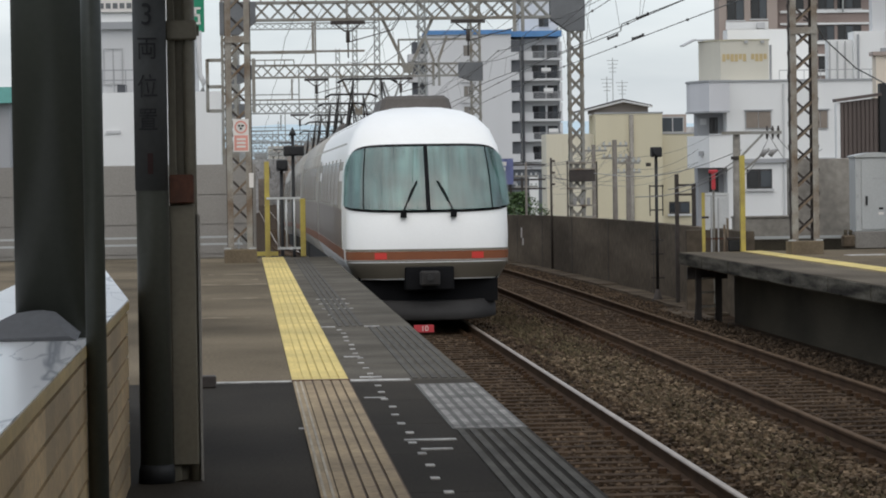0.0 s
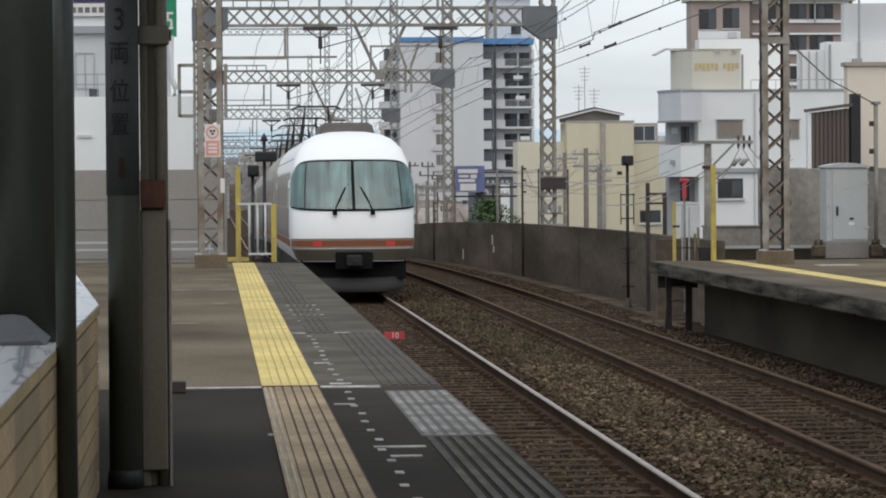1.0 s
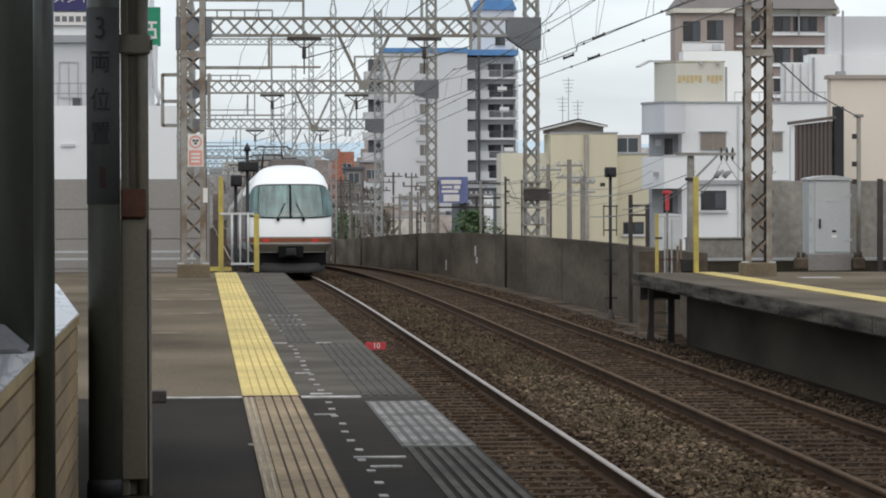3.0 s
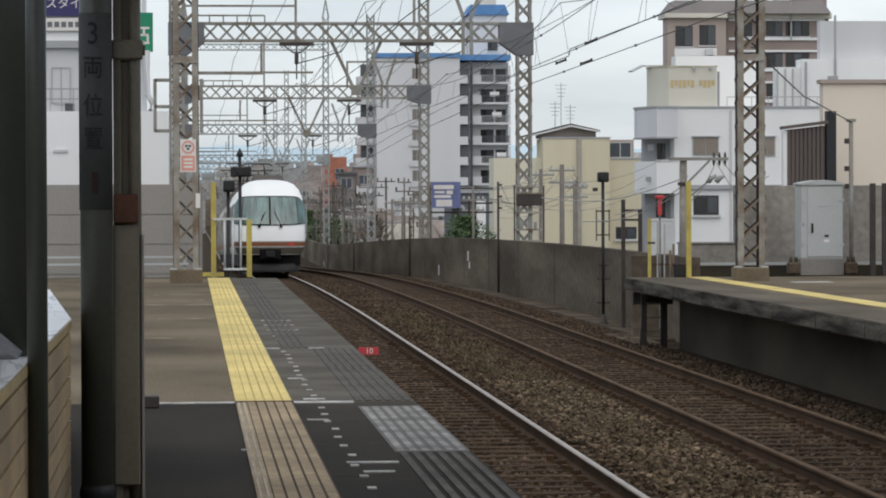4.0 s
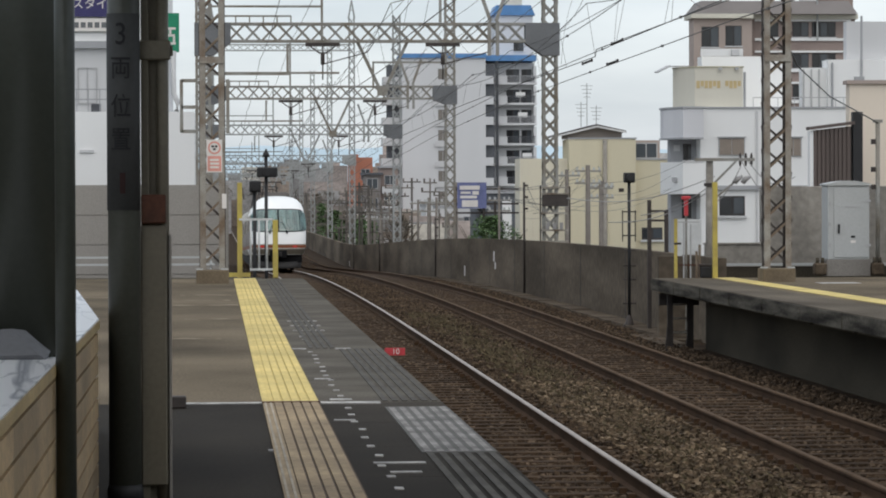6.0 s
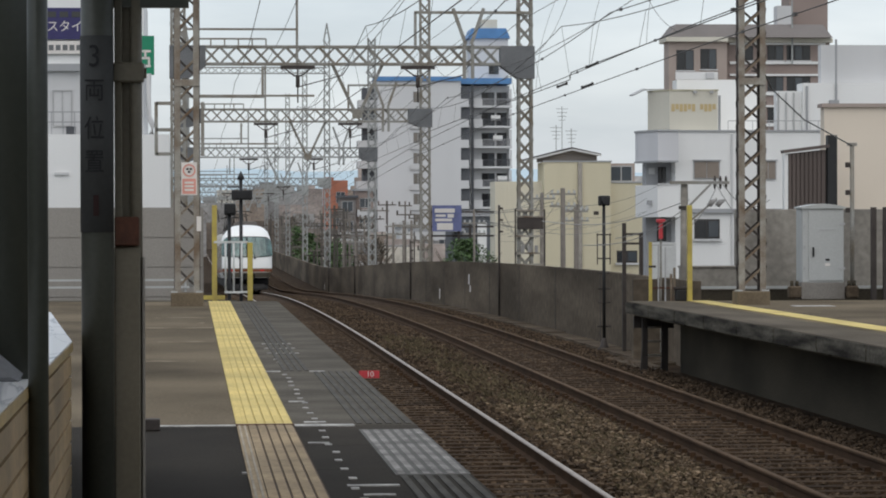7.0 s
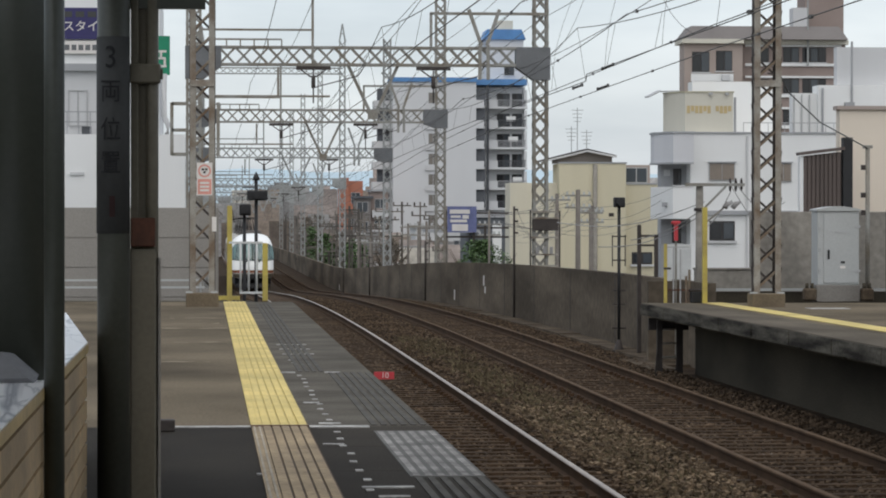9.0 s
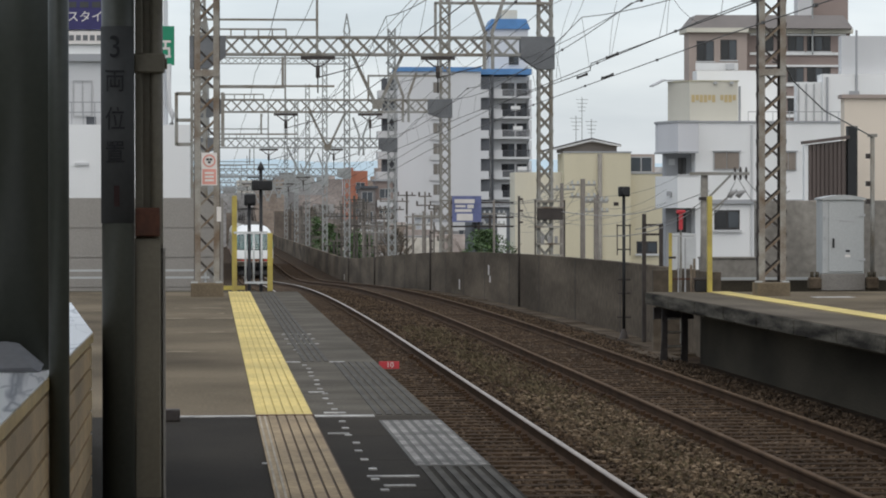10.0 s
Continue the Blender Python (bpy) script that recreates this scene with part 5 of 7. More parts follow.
# ---- end of the platform: gate, fence, signals ----
def end_gate():
    t = thing("yellow_post", "tall yellow painted post at the platform end", "post", (0.45, 60.0, 0.0))
    box_part("post", (-0.045, 0.05, -0.05, 0.05, 0.0, 1.81), M["yellow_paint"], t, "", 0.006)
    box_part("foot", (-0.34, 0.20, -0.04, 0.04, 0.02, 0.10), M["yellow_paint"], t)
    t = thing("platform_gate", "white tubular gate with a yellow end post", "gate", (0.66, 59.9, 0.0))
    for x in (0.0, 0.155, 0.305):
        bm = bmesh.new()
        tube(bm, [(x, 0, 0.16), (x, 0, 1.11)], 0.020)
        part("bar", bm, M["white_paint"], t)
    for z in (0.16, 1.11):
        bm = bmesh.new()
        bar(bm, (-0.22 if z > 1 else -0.02, 0, z), (0.42, 0, z), 0.04)
        part("rail", bm, M["white_paint"], t)
    box_part("end_post", (0.415, 0.515, -0.04, 0.04, 0.0, 1.10), M["yellow_paint"], t, "yellow end post", 0.006)
    t = thing("pipe_fence", "low grey pipe fence along the platform end", "fence", (0, 62.0, 0))
    for z in (0.36, 0.22):
        bm = bmesh.new()
        bar(bm, (-8.9, 0, z), (-0.02, 0, z), 0.04)
        part("rail", bm, M["cabinet"], t)
    for x in (-8.0, -6.0, -4.0, -2.0, -0.1):
        box_part("post", (x - 0.02, x + 0.02, 0.021, 0.06, -0.25, 0.38), M["cabinet"], t)
    bm = bmesh.new()
    box(bm, -8.9, 0.9, 59.6, 61.6, -0.3, -0.03)
    structure("end_gully", bm, M["dark_concrete"], "dark gully behind the platform end", "gully")


def signal(x, y, z0, z1, heads, finial, label):
    t = thing("signal_post", label, "railway signal", (x, y, z0))
    bm = bmesh.new()
    tube(bm, [(0, 0, 0), (0, 0, z1 - z0)], 0.035, 12)
    part("pole", bm, M["black"], t)
    box_part("base_plate", (-0.12, 0.12, -0.12, 0.12, 0.0, 0.05), M["black"], t)
    for hx0, hx1, h0, h1 in heads:
        h = box_part("signal_head", (hx0, hx1, -0.14, 0.08, h0 - z0, h1 - z0), M["black"], t, "black signal housing", 0.02)
        bm = bmesh.new()
        tube(bm, [((hx0 + hx1) / 2, -0.28, (h0 + h1) / 2 - z0), ((hx0 + hx1) / 2, -0.14, (h0 + h1) / 2 - z0)], 0.075, 14)
        part("hood", bm, M["black"], h)
    if finial:
        bm = bmesh.new()
        tube(bm, [(0, 0, z1 - z0), (0, 0, z1 - z0 + 0.06), (0, 0, z1 - z0 + 0.17)], [0.075, 0.065, 0.008], 12)
        part("finial", bm, M["black"], t)
    return t


end_gate()
signal(1.02, 64.0, -1.4, 2.35, ((-0.19, 0.23, 1.94, 2.14),), True, "black signal post with wide head and finial")
signal(0.77, 63.0, -1.4, 1.72, ((-0.10, 0.13, 1.63, 1.86),), False, "short black signal post with square head")
s = signal(8.98, 68.2, -1.35, 2.0, ((-0.12, 0.12, 1.83, 2.05),), False, "slim black ladder signal post beside the parapet")
for i, (z, w) in enumerate(((1.20, 0.16), (0.98, 0.12), (0.68, 0.15), (0.36, 0.12), (0.02, 0.14), (-0.28, 0.14), (-0.80, 0.15))):
    bm = bmesh.new()
    bar(bm, (-w, 0, z + 1.35), (w, 0, z + 1.35), 0.03)
    part("step_bar", bm, M["dark_iron"], s)
bm = bmesh.new()
tube(bm, [(0, 0, 0.02), (0, 0, 0.10), (0, 0, 0.30)], [0.17, 0.10, 0.04], 12)
part("foot", bm, M["dark_iron"], s)
for x in (-0.14, 0.14):
    bm = bmesh.new()
    bar(bm, (x, 0.04, 1.9), (x, 0.04, 2.58), 0.022)
    part("ladder_rail", bm, M["dark_iron"], s)
box_part("side_lamp", (-0.22, -0.12, -0.06, 0.04, 2.98, 3.06), M["dark_iron"], s)
trough = thing("cable_trough", "brownish concrete cable trough along the foot of the parapet", "trough", kind="structure")
lid = bmesh.new()
v = box(lid, 8.86, 9.385, 0.0, 1.985, -0.4, -0.17)
lid = mesh_of("trough_lid", lid, M["trough"])
r = random.Random(9)
for k in range(42):
    y = 60.6 + 2.0 * k
    ob = new("trough_lid", lid)
    ob.parent, ob.location, ob.rotation_euler = trough, (r.uniform(-0.03, 0.02), y, rail_z(y + 1) + r.uniform(-0.015, 0.01)), (math.atan2(rail_z(y + 2) - rail_z(y), 2.0), 0, 0)
bm = bmesh.new()
box(bm, 8.30, 8.84, 58.6, 63.0, -1.7, -1.24)
structure("signal_slab", bm, M["trough"], "worn concrete slab below the platform end", "slab", 0.02)

# upright joints between the parapet's panels
joint = bmesh.new()
box(joint, 9.392, 9.3995, 0.0, 0.05, -0.3, 1.42)
joint = mesh_of("joint", joint, M["groove"])
for k in range(18):
    y = 63.0 + 9.0 * k
    ob = new("joint", joint)
    ob.parent, ob.location = bpy.data.objects["parapet_east"], (0, y, rail_z(y))

# lime runs on the parapet
for y, z, h in ((118.8, -1.40, 0.38), (106.2, -0.62, 0.34), (105.7, -0.86, 0.22), (222.0, -3.2, 0.4)):
    line = bmesh.new()
    v = box(line, 9.394, 9.3995, y, y + 0.5, z, z + h)
    v[4].co.y += 0.12
    v[7].co.y -= 0.14
    structure("lime_stain", line, M["sign_white"], "pale lime run on the parapet", "stain")

# notices on the tower
t = thing("tower_notice", "faded red and white notice plate on the tower", "sign", (-0.02, 56.058, 2.26))
plate = box_part("plate", (-0.14, 0.14, -0.01, 0.01, -0.29, 0.29), M["sign_white"], t)
box_part("red_panel", (-0.12, 0.12, -0.014, -0.0101, -0.27, 0.0), M["sign_red"], plate, "faded red panel")
bm = bmesh.new()
ring = [[bm.verts.new((r * math.cos(k * math.pi / 12), -0.0145, 0.145 + r * math.sin(k * math.pi / 12))) for k in range(24)] for r in (0.085, 0.115)]
for k in range(24):
    bm.faces.new((ring[0][k], ring[0][(k + 1) % 24], ring[1][(k + 1) % 24], ring[1][k]))
part("red_ring", bm, M["sign_red"], plate)
for dx, dz in ((-0.03, 0.17), (0.03, 0.17), (0, 0.12)):
    box_part("writing_bar", (dx - 0.022, dx + 0.022, -0.0145, -0.0101, dz - 0.018, dz + 0.018), M["ink"], plate)
for dz in (-0.07, -0.135, -0.2):
    box_part("writing_bar", (-0.08, 0.08, -0.018, -0.0141, dz - 0.018, dz + 0.018), M["sign_white"], plate)
t = thing("number_tag", "small white tag on the tower leg", "tag", (0.15, 56.043, 1.46))
box_part("tag", (-0.04, 0.04, -0.006, 0.006, -0.13, 0.13), M["sign_white"], t)
t = thing("round_plate", "small pale round plate on the tower base", "plate", (0.05, 56.3, 0.42))
bm = bmesh.new()
tube(bm, [(0, -0.006, 0), (0, 0.006, 0)], 0.10, 20)
part("disc", bm, M["cabinet"], t)
t = thing("pipe_bracket", "grey pipe frame bracket beside the tower", "bracket", (0, 56.2, 0))
for a, b in (((-0.60, 0, 2.68), (-0.60, 0, 3.62)), ((-0.60, 0, 3.60), (-0.31, 0, 3.60)), ((-0.60, 0, 2.70), (-0.31, 0, 2.70)), ((-0.60, 0, 3.13), (-0.31, 0, 3.13)),
             ((0.22, -0.1, 2.66), (0.22, -0.1, 3.62))):
    bm = bmesh.new()
    bar(bm, a, b, 0.06)
    part("pipe", bm, M["steel"], t)


# ---- end of the platform across the tracks ----
def across_things():
    t = thing("equipment_cabinet", "light grey steel equipment cabinet on a concrete plinth", "cabinet", (12.0, 60.0, 0.0))
    box_part("plinth", (-0.34, 0.52, -0.33, 0.33, -0.02, 0.30), M["concrete"], t, "grey concrete plinth", 0.01)
    body = box_part("body", (-0.31, 0.50, -0.30, 0.30, 0.301, 1.72), M["cabinet"], t, "", 0.012)
    bm = bmesh.new()
    arch = [(-0.34 + 0.87 * i / 8, 1.752 + 0.062 * math.sin(math.pi * i / 8)) for i in range(9)]
    rings = [[bm.verts.new((x, q, z)) for x, z in [(-0.34, 1.721)] + arch + [(0.53, 1.721)]] for q in (-0.34, 0.34)]
    for i in range(11):
        j = (i + 1) % 11
        bm.faces.new((rings[0][i], rings[0][j], rings[1][j], rings[1][i]))
    bm.faces.new(rings[0][::-1])
    bm.faces.new(rings[1])
    part("roof", bm, M["cabinet"], t)
    door = box_part("door", (-0.19, 0.48, -0.318, -0.301, 0.34, 1.68), M["cabinet"], t, "", 0.006)
    box_part("handle", (-0.115, -0.08, -0.345, -0.319, 0.80, 0.98), M["black"], door, "black lever handle")
    box_part("plate", (0.14, 0.22, -0.326, -0.319, 0.72, 0.76), M["ink"], door)
    box_part("label", (0.13, 0.23, -0.324, -0.319, 0.62, 0.67), M["sign_white"], door)
    box_part("label_bar", (0.02, 0.29, -0.324, -0.319, 1.30, 1.33), M["frame"], door)
    for z in (0.55, 1.40):
        box_part("hinge", (0.40, 0.52, -0.33, -0.319, z, z + 0.05), M["frame"], door)
    for z in (0.55, 0.95, 1.35):
        box_part("side_catch", (-0.285, -0.25, -0.32, -0.301, z, z + 0.06), M["frame"], body)
    for x in (11.55, 12.66):
        t = thing("cable_stub", "weathered cable riser block beside the cabinet", "cable riser", (x, 59.7, 0.0))
        box_part("block", (-0.13, 0.11, -0.12, 0.12, 0.0, 0.24), M["trough"], t, "", 0.03)
        for dx in (-0.06, 0.04):
            bm = bmesh.new()
            tube(bm, [(dx, 0, 0.23), (dx, 0, 0.34)], 0.035, 10)
            part("duct", bm, M["dark_concrete"], t)
    t = thing("yellow_post", "tall yellow painted post at the platform end", "post", (9.24, 58.0, 0.0))
    box_part("post", (-0.045, 0.045, -0.05, 0.05, 0.0, 1.78), M["yellow_paint"], t, "", 0.006)
    t = thing("utility_pole", "weathered concrete pole with crossarm and insulators", "utility pole", (9.52, 60.4, -0.5))
    bm = bmesh.new()
    tube(bm, [(0, 0, 0), (0, 0, 2.75)], [0.085, 0.07], 14)
    part("pole", bm, M["wall_brown"], t)
    box_part("crossarm", (-0.30, 0.86, -0.13, -0.07, 2.70, 2.76), M["steel"], t, "steel crossarm")
    bm = bmesh.new()
    bar(bm, (0.05, -0.1, 2.25), (0.5, -0.1, 2.70), 0.04)
    part("brace", bm, M["steel"], t)
    for x in (0.58, 0.69, 0.80):
        bm = bmesh.new()
        tube(bm, [(x, -0.1, 2.60), (x, -0.1, 2.66), (x, -0.1, 2.80), (x, -0.1, 2.86)], [0.012, 0.026, 0.026, 0.012], 10)
        part("insulator", bm, M["dark_iron"], t, "dark porcelain insulator")
    for x in (0.46, 0.62):
        bm = bmesh.new()
        tube(bm, [(x, -0.14, 2.28), (x + 0.06, -0.14, 2.36), (x + 0.16, -0.14, 2.40)], [0.05, 0.055, 0.02], 10)
        part("cable_head", bm, M["insulator"], t, "grey porcelain cable head")
    bm = bmesh.new()
    bar(bm, (0.05, -0.1, 1.95), (0.62, -0.1, 2.42), 0.035)
    part("brace", bm, M["steel"], t)
    box_part("clamp_band", (-0.095, 0.095, -0.095, 0.095, 2.22, 2.28), M["dark_iron"], t)
    for k, (a, b, drop) in enumerate((((10.05, 60.2, 2.3), (10.9, 60.4, 1.2), 0.1), ((10.2, 60.2, 2.25), (11.3, 61.0, 1.9), 0.3), ((9.55, 60.3, 1.75), (8.4, 62.0, 1.15), 0.12),
                                      ((9.55, 60.3, 1.65), (8.0, 64.0, 1.0), 0.2), ((10.1, 60.2, 2.1), (9.55, 60.3, 1.35), 0.12), ((9.6, 60.3, 1.9), (7.6, 68.0, 1.5), 0.25))):
        pts = [tuple(a[j] + (b[j] - a[j]) * f - (drop * math.sin(math.pi * f) if j == 2 else 0) for j in range(3)) for f in [i / 10 for i in range(11)]]
        bm = bmesh.new()
        tube(bm, pts, 0.009, 5)
        tagged(part("cable_tail", bm, M["insulator"]), "thin grey cable from the pole head", "cable", "cable tails")
    t = thing("yellow_railing", "yellow, pale and rusted posts railing the platform end", "railing", (8.55, 58.3, 0.0))
    box_part("post", (-0.03, 0.03, -0.02, 0.02, -0.02, 1.10), M["yellow_paint"], t)
    for x, h, w in ((0.15, 1.05, 0.012), (0.28, 1.0, 0.012)):
        box_part("post", (x - w, x + w, -0.015, 0.015, -0.02, h), M["frame"], t, "thin pale steel post")
    for x, h in ((0.39, 0.50), (0.45, 0.62)):
        box_part("post", (x - 0.02, x + 0.02, -0.02, 0.02, -0.02, h), M["rust_pale"], t, "rusted post")
    bm = bmesh.new()
    bar(bm, (0, 0, 0.24), (0.45, 0, 0.24), 0.03)
    part("rail", bm, M["rust_box"], t, "rusted lower rail")
    bm = bmesh.new()
    bar(bm, (0, 0, 1.04), (0.45, 0, 1.04), 0.02)
    part("rail", bm, M["frame"], t, "thin pale top rail")
    box_part("clip", (-0.03, 0.10, -0.03, 0.03, 0.62, 0.66), M["dark_iron"], t)
    t = thing("rail_shoe", "black steel shoe lying at the foot of the yellow post", "steel shoe", (9.22, 58.1, 0.0))
    box_part("block", (-0.22, 0.02, 0.05, 0.20, 0.0, 0.21), M["black"], t, "", 0.02)
    box_part("cap", (-0.24, 0.10, 0.06, 0.18, 0.211, 0.26), M["dark_iron"], t, "", 0.01)
    t = thing("dark_frame", "dark steel frame of two posts and a crossbar", "frame", (9.12, 66.0, -1.3))
    for x, z0, z1 in ((0.0, 0.0, 2.75), (0.36, 1.2, 2.55)):
        box_part("post", (x - 0.04, x + 0.04, -0.04, 0.04, z0, z1), M["dark_iron"], t)
    for z in (2.52, 2.32):
        bm = bmesh.new()
        bar(bm, (0, 0, z), (0.36, 0, z), 0.045)
        part("crossbar", bm, M["dark_iron"], t)
    t = thing("hydrant", "small red fire point on a post", "fire point", (9.30, 62.0, 0.38))
    box_part("post", (-0.02, 0.02, -0.02, 0.02, -1.5, 1.05), M["steel"], t)
    box_part("head", (-0.09, 0.09, -0.06, 0.06, 1.08, 1.15), M["red"], t, "red cap", 0.015)
    box_part("body", (-0.035, 0.035, -0.05, 0.05, 0.76, 1.079), M["red"], t, "red body")
    t = thing("notice_board", "pale lavender-white board behind the railing", "notice board", (9.32, 63.2, -0.6))
    box_part("board", (-0.05, 0.47, -0.02, 0.02, 0.9, 1.66), M["white_paint"], t)
    for x in (-0.0, 0.40):
        box_part("post", (x - 0.02, x + 0.02, 0.021, 0.06, -0.9, 1.66), M["steel"], t)
    t = thing("stay_post", "thin grey stay post with insulators", "post", (13.15, 62.0, -0.3))
    bm = bmesh.new()
    tube(bm, [(0, 0, 0), (0, 0, 3.3)], 0.045, 10)
    part("pole", bm, M["steel"], t)
    box_part("top", (-0.09, 0.09, -0.05, 0.05, 3.28, 3.34), M["steel"], t)
    for z in (2.9, 2.35, 2.0):
        box_part("insulator", (-0.13, -0.05, -0.04, 0.04, z - 0.05, z + 0.05), M["dark_iron"], t)
    for k in range(2):
        x = 13.32 + 0.24 * k
        t = thing("steel_stanchion", "dark steel stanchion at the back of the platform", "stanchion", (x, 60.8, -0.2), "stanchions")
        box_part("post", (-0.05, 0.05, -0.05, 0.05, 0.0, 1.95), M["dark_iron"], t)
    # kerb and low rail at the back
    bm = bmesh.new()
    box(bm, 9.4, 30.0, 61.2, 61.5, -0.3, 0.14)
    structure("end_kerb", bm, M["dark_concrete"], "dark kerb behind the platform end", "kerb")
    bm = bmesh.new()
    box(bm, 9.4, 30.0, 61.15, 61.19, 0.16, 0.21)
    structure("end_pipe", bm, M["cabinet"], "pale pipe along the platform end kerb", "pipe")
    # platform support and steps under the open end
    for x, y in ((8.34, 57.6), (8.78, 58.0)):
        t = thing("support_leg", "rusty steel support leg under the platform end", "support", (x, y, -1.5), "support legs")
        box_part("post", (-0.05, 0.05, -0.05, 0.05, 0.0, 1.22), M["dark_iron"], t)
        bm = bmesh.new()
        bar(bm, (-0.08, 0.0, 0.0), (-0.02, 0.0, 0.75), 0.05)
        part("strut", bm, M["dark_iron"], t)
    t = thing("access_ladder", "short rusty ladder down from the platform end", "ladder", (8.40, 58.0, -1.5))
    for x in (0.0, 0.33):
        box_part("stile", (x - 0.02, x + 0.02, -0.03, 0.03, 0.0, 1.2), M["dark_iron"], t)
    for k in range(4):
        box_part("rung", (0.02, 0.31, -0.02, 0.02, 0.22 + 0.26 * k, 0.255 + 0.26 * k), M["rusty"], t, "rusty rung")
    box_part("crosshead", (-0.20, 0.55, 0.04, 0.12, 1.0, 1.22), M["dark_iron"], t)


across_things()


# ---- wires ----
def wire(points, r, label, name="overhead_wire", group="overhead wires"):
    bm = bmesh.new()
    tube(bm, points, r, 5)
    return tagged(part(name, bm, M["wire"]), label, "wire", group)


SPANS = [14.0, 56.0] + list(GANTRIES)


def strung(x, z, sag, n=16, sway=0.0):
    """Points of a wire hung from gantry to gantry, z above the rail heads."""
    pts = []
    for a, b in zip(SPANS, SPANS[1:]):
        for i in range(n):
            f = i / n
            y = a + (b - a) * f
            pts.append((x + sway * math.cos(math.pi * f), y, rail_z(y) + z - sag * (1 - (2 * f - 1) ** 2)))
    return pts


for x in (TRACK_A, TRACK_B):
    contact, carrier = strung(x, 5.1, 0.0, 16, 0.15), strung(x, 6.05, 0.55)
    wire(contact, 0.0085, "dark contact wire over the track")
    wire(carrier, 0.0075, "dark sagging carrier wire over the track")
    bm = bmesh.new()
    for p, q in list(zip(contact, carrier))[10::2]:
        bar(bm, p, q, 0.0065)
    tagged(part("dropper", bm, M["wire"]), "thin droppers between carrier and contact wire", "wire", kind="stuff")
for x, z, r, sag in ((9.02, 6.10, 0.0105, 0.03), (9.10, 5.70, 0.0105, 0.03), (1.3, 6.75, 0.008, 0.25), (4.1, 6.95, 0.008, 0.3), (5.6, 6.5, 0.009, 0.35), (7.5, 6.3, 0.009, 0.3), (2.2, 7.3, 0.007, 0.2), (8.6, 7.0, 0.008, 0.25), (-0.35, 9.2, 0.009, 0.15), (9.7, 8.6, 0.009, 0.15), (9.7, 9.6, 0.009, 0.2),
                     (-0.35, 10.2, 0.009, 0.2), (9.85, 10.6, 0.010, 0.25), (4.87, 7.84, 0.008, 0.1)):
    wire(strung(x, z, sag), r, "dark feeder wire strung along the line")
for d, x, z in ((34.0, 9.02, 6.10), (40.0, 9.02, 6.10), (44.0, 9.02, 6.10), (47.0, 9.10, 5.70), (38.0, 9.10, 5.70), (52.0, 9.02, 6.10)):
    f = (d - 14.0) / 42.0
    t = thing("line_clamp", "small dark clamp on the feeder wire", "clamp", (x, d, -1.08 + z - 0.03 * (1 - (2 * f - 1) ** 2)), "line clamps")
    box_part("body", (-0.024, 0.024, -0.10, 0.10, -0.03, 0.024), M["wire"], t)
for k in range(30):
    d, (x, z) = 36.0 + 3.1 * k, ((9.02, 6.10), (9.10, 5.70), (7.5, 6.3), (5.6, 6.5))[k % 4]
    sag = {9.02: 0.03, 9.10: 0.03, 7.5: 0.3, 5.6: 0.35}[x]
    i = max(j for j in range(len(SPANS)) if SPANS[j] <= d)
    f = (d - SPANS[i]) / (SPANS[i + 1] - SPANS[i])
    t = thing("line_clamp", "small dark clamp on the feeder wire", "clamp", (x, d, rail_z(d) + z - sag * (1 - (2 * f - 1) ** 2)), "line clamps")
    box_part("body", (-0.02, 0.02, -0.07, 0.07, -0.026, 0.022), M["wire"], t)
for d in (33.0, 39.5, 46.0, 51.0, 62.0, 71.0, 82.0):
    a, b = (9.02, d, -1.08 + 6.08), (9.62, d + 0.6, -1.08 + 8.45)
    wire([tuple(a[j] + (b[j] - a[j]) * f - (0.12 * math.sin(math.pi * f) if j == 0 else 0) for j in range(3)) for f in [i / 8 for i in range(9)]],
         0.005, "thin hanger wire above the feeder", "hanger_wire", "hanger wires")
for x, y, z in ((9.02, 70.5, 6.09), (9.10, 72.0, 5.69), (9.05, 76.5, 5.9)):
    t = thing("section_insulator", "long dark section insulator in the feeder wire", "insulator", (x, y, -1.08 + z), "section insulators")
    bm = bmesh.new()
    tube(bm, [(0, -1.1, 0), (0, -0.9, 0), (0, 0.9, 0), (0, 1.1, 0)], [0.012, 0.030, 0.030, 0.012], 8)
    part("rod", bm, M["dark_iron"], t)
    for dy in (-0.95, 0.95):
        box_part("yoke_plate", (-0.02, 0.02, dy - 0.05, dy + 0.05, -0.035, 0.04), M["dark_iron"], t)
for k, (x0, z0, x1, z1, d) in enumerate(((9.02, 5.0, 8.2, 7.4, 58.0), (TRACK_B, 4.7, 8.0, 7.0, 62.0), (8.1, 5.9, 7.0, 6.6, 91.7), (4.9, 4.9, 6.3, 6.1, 91.7), (4.9, 4.6, 7.6, 6.0, 130.9), (9.02, 5.0, 9.6, 6.2, 91.7))):
    pts = [(x0 + (x1 - x0) * f, d + 2.0 * f, z0 + (z1 - z0) * f - 0.5 * math.sin(math.pi * f)) for f in [i / 10 for i in range(11)]]
    wire(pts, 0.005, "loose dark jumper cable between the wires", "jumper_cable", "jumper cables")
wire([(9.95, 55.4, 4.15), (10.3, 56.0, 4.12), (10.6, 57.0, 3.9), (11.6, 59.0, 3.4), (13.15, 62.0, 2.98)], 0.013, "dark stay wire from tower to post", "stay_wire", "stay wires")

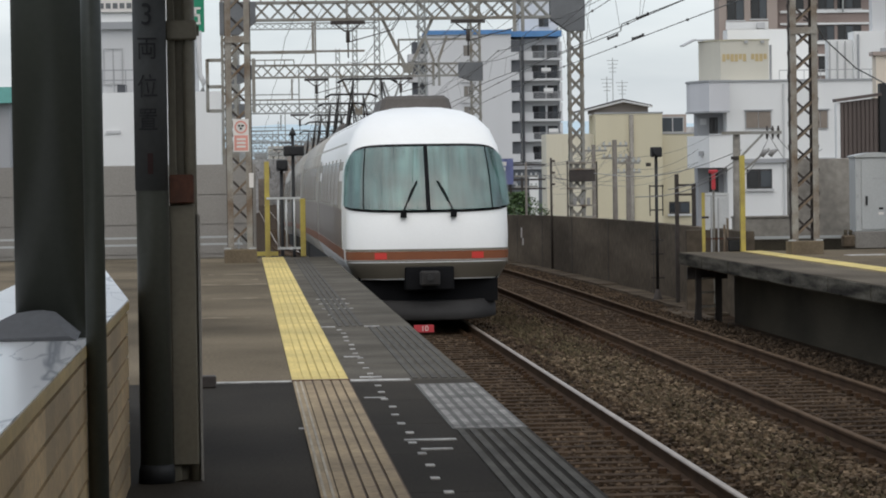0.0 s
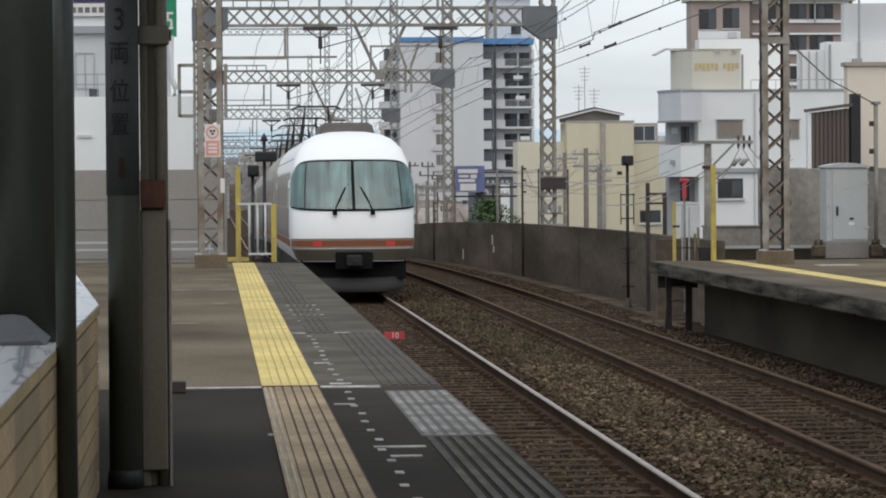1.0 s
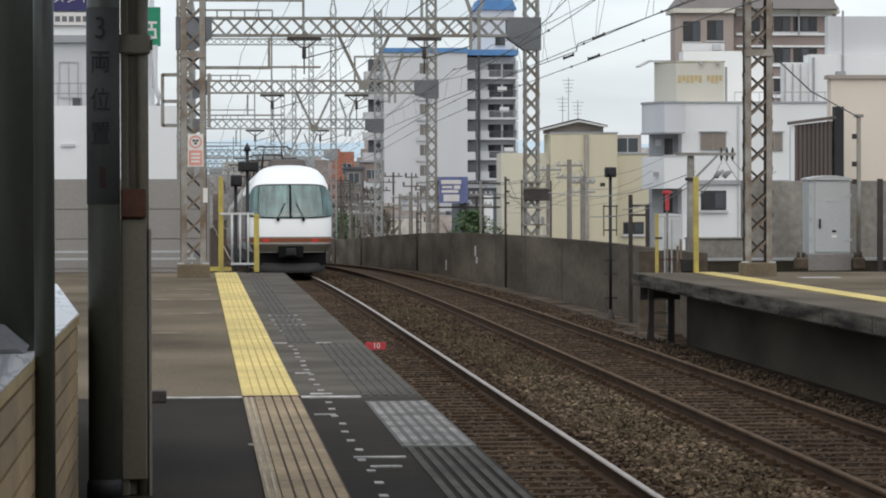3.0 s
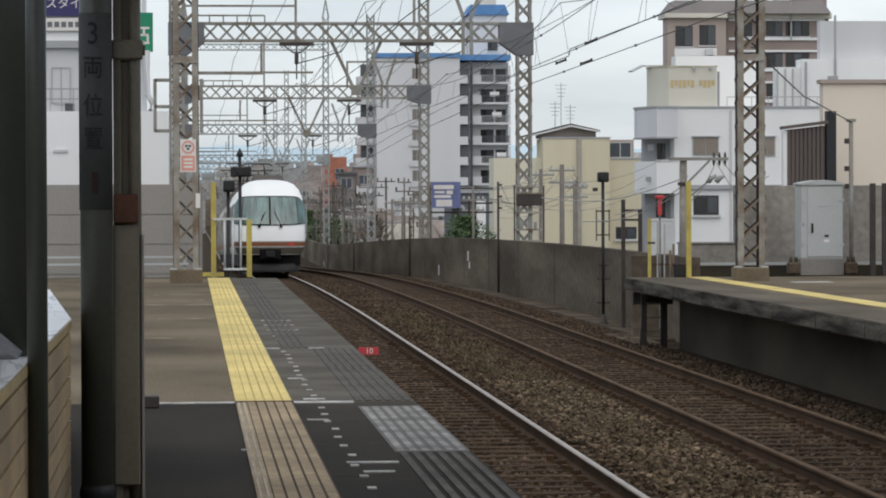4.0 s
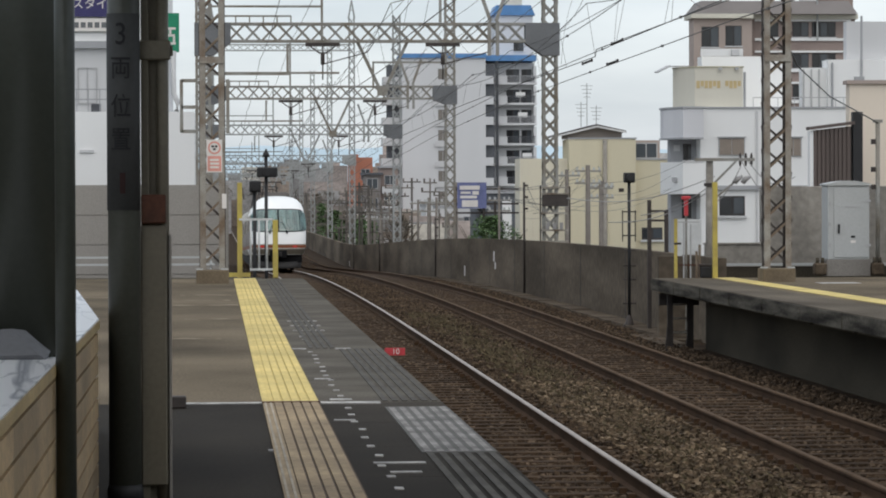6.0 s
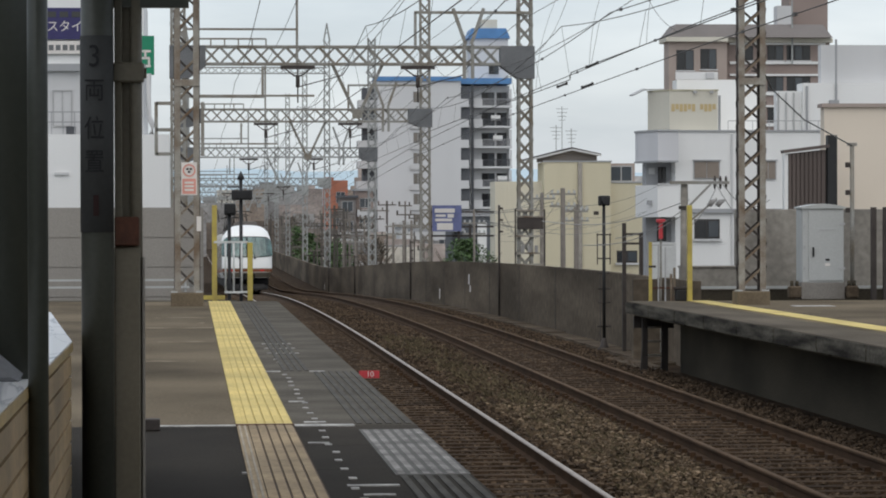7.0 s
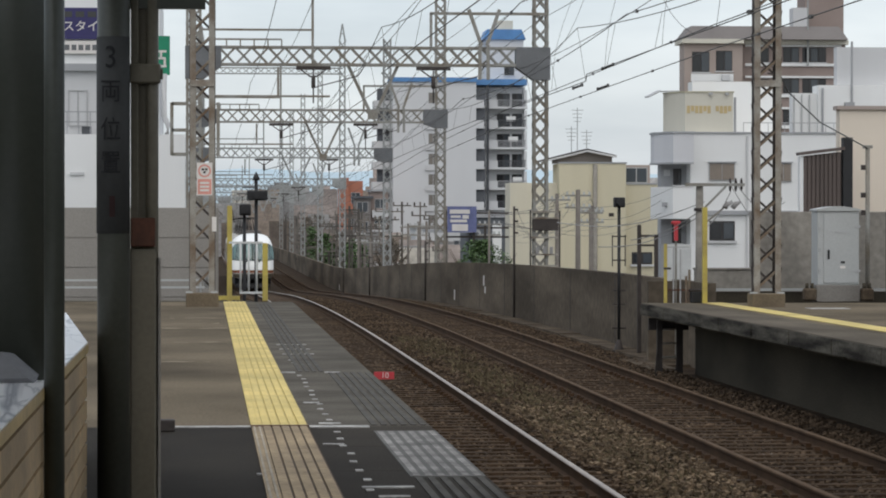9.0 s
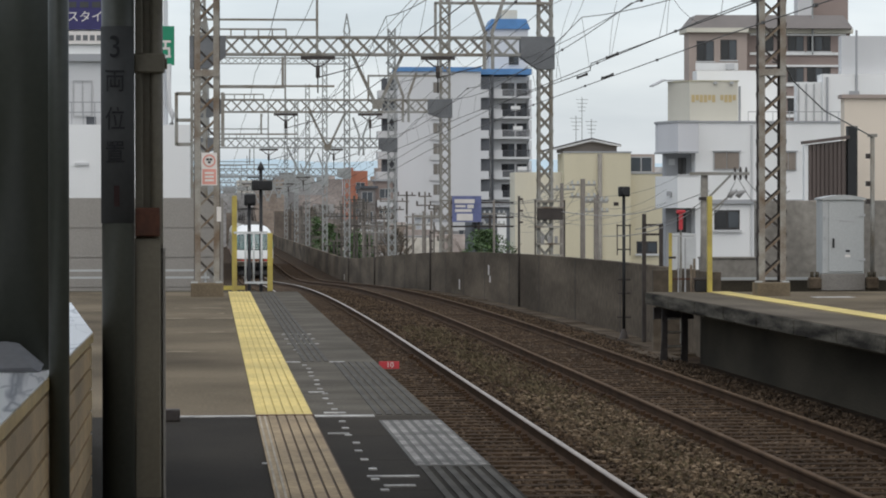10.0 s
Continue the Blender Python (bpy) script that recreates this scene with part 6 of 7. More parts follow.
for gi, gy in enumerate(GANTRIES[:6]):
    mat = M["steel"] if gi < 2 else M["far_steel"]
    g = thing("overhead_bracket", "steel hangers, insulators and arms under the gantry beam", "bracket", (0, gy, rail_z(gy)), "overhead brackets")
    for sx in (-1, 1):
        bm = bmesh.new()
        bar(bm, (4.87 + sx * 0.72, 0, 7.25), (4.87 + sx * 0.06, 0, 5.85), 0.09)
        part("strut", bm, mat, g)
        bm = bmesh.new()
        bar(bm, (8.1 + sx * 0.45, -0.3, 8.9), (8.1 + sx * 0.08, -0.3, 7.85), 0.10)
        part("strut", bm, mat, g)
    box_part("apex_plate", (4.72, 5.02, -0.06, 0.06, 5.7, 5.95), mat, g)
    for x in (7.98, 8.22):
        box_part("hanger", (x - 0.05, x + 0.05, -0.34, -0.24, 6.85, 7.85), mat, g)
    for x in (TRACK_A, TRACK_B):
        box_part("yoke", (x - 0.5, x + 0.5, -0.30, -0.22, 7.12, 7.22), M["dark_iron"], g, "dark hanger yoke")
        bm = bmesh.new()
        tube(bm, [(x, -0.26, 7.12), (x, -0.26, 6.95), (x, -0.26, 6.93), (x, -0.26, 6.6), (x, -0.26, 6.58), (x, -0.26, 6.15)], [0.02, 0.02, 0.06, 0.06, 0.02, 0.02], 8)
        part("insulator", bm, M["dark_iron"], g, "dark string insulator")
        bm = bmesh.new()
        bar(bm, (x, -0.26, 6.6), (x + 1.3, -0.26, 6.95), 0.03)
        bar(bm, (x + 1.3, -0.26, 6.95), (x + 1.5, -0.26, 7.25), 0.03)
        part("arm", bm, M["dark_iron"], g)
    for x in (TRACK_A, TRACK_B):
        bm = bmesh.new()
        for sx in (-1, 1):
            bar(bm, (x + sx * 0.36, -0.26, 7.12), (x + sx * 0.10, -0.26, 6.93), 0.04)
        bar(bm, (x - 0.12, -0.26, 6.93), (x + 0.12, -0.26, 6.93), 0.045)
        part("yoke_frame", bm, M["dark_iron"], g)
    if gi < 2:
        for a, b in (((6.52, -0.25, 8.78), (9.85, -0.25, 8.78)), ((6.55, -0.25, 7.82), (6.55, -0.25, 8.78))):
            bm = bmesh.new()
            bar(bm, a, b, 0.08)
            part("upper_frame", bm, mat, g, "upper steel frame over the beam")
    for z, x1 in ((8.28, 3.1), (6.35, 3.6)):
        bm = bmesh.new()
        bar(bm, (-0.1, -0.25, z), (x1, -0.25, z), 0.06)
        part("pipe", bm, mat, g)
    for x, z0, z1 in ((3.1, 7.3, 9.6), (2.1, 6.35, 7.2)):
        bm = bmesh.new()
        bar(bm, (x, -0.25, z0), (x, -0.25, z1), 0.07)
        part("drop_pipe", bm, mat, g)
    bm = bmesh.new()
    bar(bm, (0.2, -0.25, 8.0), (2.2, -0.25, 8.0), 0.05)
    for x in (0.2, 0.6, 1.0, 1.4, 1.8, 2.2):
        bar(bm, (x, -0.25, 7.8), (x, -0.25, 8.0), 0.04)
    part("guard_rail", bm, mat, g)


# a tall portal far down the line: a second beam high between its towers, spikes on top
t = thing("high_beam", "light steel lattice beam high between two towers", "gantry beam", (0, 226.0, 12.2), "gantry beams")
for z in (0.0, 0.42):
    bm = bmesh.new()
    bar(bm, (-0.3, -0.1, z), (9.8, -0.1, z), 0.09)
    part("chord", bm, M["far_steel"], t)
lattice(t, (-0.1, -0.1, 0.0), (9.6, -0.1, 0.0), (0, 0, 0.42), 18, M["far_steel"], 0.05, True)
for x in (-0.35, 9.76):
    t = thing("tower_spike", "pointed steel cap on a far tower", "spike", (x, 226.0, 14.6), "tower spikes")
    bm = bmesh.new()
    for sx, sy in ((-1, -1), (1, -1), (1, 1), (-1, 1)):
        bar(bm, (sx * 0.22, sy * 0.22, -0.1), (0, 0, 1.2), 0.07)
    bar(bm, (-0.12, 0, 0.5), (0.12, 0, 0.5), 0.05)
    part("cap", bm, M["far_steel"], t)


# switch boxes and guard frames on the first gantry's tower by the parapet
t = thing("tower_switch_box", "dark brown switch box and guard frame on the tower foot", "switch box", (9.78, 91.7, 0.0))
box_part("box", (-0.26, 0.50, -0.05, 0.055, 1.28, 1.62), M["dark_iron"], t, "dark switch box", 0.01)
box_part("box_lid", (-0.28, 0.52, -0.07, 0.055, 1.621, 1.66), M["rusty"], t)
for z in (1.80, 1.05, 0.55, 0.22):
    box_part("rail", (-0.34, 0.56, -0.03, 0.055, z, z + 0.05), M["rusty"], t)
for x in (-0.34, 0.52):
    box_part("upright", (x, x + 0.04, -0.075, -0.031, 0.1, 1.86), M["dark_iron"], t)
for x in (-0.15, 0.05, 0.25):
    box_part("insulator", (x, x + 0.09, -0.06, 0.02, 0.601, 0.80), M["insulator"], t)


# ---- poles, fence and shrub beyond the parapet ----
for k, (a, c) in enumerate((((15.0, 129.8, 2.85), (9.9, 110.0, 1.9)), ((15.8, 129.8, 2.85), (17.6, 139.8, 2.2)), ((15.0, 129.8, 2.35), (12.6, 165.0, 2.3)), ((17.2, 139.8, 2.2), (23.0, 149.7, 3.6)),
                            ((14.3, 128.0, 2.6), (19.0, 179.9, 2.8)), ((15.8, 129.8, 2.35), (22.4, 179.8, 2.2)), ((9.9, 110.0, 1.7), (15.4, 129.8, 1.5)), ((17.2, 139.8, 1.7), (21.6, 148.7, 2.6)))):
    wire([tuple(a[j] + (c[j] - a[j]) * f - (0.35 * math.sin(math.pi * f) if j == 2 else 0) for j in range(3)) for f in [i / 12 for i in range(13)]], 0.010,
         "thin dark service cable between the poles", "service_cable", "service cables")
tail = random.Random(5)
heads = [(15.4, 129.9, 2.7), (14.3, 127.9, 2.5), (17.2, 139.9, 2.1), (12.6, 164.9, 2.3), (9.95, 110.0, 1.85), (9.4, 95.2, 1.9)]
for k in range(16):
    a, b = tail.choice(heads), tail.choice([(17.6 + 0.5 * j, 179.6, 0.4 + 0.28 * j) for j in range(10)] + [(21.6, 148.6, 2.0), (21.6, 148.7, 3.1), (13.5, 150.0, 1.6)])
    d, z = tail.uniform(0.2, 0.7), tail.uniform(-0.5, 0.1)
    wire([tuple(a[j] + (b[j] - a[j]) * f + ((z * (1 - f) - d * math.sin(math.pi * f)) if j == 2 else 0) for j in range(3)) for f in [i / 10 for i in range(11)]], 0.008,
         "thin dark service cable between pole and house", "service_cable", "service cables")


def side_pole(x, y, z0, z1, r, arm):
    t = thing("utility_pole", "grey concrete utility pole with short crossarms", "utility pole", (x, y, z0), "poles beyond the parapet")
    bm = bmesh.new()
    tube(bm, [(0, 0, 0), (0, 0, z1 - z0)], [r, r * 0.75], 10)
    part("pole", bm, M["far_pole"], t)
    for k in range(arm):
        z = z1 - z0 - 0.25 - 0.5 * k
        box_part("crossarm", (-0.55, 0.55, -0.05, 0.05, z - 0.04, z + 0.04), M["steel"], t)
        for dx in (-0.45, -0.2, 0.25, 0.48):
            box_part("insulator", (dx - 0.04, dx + 0.04, -0.05, 0.05, z + 0.041, z + 0.16), M["cabinet"], t)
    return t


for x, y, z1, r, arm in ((15.4, 130.0, 2.9, 0.13, 2), (14.3, 128.0, 2.7, 0.10, 1), (17.2, 140.0, 2.3, 0.12, 2), (9.9, 110.0, 1.95, 0.05, 0), (12.6, 165.0, 2.4, 0.11, 1),
                         (10.5, 150.0, 1.6, 0.08, 1), (11.6, 172.0, 1.6, 0.09, 2), (9.9, 190.0, 0.6, 0.08, 1), (13.6, 212.0, 1.5, 0.1, 2), (11.2, 232.0, 0.9, 0.1, 2), (14.5, 258.0, 2.0, 0.1, 2),
                         (12.2, 285.0, 0.8, 0.1, 2), (16.5, 300.0, 2.2, 0.12, 2), (11.6, 330.0, 0.6, 0.1, 2), (13.5, 150.0, 1.7, 0.09, 2), (16.4, 134.0, 2.2, 0.07, 1)):
    side_pole(x, y, GROUND + 0.05, z1, r, arm)
for y, z1 in ((95.2, 2.0), (134.0, 0.75), (180.0, -0.35), (214.0, -1.0)):
    t = thing("parapet_post", "thin dark post standing at the parapet", "post", (9.33, y, rail_z(y) - 0.3), "parapet posts")
    bm = bmesh.new()
    tube(bm, [(0, 0, 0), (0, 0, z1 - rail_z(y) + 0.3)], 0.035, 8)
    part("pole", bm, M["dark_iron"], t)
    for k in range(3):
        z = z1 - rail_z(y) + 0.2 - 0.35 * k
        box_part("peg", (-0.02, 0.12, -0.03, 0.03, z - 0.03, z + 0.03), M["dark_iron"], t)


def shrub(x, y, z0, w, h, n, seed, name="shrub", label="leafy green shrub above the parapet", leaf=1.0):
    t = thing(name, label, "shrub", (x, y, z0))
    r = random.Random(seed)
    bm = bmesh.new()
    for k in range(7):
        a = k * 0.9
        tube(bm, [(0.05 * math.cos(a), 0.05 * math.sin(a), 0), (w * 0.25 * math.cos(a), w * 0.2 * math.sin(a), h * 0.5), (w * 0.42 * math.cos(a), w * 0.3 * math.sin(a), h * (0.75 + 0.2 * r.random()))], [0.05, 0.03, 0.008], 5)
    part("stem", bm, M["bark"], t)
    verts, faces = [], []
    for k in range(n):
        a, u = r.uniform(0, 6.283), r.random() ** 0.5
        zz = h * (0.12 + 0.88 * r.random())
        lim = w * 0.5 * (1.05 - 0.75 * (zz / h) ** 2) * (0.75 + 0.35 * math.sin(3 * a + zz * 4))
        c = Vector((lim * u * math.cos(a), lim * u * math.sin(a), zz))
        e = Euler((r.uniform(-1, 1), r.uniform(-1, 1), r.uniform(0, 6.28))).to_matrix()
        s = r.uniform(0.06, 0.13) * leaf
        i = len(verts)
        for p in ((-s * 0.4, 0, 0), (0, -s, 0.02), (s * 0.4, 0, 0), (0, s, 0.02)):
            verts.append(tuple(c + e @ Vector(p)))
        faces.append((i, i + 1, i + 2, i + 3))
    me = bpy.data.meshes.new("foliage")
    me.from_pydata(verts, [], faces)
    me.materials.append(M["leaf"])
    ob = new("foliage", me)
    ob.parent = t
    tagged(ob, kind="stuff")


shrub(11.9, 136.0, -2.0, 3.7, 2.75, 2600, 3)
for k, (x, y, w, h) in enumerate(((10.9, 240.0, 2.0, 6.7), (11.6, 252.0, 2.4, 6.9), (10.9, 275.0, 2.2, 6.5), (11.4, 300.0, 3.0, 7.2), (11.2, 330.0, 3.2, 7.4), (12.0, 360.0, 4.0, 7.8), (13.0, 262.0, 2.4, 6.4))):
    shrub(x, y, GROUND, w, h, 900, 11 + k, "roadside_tree", "small dark green tree beyond the parapet", 2.2)

def bare_tree(x, y, h, w, seed):
    """A leafless tree: a trunk, limbs, and a haze of fine twigs."""
    t = thing("bare_tree", "grey-brown leafless tree far down the line", "tree", (x, y, GROUND), "far trees")
    r = random.Random(seed)
    bm = bmesh.new()
    tube(bm, [(0, 0, 0), (0.1, 0, h * 0.35), (0, 0, h * 0.6)], [0.28, 0.2, 0.12], 6)
    for k in range(7):
        a = k * 0.9 + r.random()
        tube(bm, [(0.05, 0, h * (0.3 + 0.03 * k)), (w * 0.25 * math.cos(a), w * 0.25 * math.sin(a), h * (0.55 + 0.04 * k)), (w * 0.45 * math.cos(a), w * 0.4 * math.sin(a), h * (0.7 + 0.04 * k))], [0.12, 0.07, 0.02], 5)
    part("trunk", bm, M["bark"], t)
    verts, faces = [], []
    for k in range(1100):
        a, u, q = r.uniform(0, 6.283), r.random() ** 0.6, r.random()
        zz = h * (0.35 + 0.65 * q)
        lim = w * 0.5 * math.sin(math.pi * (0.22 + 0.74 * q)) * (0.8 + 0.3 * math.sin(3 * a + 5 * q))
        c = Vector((lim * u * math.cos(a), lim * u * math.sin(a), zz))
        d = Vector((math.cos(a) * 0.6 + r.uniform(-0.4, 0.4), math.sin(a) * 0.6 + r.uniform(-0.4, 0.4), r.uniform(0.1, 0.9))) * r.uniform(0.35, 0.9)
        s = Vector((r.uniform(-1, 1), 0.2, r.uniform(-0.5, 0.5))).normalized() * 0.045
        i = len(verts)
        verts += [tuple(c - s), tuple(c + s), tuple(c + d)]
        faces.append((i, i + 1, i + 2))
    me = bpy.data.meshes.new("crown")
    me.from_pydata(verts, [], faces)
    me.materials.append(M["twig"])
    ob = new("crown", me)
    ob.parent = t
    tagged(ob, kind="stuff")


for k, (x, y, h, w) in enumerate(((-4.5, 330.0, 9.5, 7), (-3.4, 372.0, 9.0, 6), (-6.0, 410.0, 12.0, 8), (-3.0, 452.0, 9.5, 7), (-1.5, 620.0, 13.5, 11), (6.0, 640.0, 14.0, 12), (13.5, 650.0, 12.5, 11),
                                  (12.4, 395.0, 8.0, 5), (14.0, 440.0, 9.0, 6), (16.5, 470.0, 9.5, 7), (12.6, 300.0, 7.2, 4), (13.6, 232.0, 6.9, 3.6))):
    bare_tree(x, y, h, w, 40 + k)

rng = random.Random(21)
bm = bmesh.new()
for k in range(130):
    y = rng.uniform(200, 430)
    x = rng.choice((rng.uniform(9.9, 17.0), rng.uniform(10.2, 13.0), rng.uniform(-3.5, -1.2)))
    top = rng.uniform(-1.5, 3.2)
    w = rng.uniform(0.04, 0.11)
    box(bm, x - w, x + w, y, y + 2 * w, GROUND, top)
    for j in range(rng.randint(0, 3)):
        z = top - 0.3 - 0.6 * j
        a = rng.uniform(0.3, 1.1)
        box(bm, x - a, x + a, y - 0.05, y, z - 0.05, z + 0.04)
        box(bm, x - a, x - a + 0.12, y - 0.05, y, z + 0.041, z + 0.28)
        box(bm, x + a * 0.5, x + a * 0.5 + 0.1, y - 0.05, y, z + 0.041, z + 0.24)
tagged(part("far_poles", bm, M["far_pole"]), "crowd of small poles and crossarms along the far line", "poles", kind="stuff")

# boards and small buildings beyond the parapet
t = thing("blue_billboard", "blue and white advertising board on a frame", "billboard", (11.0, 138.0, 0.0))
box_part("board", (-0.42, 0.86, -0.05, 0.05, 1.10, 2.24), M["poster"], t, "faded blue board with pale panels")
for z0, z1, x0, x1 in ((1.92, 2.10, -0.32, 0.56), (1.74, 1.84, -0.28, 0.16), (1.70, 1.86, 0.24, 0.52), (1.54, 1.66, -0.30, 0.44), (1.16, 1.46, -0.22, 0.48)):
    box_part("panel", (x0, x1, -0.06, -0.0501, z0, z1), M["sign_white"], t)
for x in (-0.5, 0.75, 1.25):
    box_part("post", (x - 0.05, x + 0.05, 0.051, 0.15, GROUND, 2.1 if x < 1 else 1.4), M["dark_iron"], t)
for z in (1.95, 1.3, 0.9):
    box_part("rail", (-0.5, 2.3, 0.151, 0.2, z - 0.04, z + 0.04), M["dark_iron"], t)
t = thing("orange_building", "small orange-red rendered building", "building")
y = 420.0
block("wall", t, 17.9, 19.0, y, y + 8, GROUND, 7.6, M["b_orange"])
block("wall", t, 19.0, 20.9, y + 0.4, y + 8, GROUND, 7.2, M["b_orange"])
for k in range(4):
    window(t, 19.4, 20.5, 4.2 - k * 2.9, 5.6 - k * 2.9, y + 0.4, M["pane"])
t = thing("brown_flats", "grey-brown stepped flats with pale balcony bands", "building")
y = 400.0
block("wall", t, 18.9, 20.9, y, y + 6, GROUND, 4.7, M["b_roof2"])
block("wall", t, 20.9, 23.2, y + 1, y + 7, GROUND, 5.6, M["b_brown"])
block("roof", t, 18.6, 21.2, y - 0.4, y + 6, 4.701, 5.0, M["b_dark"], "dark roof edge")
block("roof", t, 20.7, 23.4, y + 0.6, y + 7, 5.601, 5.85, M["b_mid"], "grey roof edge")
for k in range(4):
    z = 3.0 - 2.5 * k
    window(t, 19.2, 20.5, z, z + 1.2, y)
    window(t, 21.5, 22.8, z + 0.5, z + 1.6, y + 1)
    block("balcony", t, 21.1, 23.2, y + 0.2, y + 0.999, z - 0.7, z + 0.2, M["b_pale"], "pale balcony front")
t = thing("grey_flat_block", "low grey block of flats with railings", "building")
y = 330.0
block("wall", t, 22.0, 31.0, y, y + 10, GROUND, 1.0, M["b_pale"])
block("roof", t, 21.8, 31.2, y - 0.2, y + 10, 1.0, 1.3, M["b_mid"])
for k in range(5):
    window(t, 22.6 + 1.7 * k, 23.7 + 1.7 * k, -1.6, -0.3, y)
t = thing("low_annex", "low slate-grey annex between the houses", "building")
y = 210.0
block("wall", t, 17.6, 21.0, y, y + 8, GROUND, 1.9, M["b_slate"])
block("roof", t, 17.4, 21.2, y - 0.2, y + 8, 1.901, 2.3, M["b_mid"])
block("white_bay", t, 19.1, 19.7, y - 0.4, y - 0.001, GROUND, 1.5, M["b_white"])
block("canopy_roof", t, 14.6, 18.0, y - 3, y + 2, 0.9, 1.1, M["b_mid"])

# signs on the building behind the platform
t = thing("navy_shop_sign", "navy shop sign with white characters", "sign", (-4.2, 110.7, 8.45))
box_part("board", (-2.2, 1.2, -0.06, 0.0, -0.55, 0.55), M["navy"], t)
text_on(t, "スタイ", -0.15, -0.075, -0.12, 0.42, M["sign_white"])
for k in range(3):
    box_part("writing_bar", (-0.75 + 0.42 * k, -0.45 + 0.42 * k, -0.07, -0.061, 0.22, 0.42), M["sign_grey"], t)
t = thing("shop_board", "white shop board with a row of grey writing", "sign", (-4.2, 110.7, 7.62))
box_part("board", (-2.2, 1.2, -0.04, 0.0, -0.22, 0.22), M["sign_white"], t)
for k in range(9):
    box_part("writing_bar", (-0.95 + 0.24 * k, -0.78 + 0.24 * k, -0.05, -0.041, -0.10, 0.09), M["knee"], t)
t = thing("green_sign", "green vertical sign with white character", "sign", (-1.55, 110.7, 7.35))
box_part("board", (-0.35, 0.30, -0.08, 0.12, -0.68, 0.68), M["green"], t)
for z0, z1, x0, x1 in ((0.10, 0.18, -0.25, 0.18), (-0.10, 0.12, -0.05, 0.03), (-0.14, -0.06, -0.2, 0.15), (-0.42, -0.34, -0.25, 0.18), (-0.36, -0.12, -0.22, -0.14), (-0.36, -0.12, 0.08, 0.16)):
    box_part("writing_bar", (x0, x1, -0.09, -0.081, z0, z1), M["sign_white"], t)
box_part("bracket", (-0.8, -0.351, -0.03, 0.03, -0.3, -0.2), M["steel"], t)

# aerials on the yellow house
t = thing("roof_aerial", "thin television aerial on the house roof", "aerial", (21.4, 184.0, 5.7))
for x, h in ((0, 1.5), (0.35, 2.6), (0.9, 1.3)):
    bm = bmesh.new()
    bar(bm, (x, 0, -0.6), (x, 0, h), 0.04)
    for k in range(4):
        bar(bm, (x - 0.35 + 0.05 * k, 0, h - 0.15 - 0.22 * k), (x + 0.35 - 0.05 * k, 0, h - 0.15 - 0.22 * k), 0.03)
    part("mast", bm, M["far_steel"], t)


# ---- pieces: tactile tiles, sleepers, ballast ----
def tactile_tile(mat, groove):
    """A tile with two thin pale ribs and five broad raised bars over a darker ground."""
    bm = bmesh.new()
    box(bm, 0.0, 0.41, 0.001, 0.399, 0.0, 0.006)
    box(bm, 0.0, 0.078, 0.001, 0.399, 0.0065, 0.009)
    for k in range(5):
        x = 0.084 + k * 0.0655
        box(bm, x, x + 0.052, 0.002, 0.398, 0.0065, 0.013)
    for x in (0.012, 0.050):
        box(bm, x, x + 0.014, 0.001, 0.399, 0.0092, 0.012)
    me = mesh_of("tile", bm, mat)
    me.materials.append(groove)
    me.materials.append(M["strip_grey"] if mat is M["tan"] else mat)
    n = len(me.polygons)
    for i, p in enumerate(me.polygons):
        p.material_index = 1 if i < 6 else 2 if i >= n - 12 else 0
    return me


M["groove_brown"] = material("dark_brown_groove", (0.085, 0.046, 0.02), 0.8)
M["groove_yellow"] = material("deeper_yellow_groove", (0.53, 0.41, 0.14), 0.8)
strip = thing("tactile_strip", "tactile strip of ribbed tiles, bright yellow beyond worn tan", "tactile strip", kind="structure")
tan_tile, yellow_tile = tactile_tile(M["tan"], M["groove_brown"]), tactile_tile(M["yellow"], M["groove_yellow"])
for k in range(171):
    y = -8.8 + 0.4 * k
    if y > P_END - 0.4:
        break
    ob = new("tile", tan_tile if y < JOINT - 0.2 else yellow_tile)
    ob.parent, ob.location = strip, (0.33, y, 0.0)
line_mark("joint_line", 0.325, 0.745, 22.7, 22.79, M["rust_box"], "brown joint across the tactile strip", 0.010)

for tx in (TRACK_A, TRACK_B):
    track = thing("sleepers", "dark stained sleepers bedded in ballast", "sleepers", (tx, 0, 0), kind="structure")
    bm = bmesh.new()
    v = box(bm, -1.15, 1.15, -0.11, 0.11, -0.08, 0.0)
    for i in (4, 5, 6, 7):
        v[i].co.y *= 0.9
    sleeper = mesh_of("sleeper", bm, M["sleeper"])
    bm = bmesh.new()
    for s in (-1, 1):
        for dx in (-0.12, 0.12):
            box(bm, s * 0.7525 + dx - 0.035, s * 0.7525 + dx + 0.035, -0.06, 0.06, 0.0, 0.05)
    clip = mesh_of("rail_clip", bm, M["rail_side"])
    y, r = -11.4, random.Random(int(tx * 10))
    while y < 100:
        ob = new("sleeper", sleeper)
        ob.parent, ob.location, ob.rotation_euler = track, (r.uniform(-0.04, 0.04), y, rail_z(y) - 0.157), (0, 0, r.uniform(-0.02, 0.02))
        if y < 60:
            c = new("rail_clip", clip)
            c.parent, c.location = ob, (0, 0, 0)
        y += 0.60
    bm = bmesh.new()
    while y < 300:
        box(bm, -1.15, 1.15, y - 0.11, y + 0.11, rail_z(y) - 0.25, rail_z(y) - 0.157)
        y += 0.60
    tagged(part("far_sleepers", bm, M["sleeper"], track), kind="stuff")


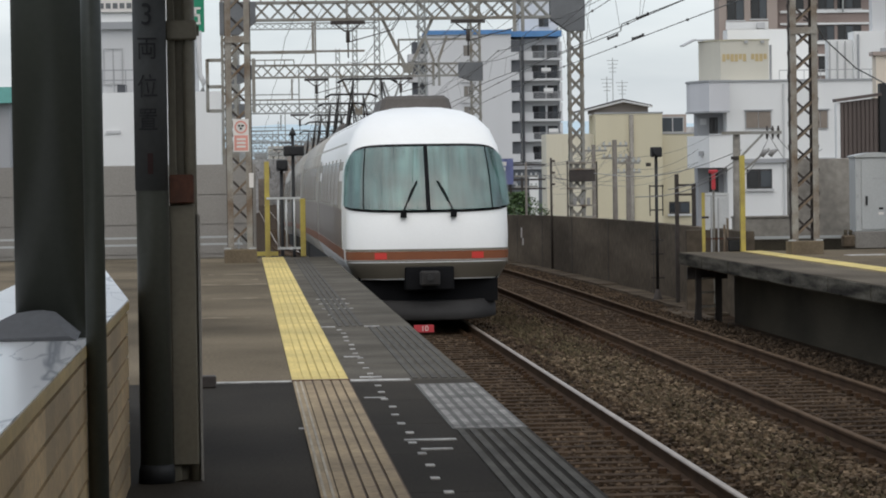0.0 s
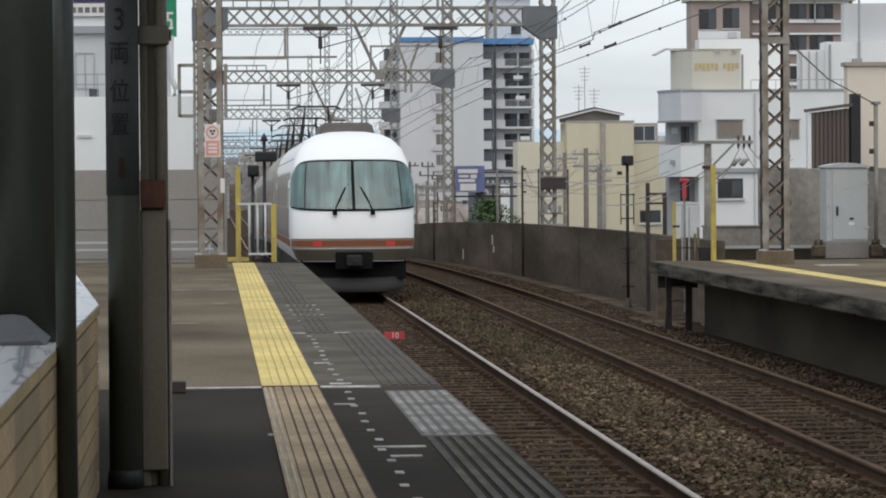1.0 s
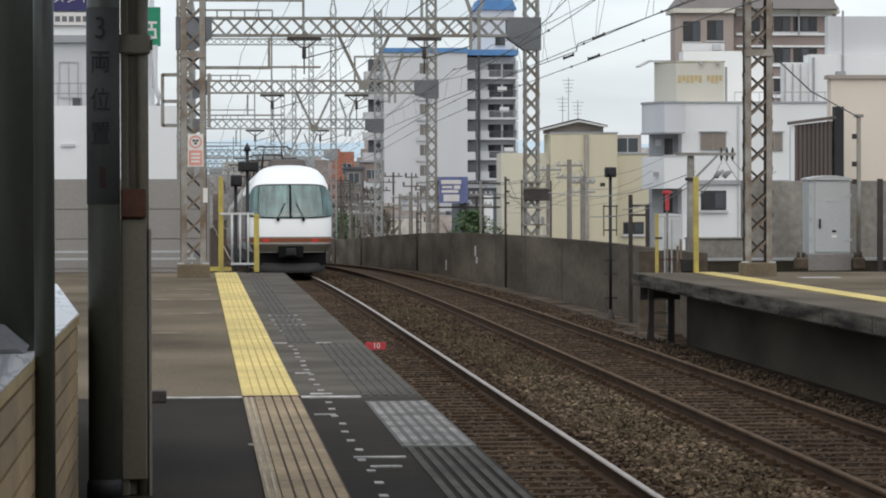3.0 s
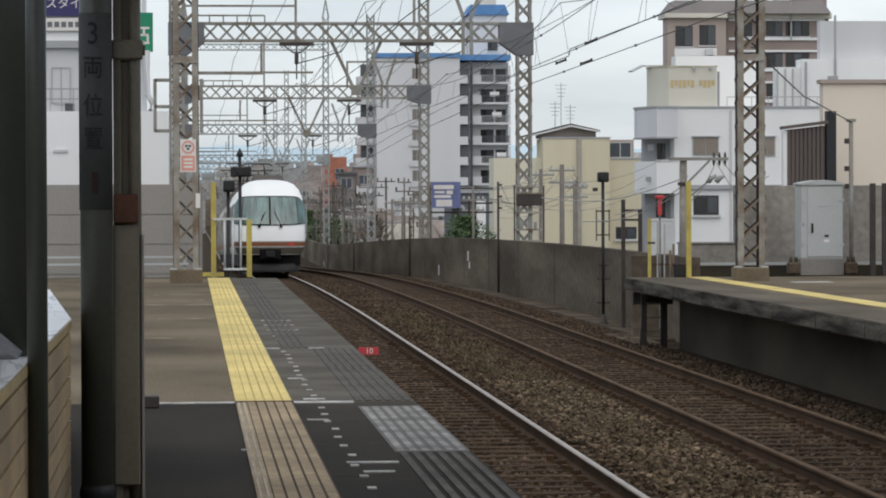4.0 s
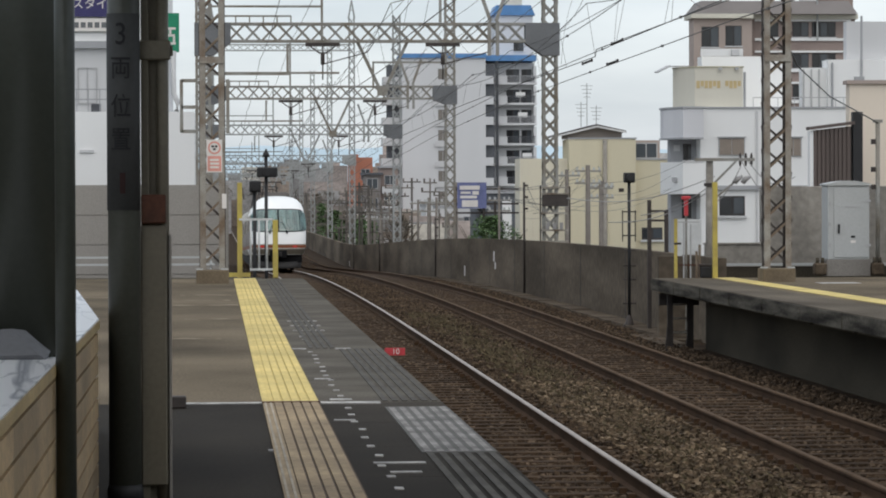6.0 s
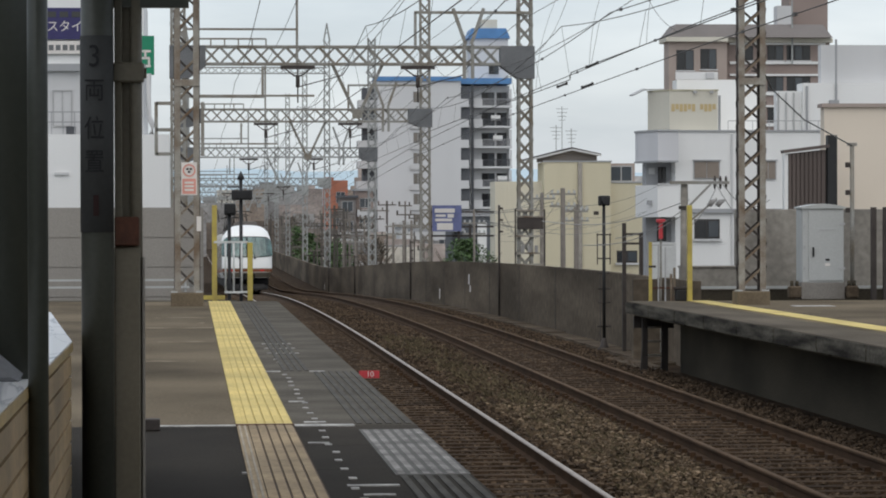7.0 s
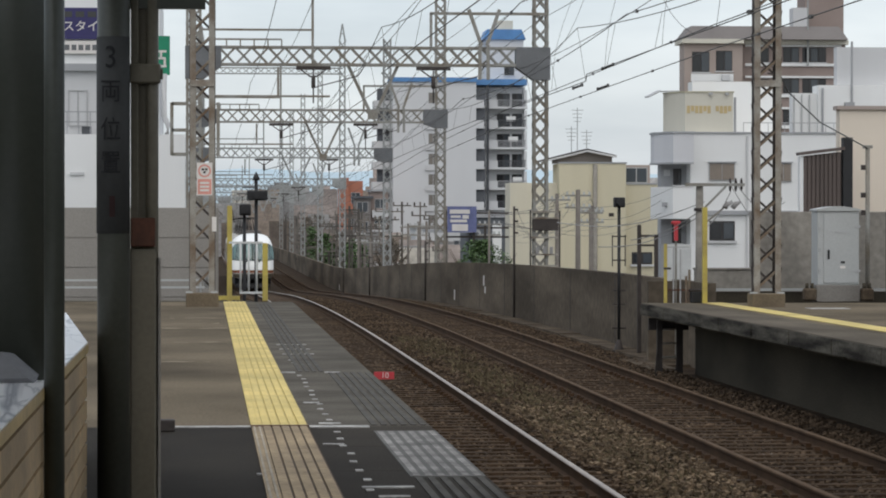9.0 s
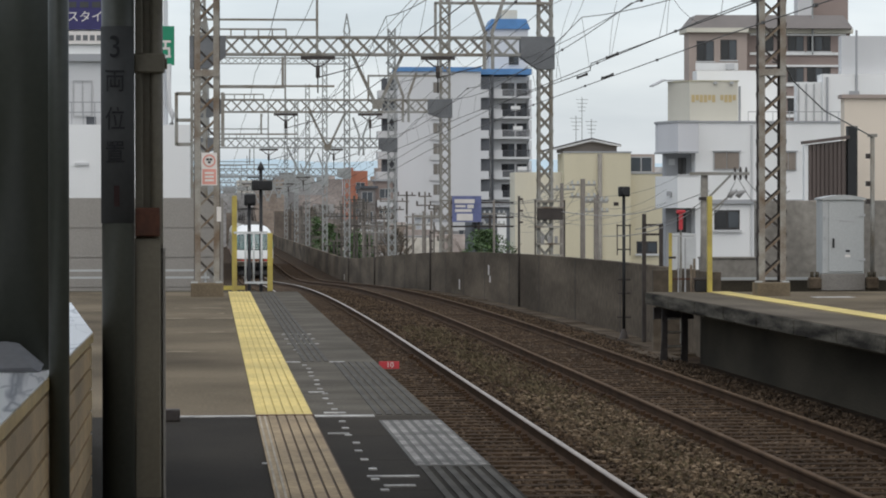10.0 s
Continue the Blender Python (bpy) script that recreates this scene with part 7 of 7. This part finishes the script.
def ballast(n, seed, mat, x0, x1, y0, y1, power, lift=0.0, name="ballast_stones", label="loose brown-grey broken stone ballast between the rails"):
    """Loose broken stone: little crooked blocks, thick on the near stretches."""
    r = np.random.default_rng(seed)
    y = y0 + (y1 - y0) * r.random(n) ** power
    x = x0 + (x1 - x0) * r.random(n)
    size = r.uniform(0.014, 0.032, n)
    level = np.array([rail_z(v) for v in y]) - 0.18 + lift
    mid = (x > TRACK_A + 1.0) & (x < TRACK_B - 1.0)
    level[mid] += 0.05 * r.random(mid.sum())
    keep = np.ones(n, bool)
    for rx in (TRACK_A - 0.7525, TRACK_A + 0.7525, TRACK_B - 0.7525, TRACK_B + 0.7525):
        keep &= np.abs(x - rx) > 0.12
    on_sleeper = (np.abs((y - 12.0 + 0.3) % 0.6 - 0.3) < 0.13) & ((np.abs(x - TRACK_A) < 1.15) | (np.abs(x - TRACK_B) < 1.15))
    keep &= ~(on_sleeper & (r.random(n) < 0.93))
    x, y, size, level = x[keep], y[keep], size[keep], level[keep]
    n = len(x)
    cube = np.array([(i, j, k) for k in (-1, 1) for i, j in ((-1, -1), (1, -1), (1, 1), (-1, 1))], float)
    v = cube[None] * (0.55 + 0.45 * r.random((n, 8, 3)))
    a = r.uniform(0, 2 * np.pi, (n, 1))
    b = r.uniform(-0.6, 0.6, (n, 1))
    vx, vy, vz = v[..., 0], v[..., 1], v[..., 2] * 0.75
    vx, vz = vx * np.cos(b) - vz * np.sin(b), vx * np.sin(b) + vz * np.cos(b)
    vx, vy = vx * np.cos(a) - vy * np.sin(a), vx * np.sin(a) + vy * np.cos(a)
    P = np.stack((vx * size[:, None] + x[:, None], vy * size[:, None] + y[:, None], vz * size[:, None] + (level + size * 0.2)[:, None]), -1).reshape(-1, 3)
    quads = np.array(((3, 2, 1, 0), (4, 5, 6, 7), (0, 1, 5, 4), (1, 2, 6, 5), (2, 3, 7, 6), (3, 0, 4, 7)))
    F = (quads[None] + (np.arange(n) * 8)[:, None, None]).reshape(-1, 4)
    me = bpy.data.meshes.new(name)
    me.from_pydata(P.tolist(), [], F.tolist())
    me.materials.append(mat)
    tagged(new(name, me), label, "ballast", kind="stuff")


ballast(110000, 5, M["stone"], 1.75, 8.65, 13.0, 163.0, 2.4)
ballast(9000, 6, M["stone"], 1.75, 8.65, -10.0, 13.0, 1.0)
ballast(6500, 8, M["pale_stone"], 4.30, 5.55, 13.0, 46.0, 1.5, 0.03, "pale_stones", "pale olive-grey gravel heaped between the tracks")


def weeds(n):
    """Dry weeds straggling along the strip between the tracks."""
    r = np.random.default_rng(21)
    y = 13.0 + 62.0 * r.random(n) ** 1.5
    x = 4.92 + 0.27 * r.standard_normal(n)
    P, F = [], []
    for k in range(n):
        z = rail_z(y[k]) - 0.15
        for _ in range(5):
            a, h, w = r.uniform(0, 2 * math.pi), r.uniform(0.03, 0.085), r.uniform(0.005, 0.011)
            dx, dy = 0.05 * math.cos(a), 0.05 * math.sin(a)
            i = len(P)
            P += [(x[k] - w + dx, y[k] + dy, z), (x[k] + w + dx, y[k] + dy, z), (x[k] + 1.6 * dx + w, y[k] + 1.6 * dy, z + h * 0.7), (x[k] + 2.4 * dx, y[k] + 2.4 * dy, z + h)]
            F += [(i, i + 1, i + 2, i + 3)]
    me = bpy.data.meshes.new("track_weeds")
    me.from_pydata(P, [], F)
    me.materials.append(M["weed"])
    tagged(new("track_weeds", me), "sparse dry weeds among the gravel between the tracks", "weeds", kind="stuff")


weeds(1500)
t = thing("track_marker", "small white marker plate between the rails", "marker plate", (6.62, 36.9, -1.27))
box_part("plate", (-0.09, 0.09, -0.12, 0.12, 0.0, 0.02), M["white_line"], t, "", 0.004)


motions()
